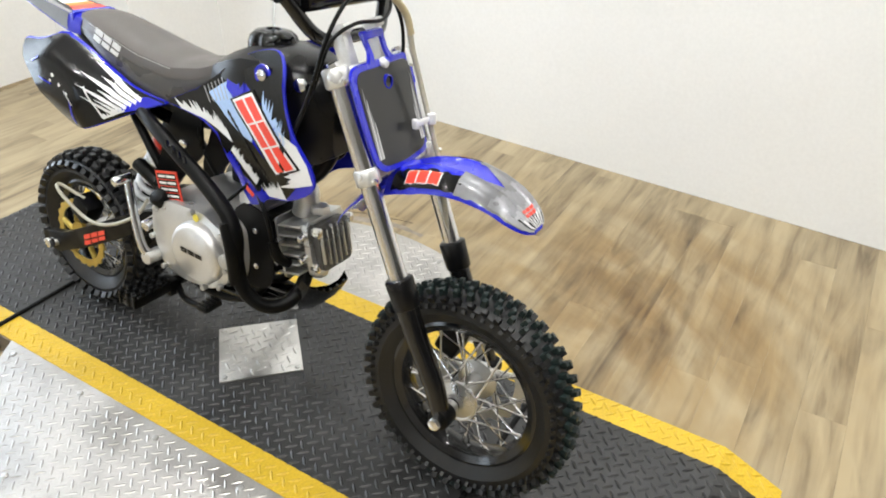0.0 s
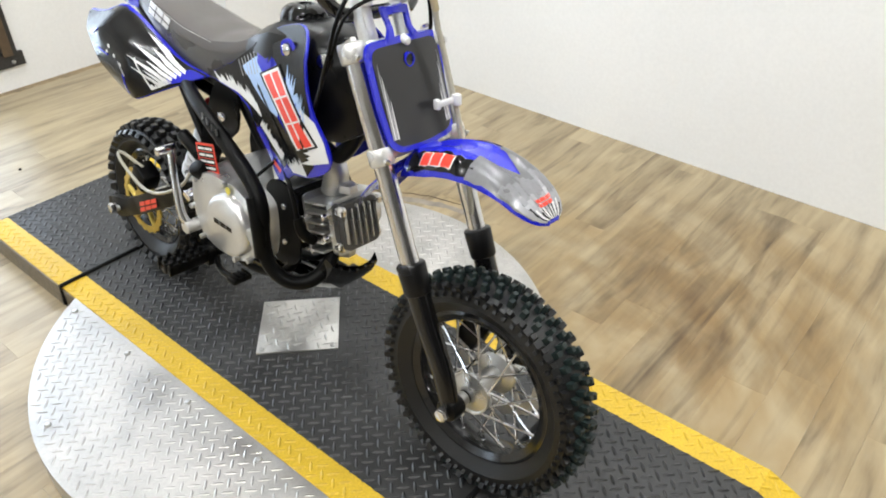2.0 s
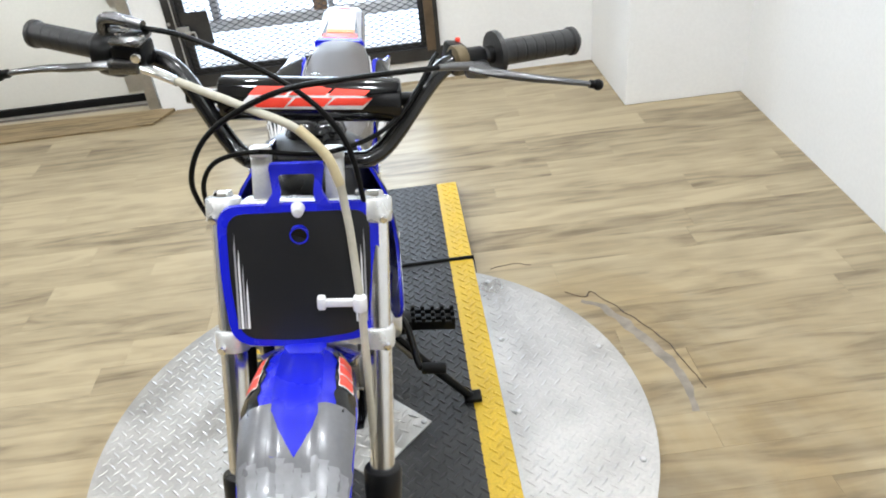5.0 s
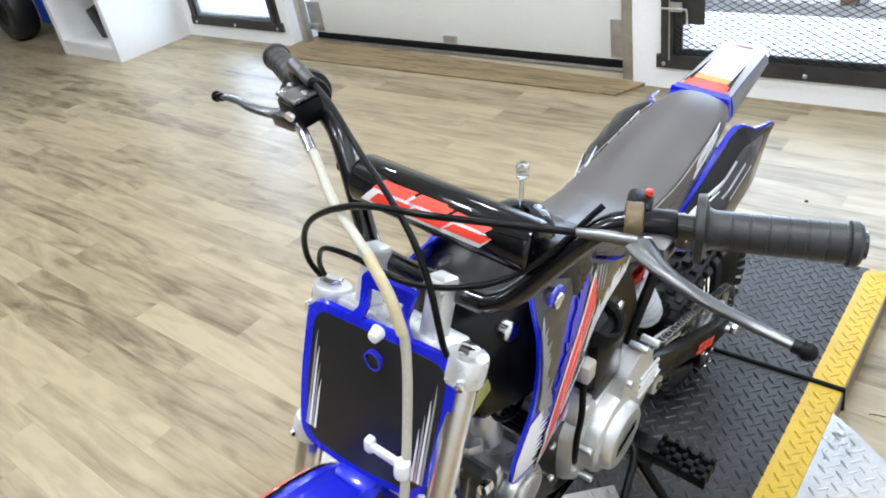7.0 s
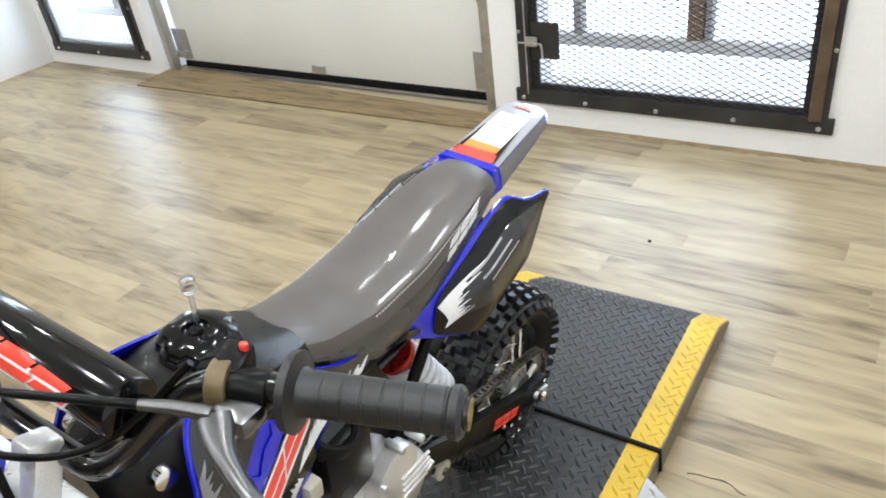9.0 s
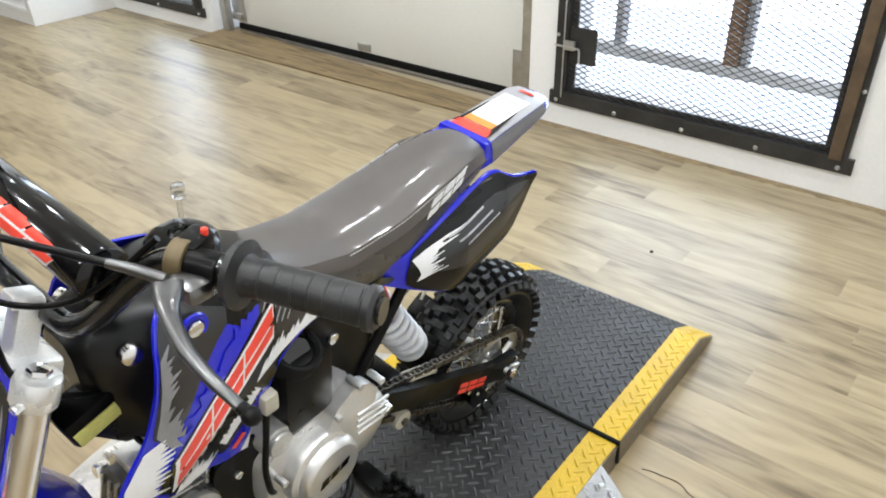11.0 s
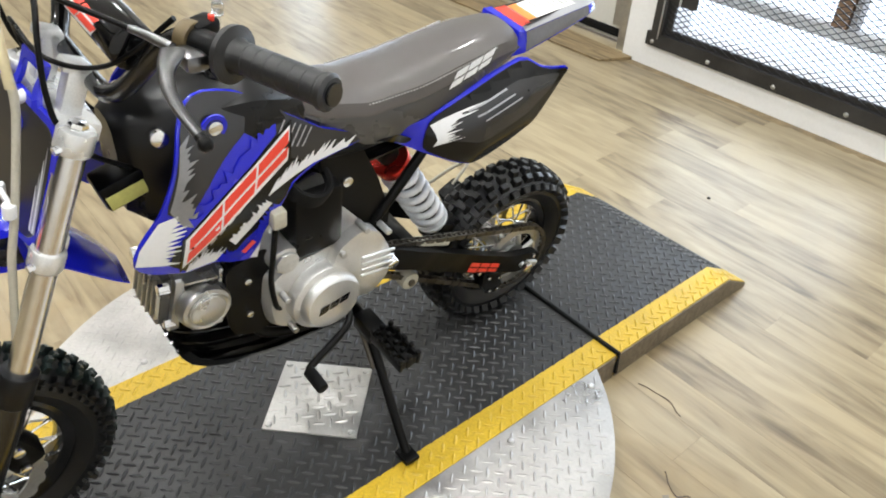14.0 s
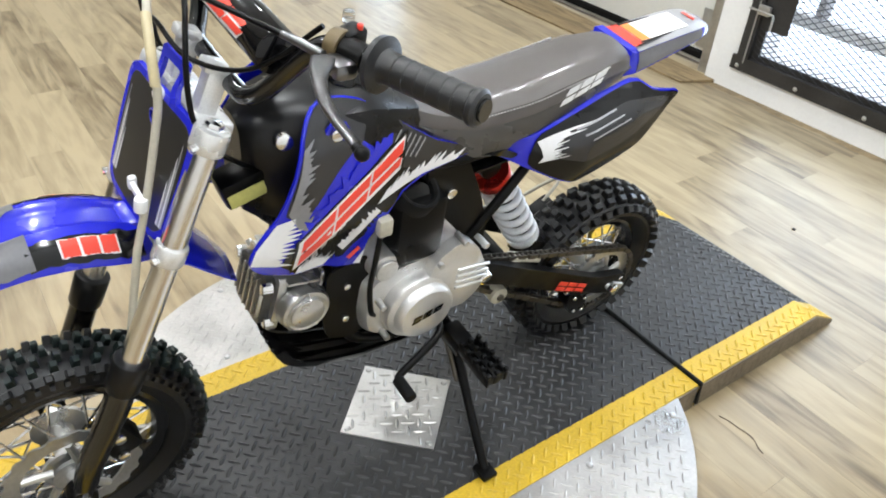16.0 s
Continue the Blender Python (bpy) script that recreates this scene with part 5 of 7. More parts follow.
# seat
ST = [(-0.075, 0.700), (-0.03, 0.684), (0.03, 0.660), (0.10, 0.648), (0.18, 0.655), (0.26, 0.670), (0.33, 0.683), (0.375, 0.685), (0.395, 0.672)]
SB = [(-0.075, 0.690), (-0.03, 0.652), (0.03, 0.612), (0.10, 0.570), (0.14, 0.566), (0.20, 0.580), (0.28, 0.606), (0.36, 0.640), (0.395, 0.655)]
SW = [(-0.075, 0.022), (-0.03, 0.045), (0.03, 0.056), (0.10, 0.062), (0.20, 0.064), (0.30, 0.057), (0.37, 0.047), (0.395, 0.039)]
ys = [-0.075 + 0.47 * k / 30 for k in range(31)]
rings, top_rows = [], []
for y in ys:
    zt, zb, w = lerp_table(ST, y), lerp_table(SB, y), lerp_table(SW, y)
    h = zt - zb
    e = min(0.016, h * 0.4)
    ring = [(-w * 0.95, y, zb), (-w * 1.06, y, zb + h * 0.3), (-w * 1.02, y, zt - e * 1.5), (-w * 0.92, y, zt - e * 0.55), (-w * 0.7, y, zt - e * 0.1), (-w * 0.35, y, zt + 0.002), (0, y, zt + 0.003),
            (w * 0.35, y, zt + 0.002), (w * 0.7, y, zt - e * 0.1), (w * 0.92, y, zt - e * 0.55), (w * 1.02, y, zt - e * 1.5), (w * 1.06, y, zb + h * 0.3), (w * 0.95, y, zb)]
    rings.append([Vector(p) for p in ring])
seat = part("seat", ring_loft(rings), SEATSIDE, bike, "dark grey vinyl seat")
part("seat_top", sheet([[p + Vector((0.03 * p.x, 0, 0.0022)) for p in r[2:11]] for r in rings[1:30]], 0.0035), SEAT, seat, "grained brown-black top cover")
for s in (-1, 1):
    st = [Vector((s * (abs(r[2].x) + 0.001), r[2].y, r[2].z)) for r in rings[9:29]]
    part("seam", tube(st, 0.0008, 6, 1), SEATSIDE, seat, "stitched seam")


THREAD = mat("pale_thread", (0.42, 0.41, 0.40), 0.5)
for s in (-1, 1):
    bm = bmesh.new()
    line = spline([Vector((s * (abs(r[3].x) * 1.03 + 0.0036), r[3].y, r[3].z + 0.0012)) for r in rings[11:27]], 6)
    for a, b in list(zip(line, line[1:]))[::2]:
        tube([a, b], 0.0009, 6, 1, bm=bm, smooth=False)
    tagged(part("stitching", bm, THREAD, seat, "pale thread stitches"), kind="stuff")


def seat_x(y, z):
    w, zt, zb = lerp_table(SW, y), lerp_table(ST, y), lerp_table(SB, y)
    t = (z - zb) / max(0.01, zt - zb)
    return w * (0.95 + 0.11 * min(1, t / 0.3)) if t < 0.3 else w * (1.06 - 0.04 * (t - 0.3) / 0.4)


def emblem(xfun, y0, z0, uy, uz, vy, vz, lift, back, blocks, parent, side, frame=None):
    """An emblem of slanted blocks on a side panel: u along it, v up it."""
    U, V = Vector((uy, uz)), Vector((vy, vz))
    O = Vector((y0, z0))
    if back:
        q = [O - U * 0.065 - V * 0.24, O + U * 1.04 - V * 0.20, O + U * 1.095 + V * 1.24, O - U * 0.01 + V * 1.24]
        part("emblem_shadow", panel([tuple(p) for p in q], lambda y, z: xfun(y, z) + lift - 0.0003, 0.0008, 0.02, side), BLACK, parent, "black emblem border")
        q = [O - U * 0.04 - V * 0.12, O + U * 1.01 - V * 0.10, O + U * 1.07 + V * 1.12, O + U * 0.015 + V * 1.12]
        part("emblem_outline", panel([tuple(p) for p in q], lambda y, z: xfun(y, z) + lift, 0.0008, 0.02, side), back, parent, "pale emblem outline")
    for pts, m_ in blocks:
        q = [O + U * a + V * b for a, b in pts]
        part("emblem_block", panel([tuple(p) for p in q], lambda y, z: xfun(y, z) + lift + 0.0007, 0.0008, 0.02, side), m_, parent)


def letters(m_, gap=0.026):
    """Three plain slanted blocks, each of two bars."""
    out = []
    w = 0.342 - gap
    for k in range(3):
        x = k * 0.342
        lo = 0.05 * k
        out.append(([(x, lo), (x + w, lo), (x + w + 0.022, 0.43), (x + 0.022, 0.43)], m_))
        out.append(([(x + 0.03, 0.57), (x + w + 0.03, 0.57), (x + w + 0.05, 1.0), (x + 0.05, 1.0)], m_))
    return out


for s in (-1, 1):
    if s > 0:
        emblem(seat_x, 0.236, 0.632, 0.078, 0.021, 0.010, 0.024, 0.0012, None, letters(WHITE, 0.05), seat, s)
    else:
        emblem(seat_x, 0.315, 0.650, -0.078, -0.021, -0.010, 0.024, 0.0012, None, letters(WHITE, 0.05), seat, s)

# rear mudguard
RC = [(0.36, 0.680, 0.050, 0.030), (0.40, 0.684, 0.049, 0.034), (0.44, 0.688, 0.046, 0.030), (0.50, 0.695, 0.044, 0.022), (0.540, 0.698, 0.042, 0.014), (0.562, 0.697, 0.034, 0.008), (0.573, 0.694, 0.018, 0.003)]
rows = [[Vector((a * w, y, z - f * d)) for a, f in ((-1, 1.0), (-0.96, 0.5), (-0.86, 0.12), (-0.6, 0.0), (0, -0.05), (0.6, 0.0), (0.86, 0.12), (0.96, 0.5), (1, 1.0))] for y, z, w, d in RC]
rf = part("rear_mudguard", sheet(rows, 0.003), BLUE, bike, "rear mudguard with silver top graphic")
part("tail_graphic", sheet([[p + Vector((0, 0, 0.0012)) for p in r[2:7]] for r in rows[1:6]], 0.0008), GREY, rf, "silver tail sticker")
for s in (1, -1):
    j = (6, 8) if s > 0 else (0, 2)
    part("tail_side_graphic", sheet([[p + Vector((s * 0.0012, 0, 0.0006)) for p in r[j[0]:j[1] + 1]] for r in rows[1:5]], 0.0004), FENDGREY, rf)


def tail_card(y0, y1, w0, w1, lift, m_, label):
    def zz(y):
        return lerp_table([(a, b) for a, b, _, _ in RC], y)
    g = [[Vector((w * k, y, zz(y) + lift + 0.0012)) for k in (-1, -0.5, 0, 0.5, 1)] for y, w in ((y0, w0), ((y0 + y1) / 2, (w0 + w1) / 2), (y1, w1))]
    return part("warning_label", sheet(g, 0.0006), m_, rf, label)


tail_card(0.425, 0.520, 0.026, 0.025, 0.0016, LABELPAPER, "white paper warning label")
tail_card(0.418, 0.434, 0.0265, 0.0263, 0.0024, ORANGE, "orange label band")
tail_card(0.396, 0.416, 0.034, 0.032, 0.0018, RED, "red emblem band")
tail_card(0.382, 0.395, 0.042, 0.041, 0.0018, BLUE, "blue cross band")
tail_card(0.541, 0.548, 0.014, 0.012, 0.0022, RED, "small red emblem")
for s in (-1, 1):
    g = [[Vector((s * x, y, lerp_table([(a, b) for a, b, _, _ in RC], y) + 0.0030)) for x in (x0, x0 + w / 2, x0 + w)] for y, x0, w in ((0.404, 0.0275, 0.008), (0.44, 0.0272, 0.004), (0.48, 0.027, 0.0008))]
    part("tail_stripe", sheet(g, 0.0006), BLACK, rf, "black stripe beside the label")
for k in range(7):
    tail_card(0.455 + k * 0.009, 0.4575 + k * 0.009, 0.021, 0.021, 0.0024, mat("label_ink", (0.45, 0.44, 0.43), 0.6) if k == 0 else bpy.data.materials["label_ink"], "grey bars of small print")
part("tail_crossbar", box(0, 0.386, 0.673, 0.094, 0.010, 0.024, 0.004), BLUE, rf)


# side panels: they flare out from the seat and turn under at the bottom
def side_x(y, z, s=1):
    top = lerp_table([(0.10, 0.578), (0.22, 0.600), (0.30, 0.630), (0.375, 0.652), (0.466, 0.634)], y)
    inner = lerp_table([(0.10, 0.062), (0.20, 0.069), (0.30, 0.065), (0.37, 0.066), (0.41, 0.082), (0.47, 0.099)], y)
    outer = lerp_table([(0.10, 0.064), (0.15, 0.070), (0.20, 0.092), (0.28, 0.117), (0.37, 0.116), (0.47, 0.103)], y)
    outer += 0.012 if s < 0 else -0.014
    k = max(0.0, min(1.0, (top - z) / 0.045))
    k = math.sin(k * math.pi / 2)
    under = max(0.0, min(1.0, (top - z - 0.085) / 0.06))
    return inner + (outer - inner) * k - 0.022 * under * under


SIDE = [(0.100, 0.578), (0.145, 0.560), (0.20, 0.533), (0.265, 0.502), (0.305, 0.492), (0.335, 0.497), (0.40, 0.545), (0.440, 0.592), (0.466, 0.634), (0.440, 0.634), (0.405, 0.640), (0.385, 0.655), (0.36, 0.650), (0.30, 0.630), (0.22, 0.600), (0.155, 0.584)]
so = smooth_outline(SIDE, 2)


def spiky(base, tips, seed, jag=0.35):
    """A splash: a base line and spikes drawn out towards a second line."""
    rng = random.Random(seed)
    n = len(base)
    out = [Vector(p) for p in base]
    far = []
    m = n * 8
    for i in range(m):
        t = i / (m - 1) * (n - 1)
        k = min(int(t), n - 2)
        p = Vector(base[k]).lerp(Vector(base[k + 1]), t - k)
        q = Vector(tips[k]).lerp(Vector(tips[k + 1]), t - k)
        far.append(p.lerp(q, (1.0 - 1.3 * jag * rng.random()) if i % 2 else (0.62 - jag * 0.6 * rng.random())))
    return [tuple(p) for p in out] + [tuple(p) for p in far[::-1]]


GLOSSBLACK = mat("glossy_black_sticker", (0.004, 0.004, 0.0045), 0.15, spec=0.28, var=0.08, scale=9, coat=0.08, fine=0.02)
CHARCOAL = mat("glossy_charcoal_sticker", (0.026, 0.026, 0.028), 0.14, spec=0.4, var=0.08, scale=9, coat=0.3, fine=0.02)
for s in (-1, 1):
    sp = part("side_panel", panel(so, lambda y, z, s=s: side_x(y, z, s), 0.004, 0.012, s), BLUE, bike, "blue side panel with black and white graphics")

    def lay(o, lift, m_, label="", name="panel_sticker", sp=sp, s=s):
        return part(name, panel(o, lambda y, z: side_x(y, z, s) + lift * 1.2 + 0.0018, 0.0007, 0.012, s), m_, sp, label)
    core = [(0.285 + (y - 0.285) * 0.985, 0.575 + (z - 0.575) * 0.972) for y, z in SIDE]
    if s > 0:
        core = [(0.188, 0.545), (0.225, 0.524), (0.265, 0.506), (0.305, 0.495), (0.333, 0.500), (0.398, 0.547), (0.437, 0.593), (0.463, 0.6325), (0.440, 0.6322), (0.404, 0.638), (0.385, 0.6525), (0.36, 0.6475), (0.30, 0.6275), (0.22, 0.5975), (0.197, 0.590)]
    lay(smooth_outline(core, 2), 0.0009, GLOSSBLACK, "glossy black graphic field")
    if s > 0:
        lay(smooth_outline([(0.225, 0.556), (0.29, 0.545), (0.36, 0.566), (0.42, 0.598), (0.447, 0.626), (0.40, 0.630), (0.36, 0.632), (0.30, 0.612), (0.25, 0.592)], 2), 0.0015, CHARCOAL, "charcoal graphic field")
        lay(spiky([(0.200, 0.584), (0.208, 0.570), (0.212, 0.558), (0.206, 0.548)], [(0.310, 0.616), (0.255, 0.588), (0.246, 0.568), (0.262, 0.562)], 31, 0.5), 0.0021, WHITE, "ragged white splash", "panel_splash")
        lay(smooth_outline([(0.110, 0.576), (0.150, 0.560), (0.165, 0.556), (0.175, 0.565), (0.150, 0.576)], 2, 0.004), 0.0019, BLACK, "", "panel_splash")
    else:
        for k in range(7):
            y0, z0, ln = 0.158 + 0.007 * k, 0.574 - 0.0052 * k, (0.125, 0.085, 0.110, 0.060, 0.090, 0.045, 0.065)[k]
            lay([(y0, z0 - 0.0030), (y0 + ln * 0.45, z0 + ln * 0.15 - 0.0016), (y0 + ln, z0 + ln * 0.37), (y0 + ln * 0.4, z0 + ln * 0.15 + 0.0024), (y0, z0 + 0.0028)], 0.0021 + 0.0001 * k, WHITE, "long white splash streak" if k == 0 else "", "panel_splash")
        lay(smooth_outline([(0.110, 0.576), (0.150, 0.581), (0.180, 0.570), (0.196, 0.545), (0.165, 0.555), (0.135, 0.566)], 2, 0.005), 0.0017, BLUE, "ragged blue corner", "panel_splash")
        lay(spiky([(0.180, 0.552), (0.200, 0.541), (0.222, 0.530)], [(0.190, 0.566), (0.214, 0.558), (0.232, 0.540)], 36, 0.75), 0.0024, WHITE, "", "panel_splash")
        lay([(0.222, 0.535), (0.225, 0.534), (0.262, 0.583), (0.260, 0.584)], 0.0026, WHITE, "", "panel_stripe")
        lay([(0.285, 0.545), (0.288, 0.543), (0.308, 0.566), (0.306, 0.568)], 0.0026, GREY, "", "panel_stripe")
        for y, z, r_ in ((0.335, 0.590, 0.0042), (0.345, 0.578, 0.003), (0.318, 0.575, 0.0035), (0.300, 0.562, 0.004)):
            lay([(y + r_ * math.cos(k * math.pi / 4), z + r_ * math.sin(k * math.pi / 4)) for k in range(8)], 0.0024, WHITE, "", "panel_dot")
        for o in ([(0.38, 0.612), (0.405, 0.600), (0.406, 0.603), (0.38, 0.616)], [(0.345, 0.570), (0.385, 0.575), (0.384, 0.578), (0.345, 0.573)], [(0.29, 0.55), (0.292, 0.505), (0.298, 0.507), (0.295, 0.55)]):
            lay(o, 0.0020, BLUE, "", "panel_stripe")
    for k in range(3 if s > 0 else 0):
        y0, z0 = (0.262 + k * 0.012, 0.598 - k * 0.007)
        lay([(y0, z0), (y0 + 0.070, z0 + 0.0227), (y0 + 0.070, z0 + 0.0245), (y0, z0 + 0.0022)], 0.0024, GREY, "", "panel_stripe")


# tank shrouds
def shroud_x(y, z):
    base = lerp_table([(-0.28, 0.108), (-0.20, 0.106), (-0.12, 0.090), (-0.04, 0.076), (0.10, 0.062)], y)
    return base + lerp_table([(0.46, -0.010), (0.55, 0.004), (0.62, 0.0), (0.68, -0.012), (0.72, -0.036)], z)


SHROUD = [(-0.270, 0.545), (-0.258, 0.572), (-0.226, 0.604), (-0.200, 0.650), (-0.186, 0.692), (-0.166, 0.718), (-0.140, 0.722), (-0.100, 0.710), (-0.060, 0.690), (-0.035, 0.664), (0.02, 0.626), (0.108, 0.584), (0.055, 0.580), (0.01, 0.577),
          (-0.035, 0.560), (-0.050, 0.530), (-0.082, 0.492), (-0.084, 0.462), (-0.096, 0.448), (-0.130, 0.462), (-0.158, 0.486), (-0.205, 0.497), (-0.250, 0.520)]
sh = smooth_outline(SHROUD, 2)
for s in (-1, 1):
    p = part("tank_shroud", panel(sh, shroud_x, 0.004, 0.022, s), BLUE, bike, "blue tank shroud with black, white and red graphics")

    def on(o, lift, m_, label="", name="shroud_sticker", p=p, s=s):
        return part(name, panel(o, lambda y, z: shroud_x(y, z) + lift, 0.0007, 0.022, s), m_, p, label)
    field, upper = (CHARCOAL, CHARCOAL) if s > 0 else (GLOSSBLACK, GLOSSBLACK)
    on(smooth_outline([(-0.222, 0.601), (-0.196, 0.650), (-0.182, 0.692), (-0.163, 0.7172), (-0.140, 0.7215), (-0.100, 0.7095), (-0.060, 0.6895), (-0.10, 0.662), (-0.125, 0.648), (-0.150, 0.628), (-0.185, 0.590)], 2), 0.0008, upper, "charcoal graphic field")
    on([(-0.058, 0.688), (-0.034, 0.6635), (0.02, 0.6255), (0.106, 0.5845), (0.05, 0.583), (0.0, 0.580), (-0.05, 0.585), (-0.08, 0.62)], 0.0011, field, "charcoal graphic field")
    on([(-0.215, 0.552), (-0.225, 0.525), (-0.205, 0.502), (-0.160, 0.492), (-0.135, 0.480), (-0.11, 0.500), (-0.075, 0.515), (-0.045, 0.545), (-0.035, 0.564), (0.0, 0.580), (-0.04, 0.605), (-0.10, 0.588), (-0.17, 0.55)], 0.0014, GLOSSBLACK, "black graphic field")
    on(spiky([(-0.266, 0.547), (-0.258, 0.567), (-0.230, 0.596)], [(-0.205, 0.515), (-0.190, 0.560), (-0.192, 0.598)], 41, 0.3) if s > 0 else spiky([(-0.264, 0.545), (-0.252, 0.572), (-0.228, 0.598)], [(-0.185, 0.512), (-0.185, 0.570), (-0.172, 0.618)], 41, 0.3), 0.0018, WHITE, "ragged white splash", "shroud_splash")
    on(spiky([(-0.205, 0.500), (-0.185, 0.496), (-0.160, 0.490)], [(-0.190, 0.528), (-0.165, 0.520), (-0.140, 0.505)], 42), 0.0020, WHITE, "", "shroud_splash")
    if s < 0:
        on(spiky([(-0.150, 0.628), (-0.176, 0.605), (-0.197, 0.578), (-0.204, 0.560)], [(-0.140, 0.668), (-0.188, 0.648), (-0.205, 0.622), (-0.212, 0.600)], 48, 0.5), 0.0017, PALEBLUE, "ragged silver splash", "shroud_splash")
    if s > 0:
        on(spiky([(-0.192, 0.560), (-0.214, 0.606), (-0.194, 0.650), (-0.186, 0.680)], [(-0.172, 0.584), (-0.176, 0.622), (-0.166, 0.655), (-0.166, 0.690)], 47, 0.5), 0.0019, MIDGREY, "ragged grey splash", "shroud_splash")
    on(spiky([(-0.055, 0.645), (-0.100, 0.618), (-0.150, 0.580), (-0.192, 0.552)], [(-0.052, 0.668), (-0.112, 0.648), (-0.170, 0.612), (-0.210, 0.575)] if s > 0 else [(-0.052, 0.674), (-0.120, 0.662), (-0.178, 0.632), (-0.214, 0.588)], 45, 0.4), 0.0021, BLUE, "ragged blue band", "shroud_splash")
    on(spiky([(-0.075, 0.560), (-0.030, 0.573), (0.0, 0.580), (0.060, 0.583)], [(-0.050, 0.590), (-0.012, 0.604), (0.030, 0.606), (0.082, 0.600)], 44, 0.5), 0.0020, WHITE, "", "shroud_splash")
    on(spiky([(-0.128, 0.500), (-0.100, 0.520), (-0.070, 0.545)], [(-0.145, 0.525), (-0.112, 0.545), (-0.085, 0.562)], 43, 0.4), 0.0022, WHITE, "", "shroud_splash")
    on(spiky([(-0.155, 0.488), (-0.128, 0.464), (-0.098, 0.452), (-0.080, 0.495), (-0.052, 0.530)], [(-0.160, 0.506), (-0.125, 0.498), (-0.108, 0.492), (-0.095, 0.522), (-0.075, 0.548)], 49, 0.3), 0.0019, BLUE, "blue lower lobe", "shroud_splash")
    on([(-0.118, 0.478), (-0.100, 0.490), (-0.094, 0.482), (-0.112, 0.470)], 0.0024, RED, "small red emblem", "shroud_splash")
    if s < 0:
        on(spiky([(-0.012, 0.628), (-0.055, 0.600), (-0.095, 0.580), (-0.125, 0.575)], [(-0.072, 0.668), (-0.090, 0.650), (-0.105, 0.625), (-0.128, 0.590)], 46, 0.15), 0.0017, PALEBLUE, "pale blue and white fade", "shroud_splash")
    emblem(shroud_x, -0.203, 0.519, 0.160, 0.086, -0.001, 0.034, 0.0028, WHITE, letters(RED), p, s) if s > 0 else emblem(shroud_x, -0.082, 0.630, -0.108, -0.086, -0.032, 0.022, 0.0028, WHITE, letters(RED), p, s)
    for k in range(6):
        on([(-0.040 + k * 0.008, 0.658 - k * 0.0045), (-0.062 + k * 0.009, 0.628 - k * 0.003), (-0.0605 + k * 0.009, 0.627 - k * 0.003), (-0.0385 + k * 0.008, 0.657 - k * 0.0045)], 0.0019, GREY, "", "shroud_stripe")
    for k in range(10):
        y0, z0 = (-0.196 + k * 0.0142, 0.509 + k * 0.0092) if s > 0 else (-0.072 - k * 0.0095, 0.600 - k * 0.0082)
        on([(y0, z0), (y0 + 0.009, z0 + 0.006), (y0 + 0.009, z0 + 0.012), (y0, z0 + 0.006)], 0.0026, GREY if s > 0 else BLACK, "bars of small lettering", "shroud_lettering")
    b = part("shroud_bolt", cyl((s * (shroud_x(-0.138, 0.684) + 0.0005), -0.138, 0.684), (s * (shroud_x(-0.138, 0.684) + 0.006), -0.138, 0.684), 0.0095, seg=18, bev=0.002), CHROME, p, "bright shroud bolt in blue ring")
    part("bolt_ring", turned([(0, 0.010), (0.003, 0.011), (0.003, 0.016), (0, 0.017)], 24), BLUE, b).matrix_local = pose(s * (shroud_x(-0.138, 0.684) - 0.0005), -0.138, 0.684, 0, 0, 0 if s > 0 else 180)
    lab = part("shroud_small_label", panel([(-0.104, 0.456), (-0.086, 0.476), (-0.092, 0.450)], lambda y, z: shroud_x(y, z) + 0.003, 0.0006, 0.03, s), WHITE, p, "small white corner sticker")
    # side bolts on the tank behind the fork
    tb = part("tank_bolt", cyl((s * 0.048, -0.194, 0.674), (s * 0.066, -0.198, 0.677), 0.013, 0.011, seg=20, bev=0.003), CHROME, bike, "chrome tank mounting bolt")


# ---------------------------------------------------------------- engine
eng_rings = []
for x, k in ((-0.092, 0.90), (-0.080, 0.98), (-0.03, 1.0), (0.03, 1.0), (0.072, 0.98), (0.084, 0.92)):
    o = [(-0.085, 0.335), (-0.080, 0.395), (-0.04, 0.418), (0.06, 0.425), (0.112, 0.410), (0.126, 0.365), (0.112, 0.300), (0.06, 0.272), (-0.05, 0.270), (-0.078, 0.290)]
    eng_rings.append([Vector((x, 0.02 + (y - 0.02) * k, 0.355 + (z - 0.355) * k)) for y, z in smooth_outline(o, 2)])
engine = part("engine", ring_loft(eng_rings), CASTALU, bike, "cast aluminium single-cylinder engine")
# stator side
CL = (0.012, 0.332)
st = part("stator_cover", turned([(0.080, 0.064), (0.098, 0.064), (0.104, 0.062), (0.107, 0.057), (0.108, 0.053), (0.118, 0.051), (0.1225, 0.046), (0.1225, 0.001)], 56, centre=(0, *CL)), CASTALU, engine, "round silver generator cover")
emblem(lambda y, z: 0.1233, CL[0] - 0.028, CL[1] - 0.012, 0.054, 0.011, 0.001, 0.0135, 0.0, None, letters(BLACK, 0.06), st, 1)
sp_out = smooth_outline([(0.015, 0.385), (0.032, 0.425), (0.070, 0.445), (0.105, 0.428), (0.134, 0.370), (0.130, 0.322), (0.100, 0.295), (0.06, 0.30)], 3)
sc_ = part("sprocket_cover", panel(sp_out, lambda y, z: 0.108, 0.026, 0.03, 1, rim=0.004), CASTALU, engine, "silver front sprocket cover")
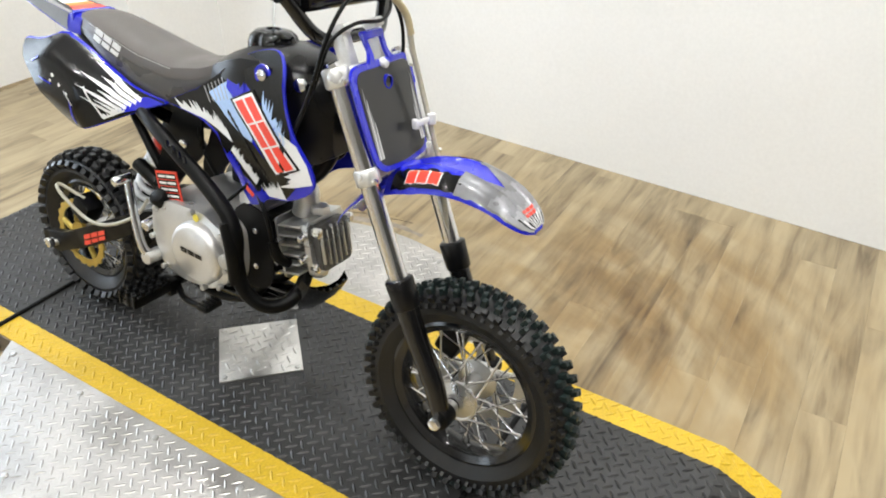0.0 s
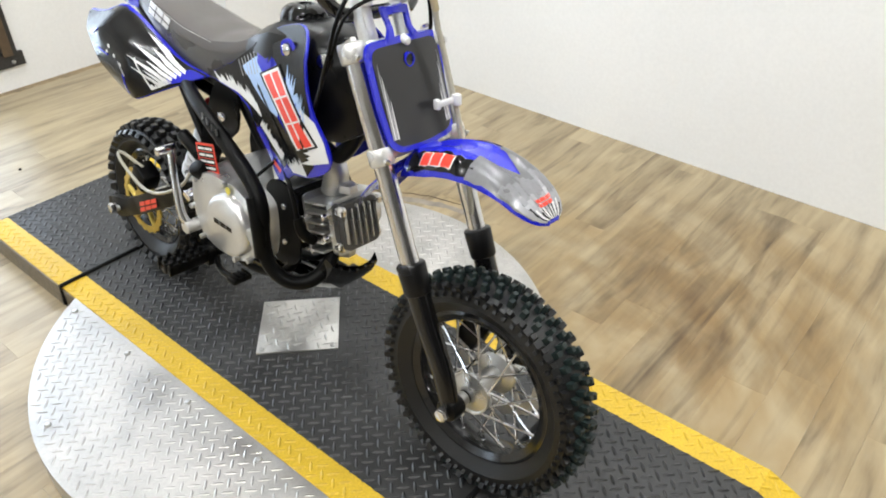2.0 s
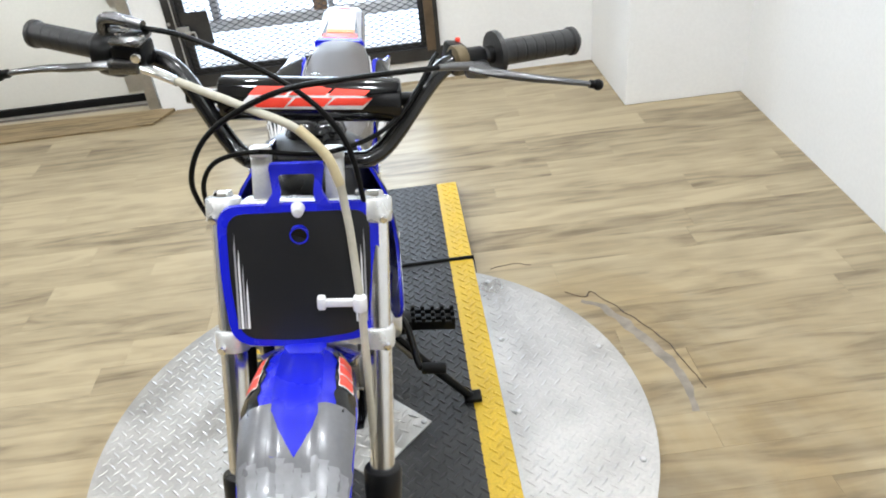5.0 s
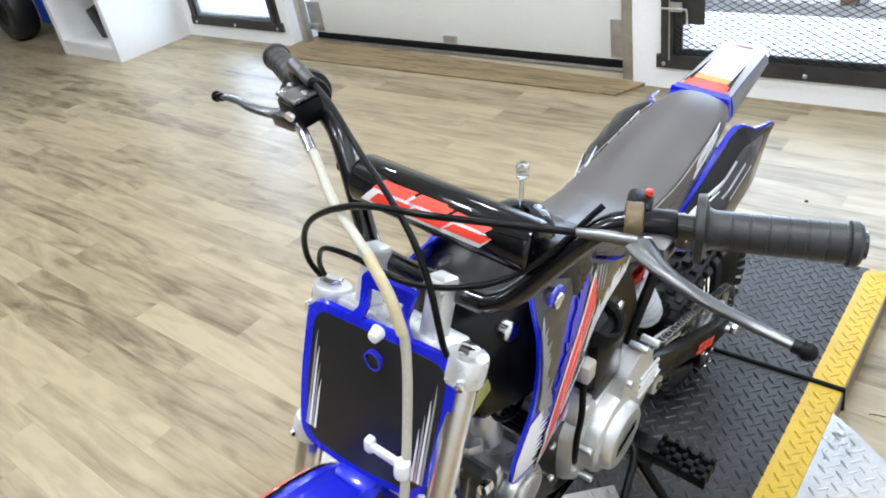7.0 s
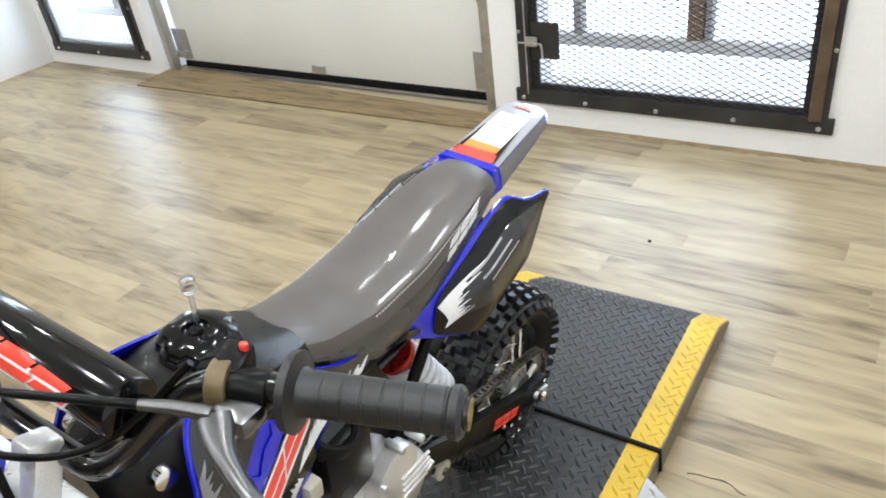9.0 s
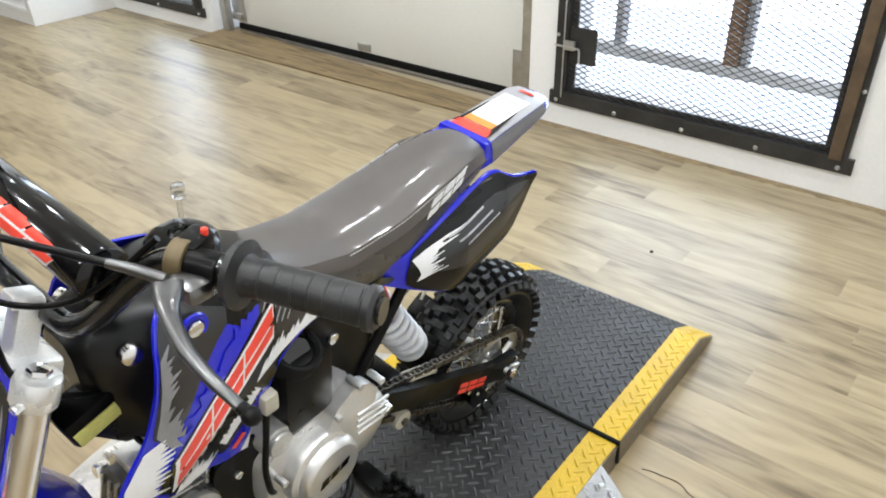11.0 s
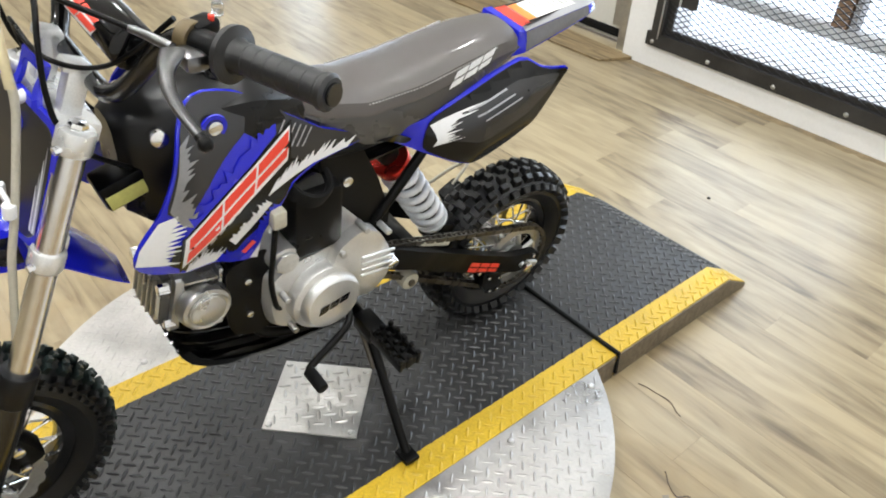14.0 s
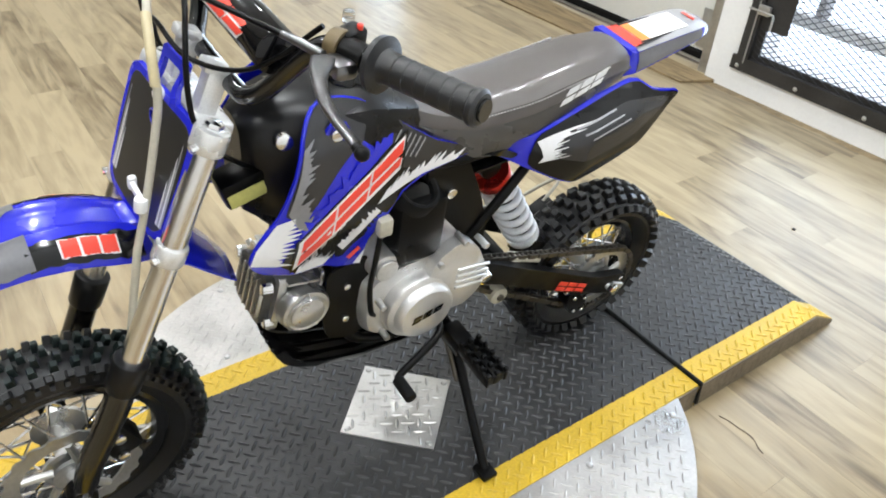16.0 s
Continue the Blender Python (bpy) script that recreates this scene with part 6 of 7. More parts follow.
for k in range(4):
    part("cover_rib", cyl((0.109, 0.070, 0.352 + k * 0.013), (0.109, 0.134, 0.342 + k * 0.013), 0.0028, seg=8, bev=0.001), CASTALU, sc_)
for y, z in ((0.035, 0.415), (0.075, 0.447), (0.118, 0.425), (-0.058, 0.36), (-0.045, 0.285), (0.05, 0.272)):
    part("engine_bolt", cyl((0.084, y, z), (0.112 if y > 0.03 and z > 0.3 else 0.104, y, z), 0.0055, seg=10, bev=0.001), STEEL, engine)
part("starter_motor", cyl((-0.03, -0.050, 0.425), (0.085, -0.050, 0.425), 0.024, seg=28, bev=0.004), CASTALU, engine, "silver starter motor")
part("starter_cap", cyl((0.085, -0.050, 0.425), (0.092, -0.050, 0.425), 0.019, seg=24, bev=0.003), STEEL, engine)
# clutch side
CR = (-0.014, 0.345)
bm = panel(smooth_outline([(-0.085, 0.33), (-0.075, 0.395), (-0.02, 0.422), (0.06, 0.420), (0.105, 0.405), (0.112, 0.350), (0.09, 0.285), (0.04, 0.268), (-0.03, 0.272), (-0.07, 0.295)], 3), lambda y, z: 0.118, 0.034, 0.03, -1, rim=0.006)
part("clutch_cover", bm, CASTALU, engine, "silver clutch cover")
cc = part("clutch_dome", turned([(-0.112, 0.060), (-0.124, 0.059), (-0.131, 0.055), (-0.1345, 0.047), (-0.1345, 0.001)], 52, centre=(0, *CR)), CASTALU, engine, "round raised clutch dome")
emblem(lambda y, z: 0.1353, CR[0] + 0.026, CR[1] + 0.002, -0.052, -0.004, 0.004, 0.009, 0.0, None, letters(BLACK, 0.06), cc, -1)
part("filler_plug", cyl((-0.10, 0.088, 0.405), (-0.115, 0.090, 0.425), 0.016, seg=20, bev=0.004), SATIN, engine, "black oil filler plug")
part("inspection_sticker", cyl((-0.1185, -0.012, 0.412), (-0.1195, -0.012, 0.412), 0.007, seg=14), mat("yellow_dot", (0.7, 0.6, 0.08), 0.4), engine, "small yellow dot")
for y, z in ((-0.078, 0.33), (-0.07, 0.395), (0.0, 0.418), (0.09, 0.40), (0.105, 0.34), (0.08, 0.285), (-0.02, 0.275), (-0.06, 0.29)):
    part("engine_bolt", cyl((-0.112, y, z), (-0.123, y, z), 0.0055, seg=10, bev=0.001), STEEL, engine)
part("adjuster", cyl((-0.118, -0.086, 0.355), (-0.132, -0.086, 0.355), 0.014, seg=20, bev=0.003), STEEL, engine, "round steel adjuster cap")

# cylinder and head, lying forward
CA = Vector((0, -0.975, 0.22)).normalized()
C0 = Vector((0, -0.09, 0.360))


def fin(t, hw, hh, th, material, parent, name, label=""):
    p = C0 + CA * t
    m = Matrix.Translation(p) @ Matrix(((1, 0, 0), (0, CA.y * -1, -CA.z * -1), (0, CA.z * -1, CA.y * -1))).to_4x4()
    bm = box(0, 0, 0, hw * 2, th, hh * 2, 0.0)
    vs = [e for e in bm.edges if abs(e.verts[0].co.y - e.verts[1].co.y) > th * 0.5]
    bmesh.ops.bevel(bm, geom=vs, offset=0.010, segments=3, affect="EDGES", profile=0.5)
    bmesh.ops.transform(bm, matrix=m, verts=bm.verts)
    return part(name, bm, material, parent, label)


# head metal coloured dark: the shade between fins and ribs is in the colour
HEADGAP = mat("shaded_fin_gap_metal", (0.10, 0.098, 0.095), 0.42, 0.5, var=0.15, scale=20)
cylr = fin(0.030, 0.040, 0.040, 0.06, SATIN, engine, "cylinder", "black finned cylinder barrel")
for k in range(5):
    fin(0.010 + k * 0.0098, 0.052, 0.054, 0.004, SATIN, cylr, "fin")
head = fin(0.088, 0.041, 0.043, 0.060, HEADGAP, engine, "cylinder_head", "cast aluminium finned cylinder head")
tilt = math.degrees(math.atan2(CA.z, -CA.y))
for k in range(6):
    q = C0 + CA * 0.080 + Vector((0, 0, -0.046 + k * 0.0185))
    part("fin", box(*q, 0.116, 0.050, 0.0046, 0.0015, m=pose(0, 0, 0, -tilt, 0, 0)), HEADALU, head)
fin(0.060, 0.056, 0.058, 0.005, HEADALU, head, "gasket_flange")
fin(0.118, 0.050, 0.050, 0.012, HEADALU, head, "cover_flange")
fin(0.130, 0.040, 0.042, 0.016, HEADGAP, head, "rocker_cover")
hc = C0 + CA * 0.082
part("cam_cover", cyl(hc + Vector((0.050, 0, 0)), hc + Vector((0.072, 0, 0)), 0.041, 0.038, seg=36, bev=0.005), HEADALU, head, "oval polished cam cover")
part("cam_dome", cyl(hc + Vector((0.071, 0, 0)), hc + Vector((0.077, 0, 0)), 0.032, 0.027, seg=30, bev=0.004), HEADALU, head)
for k in range(6):
    q = C0 + CA * 0.138 + Vector(((k - 2.5) * 0.0145, 0, 0))
    h_ = 0.088 - 0.010 * abs(k - 2.5)
    part("front_rib", box(*q, 0.0034, 0.012, h_ * 0.9, 0.0014, m=pose(0, 0, 0, -tilt, 0, 0)), HEADALU, head)
for s in (1, -1):
    part("mount_plate", panel(smooth_outline([(-0.140, 0.325), (-0.135, 0.430), (-0.075, 0.445), (-0.045, 0.42), (-0.05, 0.29), (-0.09, 0.272), (-0.13, 0.29)], 3), lambda y, z: 0.064, 0.004, 0.05, s), SATIN, engine, "black engine mounting plate")
for sx in (-1, 1):
    for y, z in ((0.02, 0.035), (0.02, -0.035), (-0.02, 0.04), (-0.02, -0.04)):
        q = hc + CA * 0.044 + Vector((sx * 0.044, 0, z * 0.9))
        part("head_nut", cyl(q - CA * 0.002, q + CA * 0.014, 0.0070, seg=6, bev=0.001), CHROME, head)
    for z in (-0.035, 0.035):
        part("side_bolt", cyl((sx * 0.060, -0.105, 0.365 + z), (sx * 0.073, -0.105, 0.365 + z), 0.0058, seg=10, bev=0.001), CHROME, head)
for y, z in ((-0.198, 0.412), (-0.203, 0.372), (-0.150, 0.392), (-0.150, 0.352)):
    part("side_bolt", cyl((-0.044, y, z), (-0.068, y, z), 0.0062, seg=10, bev=0.001), CHROME, head)
for sz in (1, -1):
    q = hc + CA * 0.02 + Vector((0, 0.0, sz * 0.056))
    part("valve_cap", cyl(q, q + Vector((0, 0, sz * 0.014)), 0.019, 0.017, seg=6, bev=0.002), CASTALU, head, "hexagonal valve cap")
part("intake_pipe", tube([hc + Vector((0, 0.012, 0.05)), hc + Vector((0, 0.010, 0.095)), hc + Vector((0, 0.045, 0.118)), hc + Vector((0, 0.09, 0.118))], [0.024, 0.021, 0.019, 0.018], 16), HEADALU, engine, "silver intake pipe")
carb = part("carburettor", cyl((0, -0.125, 0.50), (0, -0.075, 0.505), 0.024, seg=24, bev=0.004), CASTALU, bike, "small silver carburettor")
part("float_bowl", box(0, -0.10, 0.474, 0.046, 0.044, 0.034, 0.007), CASTALU, carb)
part("choke_lever", box(-0.045, -0.10, 0.505, 0.03, 0.012, 0.014, 0.003), GREENKNOB, carb, "green plastic connector")
part("carb_top", cyl((0, -0.10, 0.52), (0, -0.10, 0.548), 0.018, seg=20, bev=0.003), SATIN, carb)
ab = part("air_filter", box(0.056, 0.006, 0.476, 0.066, 0.084, 0.118, 0.012), SATIN, bike, "black air filter housing")
mouth = turned([(0.0, 0.024), (0.022, 0.026), (0.026, 0.030), (0.026, 0.034), (0.020, 0.036), (0.0, 0.036)], 32)
part("filter_mouth", mouth, SEAL, ab, "black rubber intake mouth").matrix_local = pose(0.060, -0.004, 0.530, 0, -62, 20)
part("filter_floor", cyl((0.064, -0.004, 0.537), (0.066, -0.004, 0.540), 0.027, seg=24), BLACK, ab)
part("plug_connector", box(0.085, -0.062, 0.515, 0.02, 0.022, 0.03, 0.004), HOSE, ab, "pale plastic connector")
for s in (-1, 1):
    gp = part("frame_plate", panel(smooth_outline([(0.02, 0.585), (0.085, 0.580), (0.125, 0.50), (0.155, 0.42), (0.150, 0.34), (0.120, 0.33), (0.100, 0.42), (0.055, 0.475), (0.025, 0.50)], 3), lambda y, z: 0.062, 0.005, 0.04, s), SATIN, bike, "black steel frame side plate")
    part("plate_bolt", cyl((s * 0.06, 0.066, 0.515), (s * 0.069, 0.066, 0.515), 0.009, seg=16, bev=0.002), CHROME, gp)
    part("pivot_bolt", cyl((s * 0.06, 0.135, 0.355), (s * 0.112, 0.135, 0.345), 0.011, seg=16, bev=0.002), CHROME, gp, "bright swingarm pivot bolt")

# skid plate
SK = [(-0.214, 0.284), (-0.200, 0.258), (-0.178, 0.238), (-0.145, 0.221), (-0.065, 0.198), (0.075, 0.188)]
rows = [[Vector((a * 0.062, y + (0.012 if abs(a) == 1 else 0), z + (0.014 if abs(a) == 1 else 0.004 if abs(a) > 0.8 else 0) + 0.034 * max(0.0, -a))) for a in (-1, -0.92, -0.6, -0.3, 0, 0.3, 0.6, 0.92, 1)] for y, z in SK]
skid = part("skid_plate", sheet(rows, 0.003), BLACK, bike, "black ribbed plastic skid plate")
for a in (-0.035, -0.015, 0.005, 0.025, 0.045):
    part("skid_rib", tube([(a, y, z + 0.004 + 0.034 * max(0.0, -a / 0.062)) for y, z in SK], 0.003, 6, 3), BLACK, skid)
for s in (-1, 1):
    part("cradle_tube", tube([(s * 0.05, 0.10, 0.34), (s * 0.052, 0.09, 0.24), (s * 0.05, 0.02, 0.215), (s * 0.045, -0.06, 0.235), (s * 0.04, -0.10, 0.28)], 0.0095, 12), SATIN, bike, "black frame tube")

# exhaust
pipe = part("exhaust_pipe", tube([(-0.012, -0.172, 0.345), (-0.030, -0.182, 0.312), (-0.070, -0.180, 0.284), (-0.105, -0.155, 0.282), (-0.122, -0.125, 0.310), (-0.124, -0.110, 0.360), (-0.122, -0.108, 0.408), (-0.118, -0.085, 0.446),
                                  (-0.114, -0.035, 0.482), (-0.106, 0.035, 0.516), (-0.088, 0.110, 0.540), (-0.062, 0.18, 0.556)], [0.0125, 0.0128, 0.013, 0.013, 0.0132, 0.0135, 0.0138, 0.014, 0.0138, 0.013, 0.0125, 0.0125], 20, 5), SATIN, bike, "matt black exhaust pipe")
part("heat_shield", tube([(-0.130, -0.113, 0.325), (-0.131, -0.109, 0.385), (-0.127, -0.092, 0.432)], [0.0118, 0.0135, 0.0118], 18, 5), SATIN, pipe)
for k in range(4):
    part("shield_slot", cyl((-0.1225, 0.0 + k * 0.013, 0.511 + k * 0.0065), (-0.1195, 0.006 + k * 0.013, 0.521 + k * 0.0065), 0.0032, seg=8), BLACK, pipe)
part("silencer", cyl((-0.066, 0.19, 0.556), (-0.066, 0.36, 0.580), 0.020, seg=28, bev=0.006), SATIN, bike, "black silencer under the panel")

# frame tubes
for s in (-1, 1):
    part("seat_rail", tube([(s * 0.03, -0.14, 0.585), (s * 0.048, -0.02, 0.578), (s * 0.05, 0.10, 0.568), (s * 0.048, 0.24, 0.590), (s * 0.04, 0.37, 0.648)], 0.010, 12), SATIN, bike, "black seat rail tube")
    part("seat_stay", tube([(s * 0.056, 0.118, 0.40), (s * 0.054, 0.19, 0.49), (s * 0.048, 0.27, 0.592)], 0.0085, 12), SATIN, bike, "black frame stay")
part("backbone", tube([(0, -0.225, 0.625), (0, -0.14, 0.590), (0, -0.02, 0.560), (0, 0.07, 0.545)], 0.019, 16), SATIN, bike, "black frame backbone")
part("down_tube", tube([(0, -0.225, 0.600), (0, -0.205, 0.54), (0, -0.165, 0.495), (0, -0.09, 0.465)], 0.0145, 14), SATIN, bike, "black frame down tube")
part("gusset", box(0, -0.19, 0.57, 0.085, 0.07, 0.035, 0.006), SATIN, bike)
part("tank_bracket", box(0.028, -0.232, 0.610, 0.042, 0.075, 0.040, 0.006, m=pose(0, 0, 0, 15, 0, 0)), SATIN, bike, "black frame bracket under the tank")
part("frame_label", box(0.050, -0.240, 0.603, 0.002, 0.048, 0.020, 0.0005, m=pose(0, 0, 0, 15, 0, 0)), mat("yellow_label", (0.62, 0.60, 0.18), 0.5), bike, "yellow paper label on the frame")
part("inner_guard", sheet([[Vector((a * w, y, z - abs(a) ** 2 * 0.02)) for a in (-1, -0.5, 0, 0.5, 1)] for y, z, w in ((0.10, 0.545, 0.045), (0.18, 0.56, 0.05), (0.27, 0.592, 0.055), (0.36, 0.635, 0.055))], 0.003), BLACK, bike, "black inner mudguard")

# shock absorber
S0, S1 = Vector((0.003, 0.182, 0.486)), Vector((0.004, 0.300, 0.300))
sd = (S1 - S0).normalized()
_, su, sv = basis(sd)
shock = part("shock_absorber", cyl(S0, S1 + sd * 0.03, 0.012, seg=18), SATIN, bike, "rear shock absorber")
L = (S1 - S0).length
hel = [S0 + sd * (0.03 + (L - 0.05) * k / 140) + 0.0265 * (math.cos(2 * math.pi * 6.5 * k / 140) * su + math.sin(2 * math.pi * 6.5 * k / 140) * sv) for k in range(141)]
part("spring", tube(hel, 0.0066, 10, 1), SPRING, shock, "white painted coil spring")
part("preload_ring", cyl(S0 + sd * 0.004, S0 + sd * 0.030, 0.034, 0.031, seg=32, bev=0.003), REDMETAL, shock, "red anodised preload ring")
part("top_eye", cyl(S0 - sd * 0.02 + Vector((-0.02, 0, 0)), S0 - sd * 0.02 + Vector((0.02, 0, 0)), 0.019, seg=22, bev=0.003), SATIN, shock)
part("spring_seat", cyl(S1 - sd * 0.014, S1 - sd * 0.006, 0.032, seg=28, bev=0.002), SPRING, shock)

# swingarm
for s in (-1, 1):
    o = smooth_outline([(0.125, 0.366), (0.165, 0.356), (0.193, 0.345), (0.34, 0.268), (0.44, 0.217), (0.505, 0.202), (0.524, 0.192), (0.518, 0.164), (0.47, 0.160), (0.36, 0.210), (0.25, 0.268), (0.195, 0.300), (0.14, 0.316)], 3)
    arm = part("swingarm_side", panel(o, lambda y, z: 0.100 - 0.02 * max(0, (0.2 - y) / 0.1), 0.020, 0.04, s, rim=0.003), SATIN, bike, "black swingarm side")
    ax = lambda y, z: 0.100
    u = (0.080, -0.040) if s > 0 else (-0.076, 0.038)
    y0, z0 = (0.318, 0.238) if s > 0 else (0.362, 0.216)
    emblem(ax, y0, z0, *u, 0.004, 0.022, 0.0008, None, letters(RED, 0.05), arm, s)
    part("chain_adjuster", box(s * 0.103, 0.494, 0.180, 0.008, 0.034, 0.015, 0.003, m=pose(0, 0, 0, -24, 0, 0)), STEEL, arm, "steel chain adjuster")
    part("axle_end", cyl((s * 0.108, RW[1], RW[2] + 0.004), (s * 0.120, RW[1], RW[2] + 0.004), 0.011, seg=6, bev=0.001), CHROME, arm)
    if s > 0:
        cg = part("chain_guide", panel(smooth_outline([(0.375, 0.196), (0.425, 0.178), (0.432, 0.140), (0.418, 0.126), (0.392, 0.132), (0.378, 0.160)], 2, 0.006), lambda y, z: 0.096, 0.034, 0.04, s, rim=0.003), SATIN, arm, "black plastic chain guide")
        for y, z in ((0.388, 0.182), (0.416, 0.172), (0.397, 0.142), (0.418, 0.138)):
            part("guide_bolt", cyl((0.094, y, z), (0.1005, y, z), 0.0042, seg=10, bev=0.001), CHROME, cg)
        for y, z in ((0.352, 0.216), (0.500, 0.196), (0.512, 0.172)):
            part("arm_bolt", cyl((0.098, y, z), (0.1045, y, z), 0.0045, seg=6, bev=0.001), CHROME, arm)
part("swingarm_bridge", box(0.008, 0.215, 0.300, 0.15, 0.04, 0.03, 0.006, m=pose(0, 0, 0, -24, 0, 0)), SATIN, bike)
part("shock_mount", box(0.012, 0.305, 0.285, 0.05, 0.04, 0.05, 0.006, m=pose(0, 0, 0, -24, 0, 0)), SATIN, bike)

# chain: side plates and rollers in one run
CX = 0.074
fs, rs = Vector((CX, 0.112, 0.345)), Vector((CX, RW[1], RW[2]))
R0, R1 = 0.026, 0.077
run = []
d = (rs - fs)
base_a = math.atan2(d.z, d.y)
dl = math.hypot(d.y, d.z)
off = math.asin((R1 - R0) / dl)
a_up, a_dn = base_a + math.pi / 2 + off, base_a - math.pi / 2 - off


def onc(c, r, a):
    return Vector((CX, c.y + r * math.cos(a), c.z + r * math.sin(a)))


for k in range(41):
    run.append(onc(fs, R0, a_up) * (1 - k / 40) + onc(rs, R1, a_up) * (k / 40))
for k in range(1, 30):
    run.append(onc(rs, R1, a_up + (a_dn - a_up) * k / 30))
for k in range(41):
    run.append(onc(rs, R1, a_dn) * (1 - k / 40) + onc(fs, R0, a_dn) * (k / 40))
for k in range(1, 10):
    run.append(onc(fs, R0, a_dn - (2 * math.pi - (a_up - a_dn)) * k / 10))
tot, pts = 0.0, [run[0]]
for a, b in zip(run, run[1:] + run[:1]):
    seg_l = (b - a).length
    while tot + seg_l >= 0.0125 * len(pts):
        t = (0.0125 * len(pts) - tot) / seg_l
        pts.append(a.lerp(b, max(0, min(1, t))))
    tot += seg_l
bm = bmesh.new()
for i, (a, b) in enumerate(zip(pts, pts[1:])):
    q = (a + b) / 2
    ang = math.degrees(math.atan2(b.z - a.z, b.y - a.y))
    w = 0.0062 if i % 2 else 0.0045
    for sx in (-w, w):
        box(q.x + sx, q.y, q.z, 0.0014, 0.0178, 0.0092, 0.0, bm, pose(0, 0, 0, ang, 0, 0))
    cyl(a + Vector((-0.006, 0, 0)), a + Vector((0.006, 0, 0)), 0.0036, seg=6, bm=bm)
part("drive_chain", bm, CHAIN, bike, "oily steel drive chain")
cr = part("chain_roller", cyl((0.056, 0.195, 0.262), (0.088, 0.195, 0.262), 0.018, seg=26, bev=0.003), HOSE, bike, "white nylon chain roller")
part("roller_bolt", cyl((0.088, 0.195, 0.262), (0.093, 0.195, 0.262), 0.007, seg=8, bev=0.001), CHAIN, cr)
part("chain_slider", box(0.070, 0.245, 0.325, 0.022, 0.075, 0.010, 0.003, m=pose(0, 0, 0, -22, 0, 0)), HOSE, bike, "pale nylon chain slider")

# brake at the rear and the front
part("rear_caliper", box(-0.058, 0.405, 0.275, 0.045, 0.05, 0.05, 0.008, m=pose(0, 0, 0, 30, 0, 0)), SATIN, bike, "black rear brake caliper")
part("rear_hose", tube([(-0.065, 0.40, 0.30), (-0.085, 0.45, 0.325), (-0.098, 0.43, 0.315), (-0.102, 0.34, 0.285), (-0.105, 0.26, 0.300), (-0.100, 0.18, 0.345), (-0.092, 0.15, 0.385)], 0.0036, 10), HOSE, bike, "pale rear brake hose")
part("rear_master", cyl((-0.082, 0.115, 0.425), (-0.082, 0.175, 0.455), 0.013, seg=16, bev=0.003), SATIN, bike, "black rear brake cylinder")
LM = pose(-0.098, 0.074, 0.441, -12, 0, 0)
lb = part("hot_label", box(0, 0, 0, 0.002, 0.056, 0.056, 0.0), RED, bike, "red and black warning tag")
lb.matrix_local = LM
for k in range(4):
    part("label_field", box(-0.0013, 0, 0.0185 - k * 0.0122, 0.0006, 0.048, 0.0104, 0.0), BLACK, lb)
    for q, (y0, w_) in enumerate(((0.012, 0.018), (-0.011, 0.022))):
        part("label_bar", box(-0.0018, y0, 0.0185 - k * 0.0122, 0.0005, w_, 0.0042, 0.0), LABELPAPER, lb)
fc = part("front_caliper", box(0.056, -0.452, 0.255, 0.042, 0.046, 0.062, 0.008, m=pose(0, 0, 0, 22, 0, 0)), SATIN, bike, "black front brake caliper")
for z in (0.235, 0.275):
    part("caliper_bolt", cyl((0.075, -0.45, z), (0.086, -0.45, z), 0.008, seg=12, bev=0.002), CHROME, fc)

# pegs, stand, pedals
part("peg_bar", cyl((-0.115, 0.085, 0.238), (0.115, 0.085, 0.238), 0.0115, seg=16), SATIN, bike, "black foot peg crossbar")
for s in (-1, 1):
    px = 0.030 if s > 0 else 0.0
    bm = box(s * (0.158 + px), 0.090, 0.240, 0.085, 0.012, 0.020, 0.002)
    box(s * (0.158 + px), 0.109, 0.240, 0.085, 0.006, 0.020, 0.001, bm)
    box(s * (0.158 + px), 0.073, 0.240, 0.085, 0.006, 0.020, 0.001, bm)
    for k in range(5):
        box(s * (0.120 + px + k * 0.019), 0.091, 0.240, 0.005, 0.042, 0.018, 0.001, bm)
        for yy in (0.073, 0.109, 0.091):
            box(s * (0.120 + px + k * 0.019), yy, 0.253, 0.008, 0.008, 0.010, 0.002, bm)
    part("foot_peg", bm, SATIN, bike, "black toothed foot peg")
    part("peg_bracket", box(s * (0.108 + px / 2), 0.086, 0.235, 0.022 + px, 0.034, 0.032, 0.004), SATIN, bike)
stand = part("side_stand", tube([(0.085, 0.100, 0.225), (0.105, 0.098, 0.205), (0.19, 0.086, 0.120), (0.272, 0.074, 0.047)], 0.0085, 12), SATIN, bike, "black side stand")
part("stand_foot", box(0.277, 0.072, 0.0475, 0.036, 0.030, 0.010, 0.003, m=pose(0, 0, 0, 0, -7.8, 0)), SATIN, stand)
part("stand_spring", tube([(0.092, 0.085, 0.215), (0.15, 0.082, 0.150)], 0.005, 10, smooth=False), CHAIN, stand)
shl = part("shift_lever", tube([(0.088, 0.052, 0.290), (0.118, 0.045, 0.286), (0.135, 0.025, 0.276), (0.152, -0.045, 0.252), (0.160, -0.056, 0.250)], 0.0062, 10), SATIN, bike, "black gear shift lever")
part("shift_rubber", cyl((0.158, -0.056, 0.250), (0.200, -0.056, 0.249), 0.010, seg=14, bev=0.002), SEAL, shl)
bp_ = part("brake_pedal", tube([(-0.095, 0.075, 0.232), (-0.112, 0.04, 0.225), (-0.120, -0.01, 0.232), (-0.122, -0.040, 0.248)], 0.0062, 10), SATIN, bike, "black rear brake pedal")
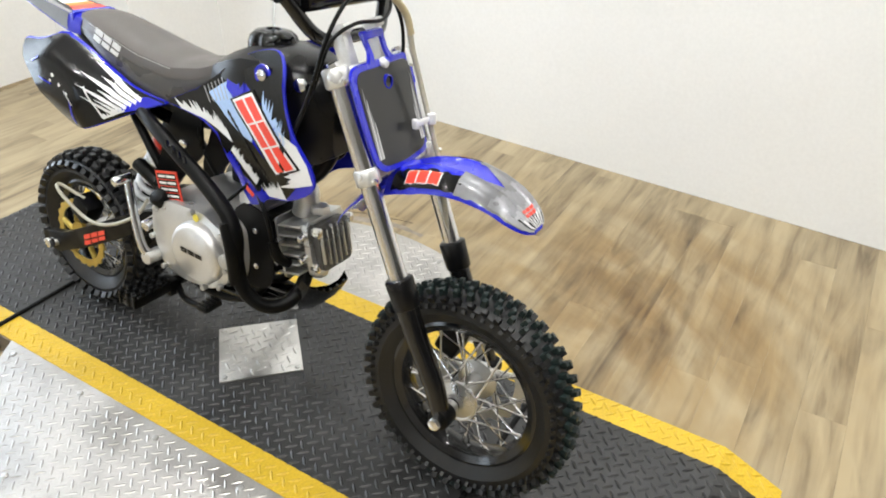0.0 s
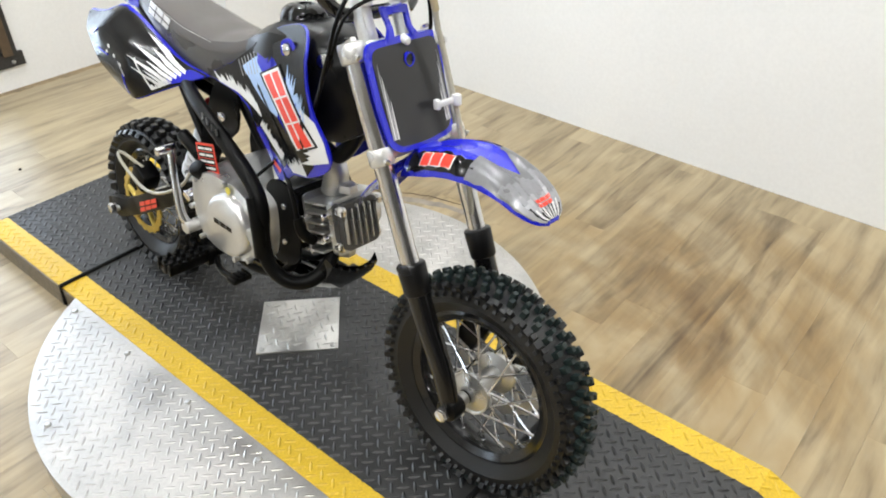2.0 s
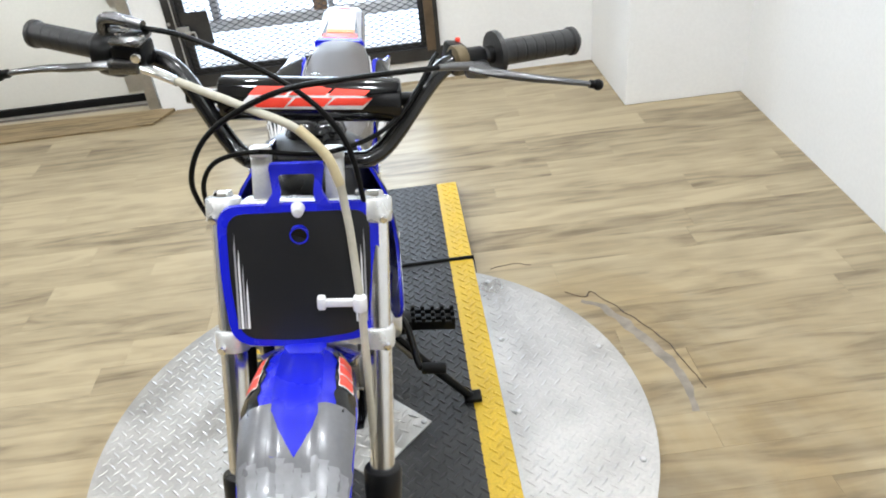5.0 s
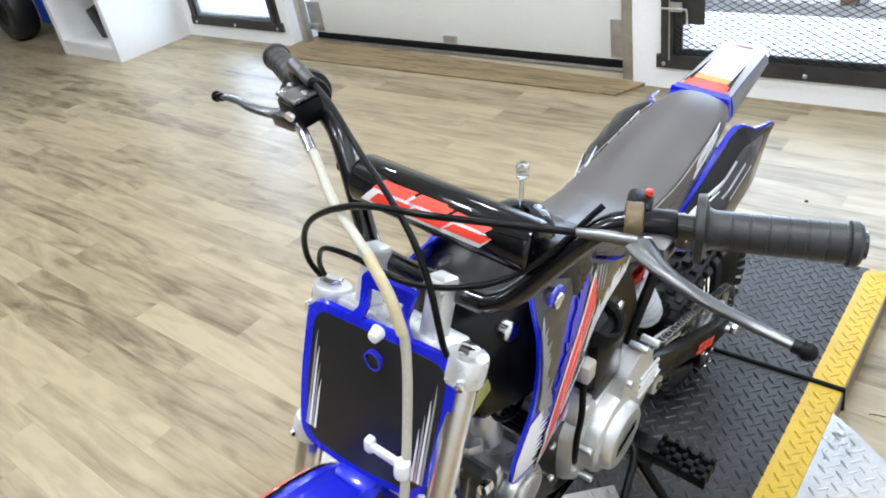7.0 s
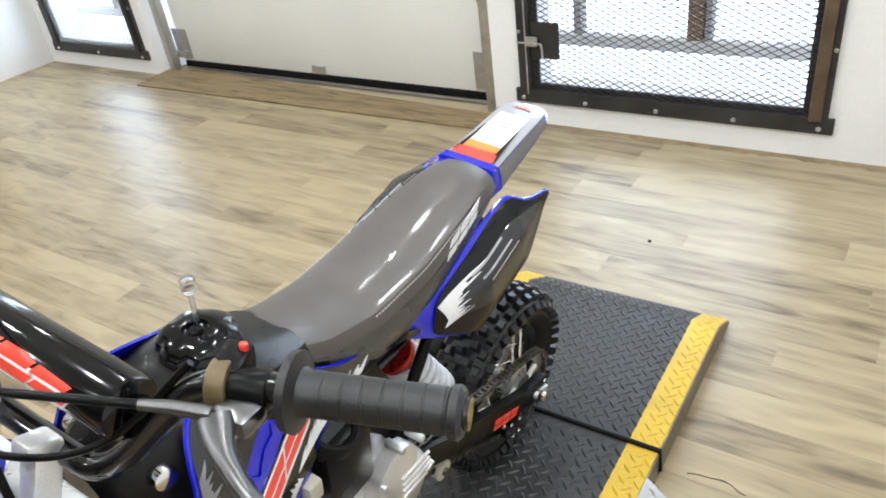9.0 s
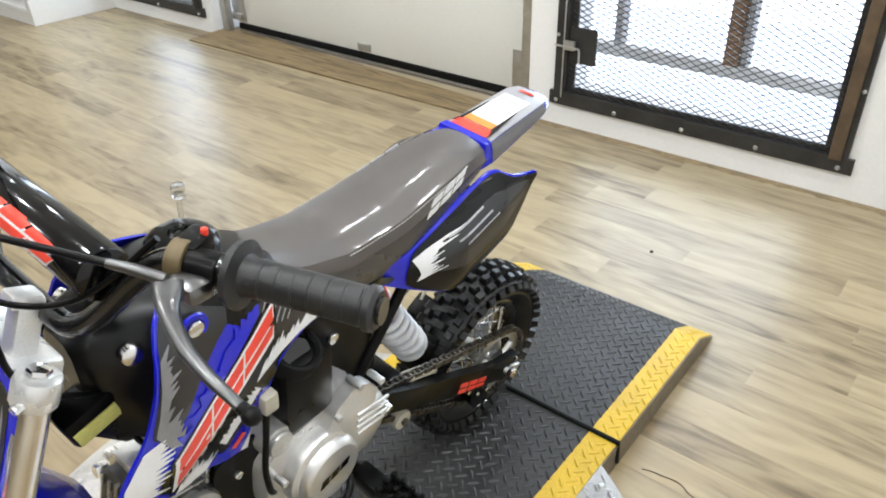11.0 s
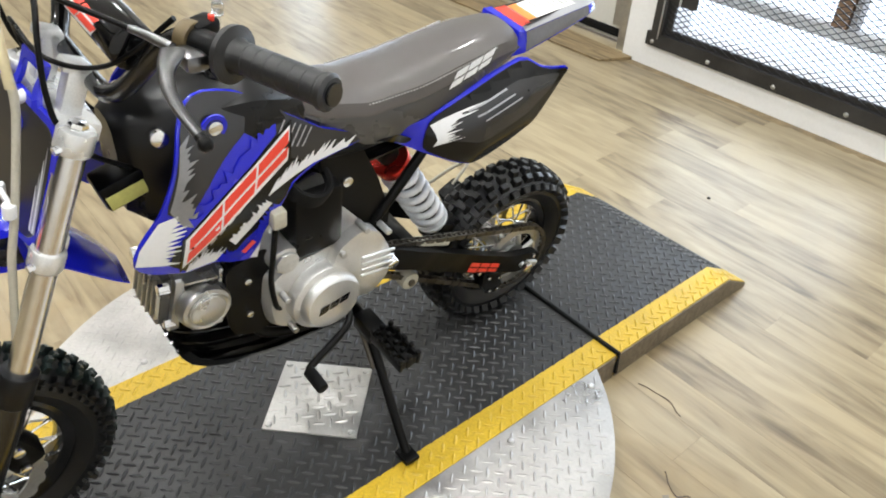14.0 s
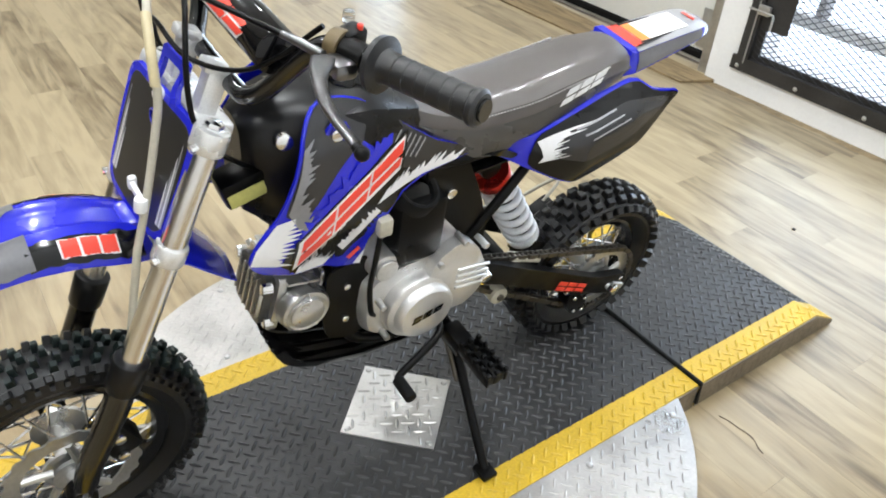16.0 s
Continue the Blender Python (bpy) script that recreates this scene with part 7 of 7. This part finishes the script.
bm = box(-0.133, -0.048, 0.254, 0.040, 0.024, 0.010, 0.002)
for k in range(4):
    box(-0.118 - k * 0.010, -0.048, 0.261, 0.004, 0.022, 0.006, 0.001, bm)
part("pedal_pad", bm, SATIN, bp_, "toothed black pedal pad")
kick = part("kick_starter", tube([(-0.126, 0.108, 0.300), (-0.134, 0.118, 0.322), (-0.128, 0.140, 0.385), (-0.120, 0.156, 0.436)], [0.010, 0.0085, 0.0075, 0.0085], 12), CHROME, bike, "chrome kick start lever")
part("kick_boss", cyl((-0.105, 0.107, 0.298), (-0.138, 0.107, 0.298), 0.013, seg=18, bev=0.002), CASTALU, kick)
part("kick_foot", cyl((-0.112, 0.157, 0.440), (-0.150, 0.157, 0.440), 0.0085, seg=14, bev=0.002), CHROME, kick)

# cables and hoses
def cable(name, pts, r, m_, label, n=8):
    return part(name, tube(pts, r, 10, n), m_, bike, label)


cable("brake_hose", [(-0.165, -0.236, 0.852), (-0.12, -0.262, 0.845), (-0.06, -0.300, 0.838), (0.0, -0.325, 0.822), (0.034, -0.338, 0.79), (0.052, -0.348, 0.74), (0.062, -0.362, 0.66), (0.067, -0.374, 0.60), (0.071, -0.392, 0.52), (0.076, -0.420, 0.40), (0.080, -0.452, 0.31), (0.078, -0.458, 0.283)], 0.0046, HOSE, "pale front brake hose")
part("hose_sleeve", tube([(0.0, -0.326, 0.824), (0.030, -0.337, 0.797), (0.046, -0.345, 0.765)], 0.0053, 12), AMBER, bike, "amber sleeve on the hose")
part("hose_fitting", tube([(-0.166, -0.236, 0.852), (-0.150, -0.245, 0.850), (-0.128, -0.258, 0.846)], [0.0062, 0.0058, 0.0052], 10), CHROME, bike, "bright hose fitting")
tie = part("hose_tie", box(0.046, -0.369, 0.637, 0.050, 0.006, 0.009, 0.002), WHITE, bike, "white plastic hose clip")
part("tie_ring", cyl((0.064, -0.372, 0.629), (0.064, -0.371, 0.646), 0.0078, seg=16, bev=0.002), WHITE, tie)
part("tie_end", box(0.022, -0.368, 0.637, 0.010, 0.010, 0.016, 0.003), WHITE, tie)
cable("clutch_cable", [(0.178, -0.228, 0.856), (0.12, -0.262, 0.862), (0.05, -0.296, 0.865), (-0.02, -0.308, 0.855), (-0.085, -0.303, 0.815), (-0.112, -0.290, 0.765), (-0.112, -0.268, 0.705), (-0.095, -0.225, 0.63), (-0.07, -0.17, 0.56), (-0.075, -0.11, 0.50), (-0.09, -0.05, 0.44)], 0.0031, SATIN, "black clutch cable")
part("cable_boot", tube([(0.188, -0.226, 0.855), (0.165, -0.237, 0.858), (0.148, -0.247, 0.860)], [0.0052, 0.0046, 0.0036], 10), LEVER, bike, "silver cable adjuster")
cable("throttle_cable", [(-0.165, -0.21, 0.887), (-0.12, -0.232, 0.886), (-0.06, -0.262, 0.872), (0.0, -0.285, 0.846), (0.045, -0.300, 0.805), (0.066, -0.302, 0.755), (0.072, -0.288, 0.70), (0.05, -0.235, 0.64), (0.015, -0.16, 0.575), (0.0, -0.10, 0.555)], 0.0031, SATIN, "black throttle cable")
cable("wiring_cable", [(0.15, -0.206, 0.862), (0.10, -0.255, 0.80), (0.03, -0.290, 0.782), (-0.05, -0.296, 0.785), (-0.095, -0.285, 0.762), (-0.105, -0.265, 0.70), (-0.085, -0.21, 0.62)], 0.0028, SATIN, "black wiring lead")
part("spark_plug_cap", tube([(-0.058, -0.168, 0.352), (-0.078, -0.162, 0.372), (-0.084, -0.156, 0.402)], [0.009, 0.010, 0.008], 12), SATIN, bike, "black spark plug cap")
cable("spark_lead", [(-0.084, -0.156, 0.40), (-0.086, -0.145, 0.445), (-0.078, -0.115, 0.49), (-0.05, -0.08, 0.53)], 0.004, SATIN, "black spark plug lead")
cable("breather_hose", [(0.085, -0.065, 0.500), (0.092, -0.075, 0.45), (0.090, -0.078, 0.40), (0.086, -0.07, 0.345), (0.080, -0.06, 0.325)], 0.0045, SATIN, "black breather hose")
cable("overflow_hose", [(0.04, -0.21, 0.57), (0.05, -0.20, 0.535), (0.05, -0.165, 0.515), (0.045, -0.13, 0.53)], 0.0035, SATIN, "black overflow hose")

# the tail of the bike stands a little off the line of the front
BEND = Matrix.Translation((0, -0.05, 0)) @ Matrix.Rotation(radians(-2.3), 4, "Z") @ Matrix.Translation((0, 0.05, 0))
SEATBEND = Matrix.Translation((0, -0.05, 0)) @ Matrix.Rotation(radians(-2.9), 4, "Z") @ Matrix.Translation((0, 0.05, 0))
REAR = {"rear_wheel", "seat", "rear_mudguard", "side_panel", "swingarm_side", "swingarm_bridge", "shock_mount", "drive_chain", "chain_roller", "chain_slider",
        "rear_caliper", "rear_hose", "shock_absorber", "silencer", "seat_rail", "seat_stay", "inner_guard", "rear_axle"}
for ob in list(bike.children):
    if ob.name.split(".")[0] in REAR:
        ob.matrix_basis = (SEATBEND if ob == seat else BEND) @ ob.matrix_basis

# the front end leans a little less than the frame, and the plate tips back
FRONT = {"fork_tube", "fork_leg", "upper_clamp_end", "lower_clamp_end", "upper_bridge", "lower_bridge", "steering_head", "bar_riser", "handlebar", "crossbar_pad", "grip", "clutch_perch", "clutch_lever",
         "brake_lever", "switch_housing", "brake_master_cylinder", "throttle_housing", "number_plate", "front_mudguard", "brake_hose", "hose_fitting", "hose_sleeve", "hose_tie", "clutch_cable", "cable_boot", "throttle_cable", "wiring_cable"}
BARS = {"handlebar", "crossbar_pad", "grip", "clutch_perch", "clutch_lever", "brake_lever", "switch_housing", "brake_master_cylinder", "throttle_housing", "cable_boot"}
CABLES = {"brake_hose", "hose_fitting", "hose_sleeve", "clutch_cable", "throttle_cable", "wiring_cable"}
PLATE = {"number_plate", "brake_hose", "hose_fitting", "hose_sleeve", "hose_tie"}
for ob in list(bike.children):
    kind = ob.name.split(".")[0]
    if kind not in FRONT:
        continue
    for o in (ob, *ob.children_recursive):
        m = o.matrix_basis if o == ob else ob.matrix_basis @ o.matrix_basis
        back = m.inverted()
        for v in o.data.vertices:
            q = m @ v.co
            top = 1.0 if kind in BARS else max(0.0, min(1.0, (q.z - 0.74) / 0.09)) if kind in CABLES else 0.0
            if kind in PLATE:
                q.y += 0.12 * max(0.0, min(q.z, 0.76) - 0.58) * (1 - top)
            q.x += 0.009 * top - 0.021 * (q.z - 0.35)
            q.y += 0.010 * top
            v.co = back @ q
        o.data.update()
front_wheel.location.x += 0.003

# ---------------------------------------------------------------- plank floor, last
PW, PL = 0.096, 0.92
rng = random.Random(5)
y = WY + 0.10
row = 0
near, far = [], []
while y > YF:
    x = RX - rng.random() * PL
    x1 = RX
    while x1 > XL:
        x0 = max(x, XL)
        if x1 - x0 > 0.02:
            a, b = max(y - PW, YF), y
            xm, ym = (x0 + x1) / 2, (a + b) / 2
            (near if xm > -4.6 and ym > -1.6 else far).append((x0, x1, a, b))
        x1, x = x, x - PL
    y -= PW
    row += 1
floor = thing("floor", "pale worn wood-look vinyl plank floor", "floor", kind="structure")


def plank_mesh(lx, ly):
    bm = bmesh.new()
    g, c = 0.00006, 0.00012
    t, m_, b = 0.0, -0.0008, -0.004
    rings = [[(sx * (lx / 2 - g - d), sy * (ly / 2 - g - d), z) for sx, sy in ((-1, -1), (1, -1), (1, 1), (-1, 1))] for z, d in ((b, 0), (m_, 0), (t, c))]
    ring_loft(rings, bm)
    return bm


cache = {}
for x0, x1, a, b in near:
    key = (round(x1 - x0, 3), round(b - a, 3))
    m = pose((x0 + x1) / 2, (a + b) / 2, FLOOR)
    if key not in cache:
        ob = part("plank", plank_mesh(*key), PLANK, floor, smooth=False)
        ob.matrix_local = m
        cache[key] = ob
    else:
        shared("plank", cache[key], floor, m)
bm = bmesh.new()
for x0, x1, a, b in far:
    rings = [[(cx, cy_, FLOOR + z) for cx, cy_ in ((x0 + 0.0001, a + 0.0001), (x1 - 0.0001, a + 0.0001), (x1 - 0.0001, b - 0.0001), (x0 + 0.0001, b - 0.0001))] for z in (-0.004, 0.0)]
    ring_loft(rings, bm)
tagged(part("far_planks", bm, PLANK_FAR, floor, "distant planks of the same floor", smooth=False), kind="stuff")
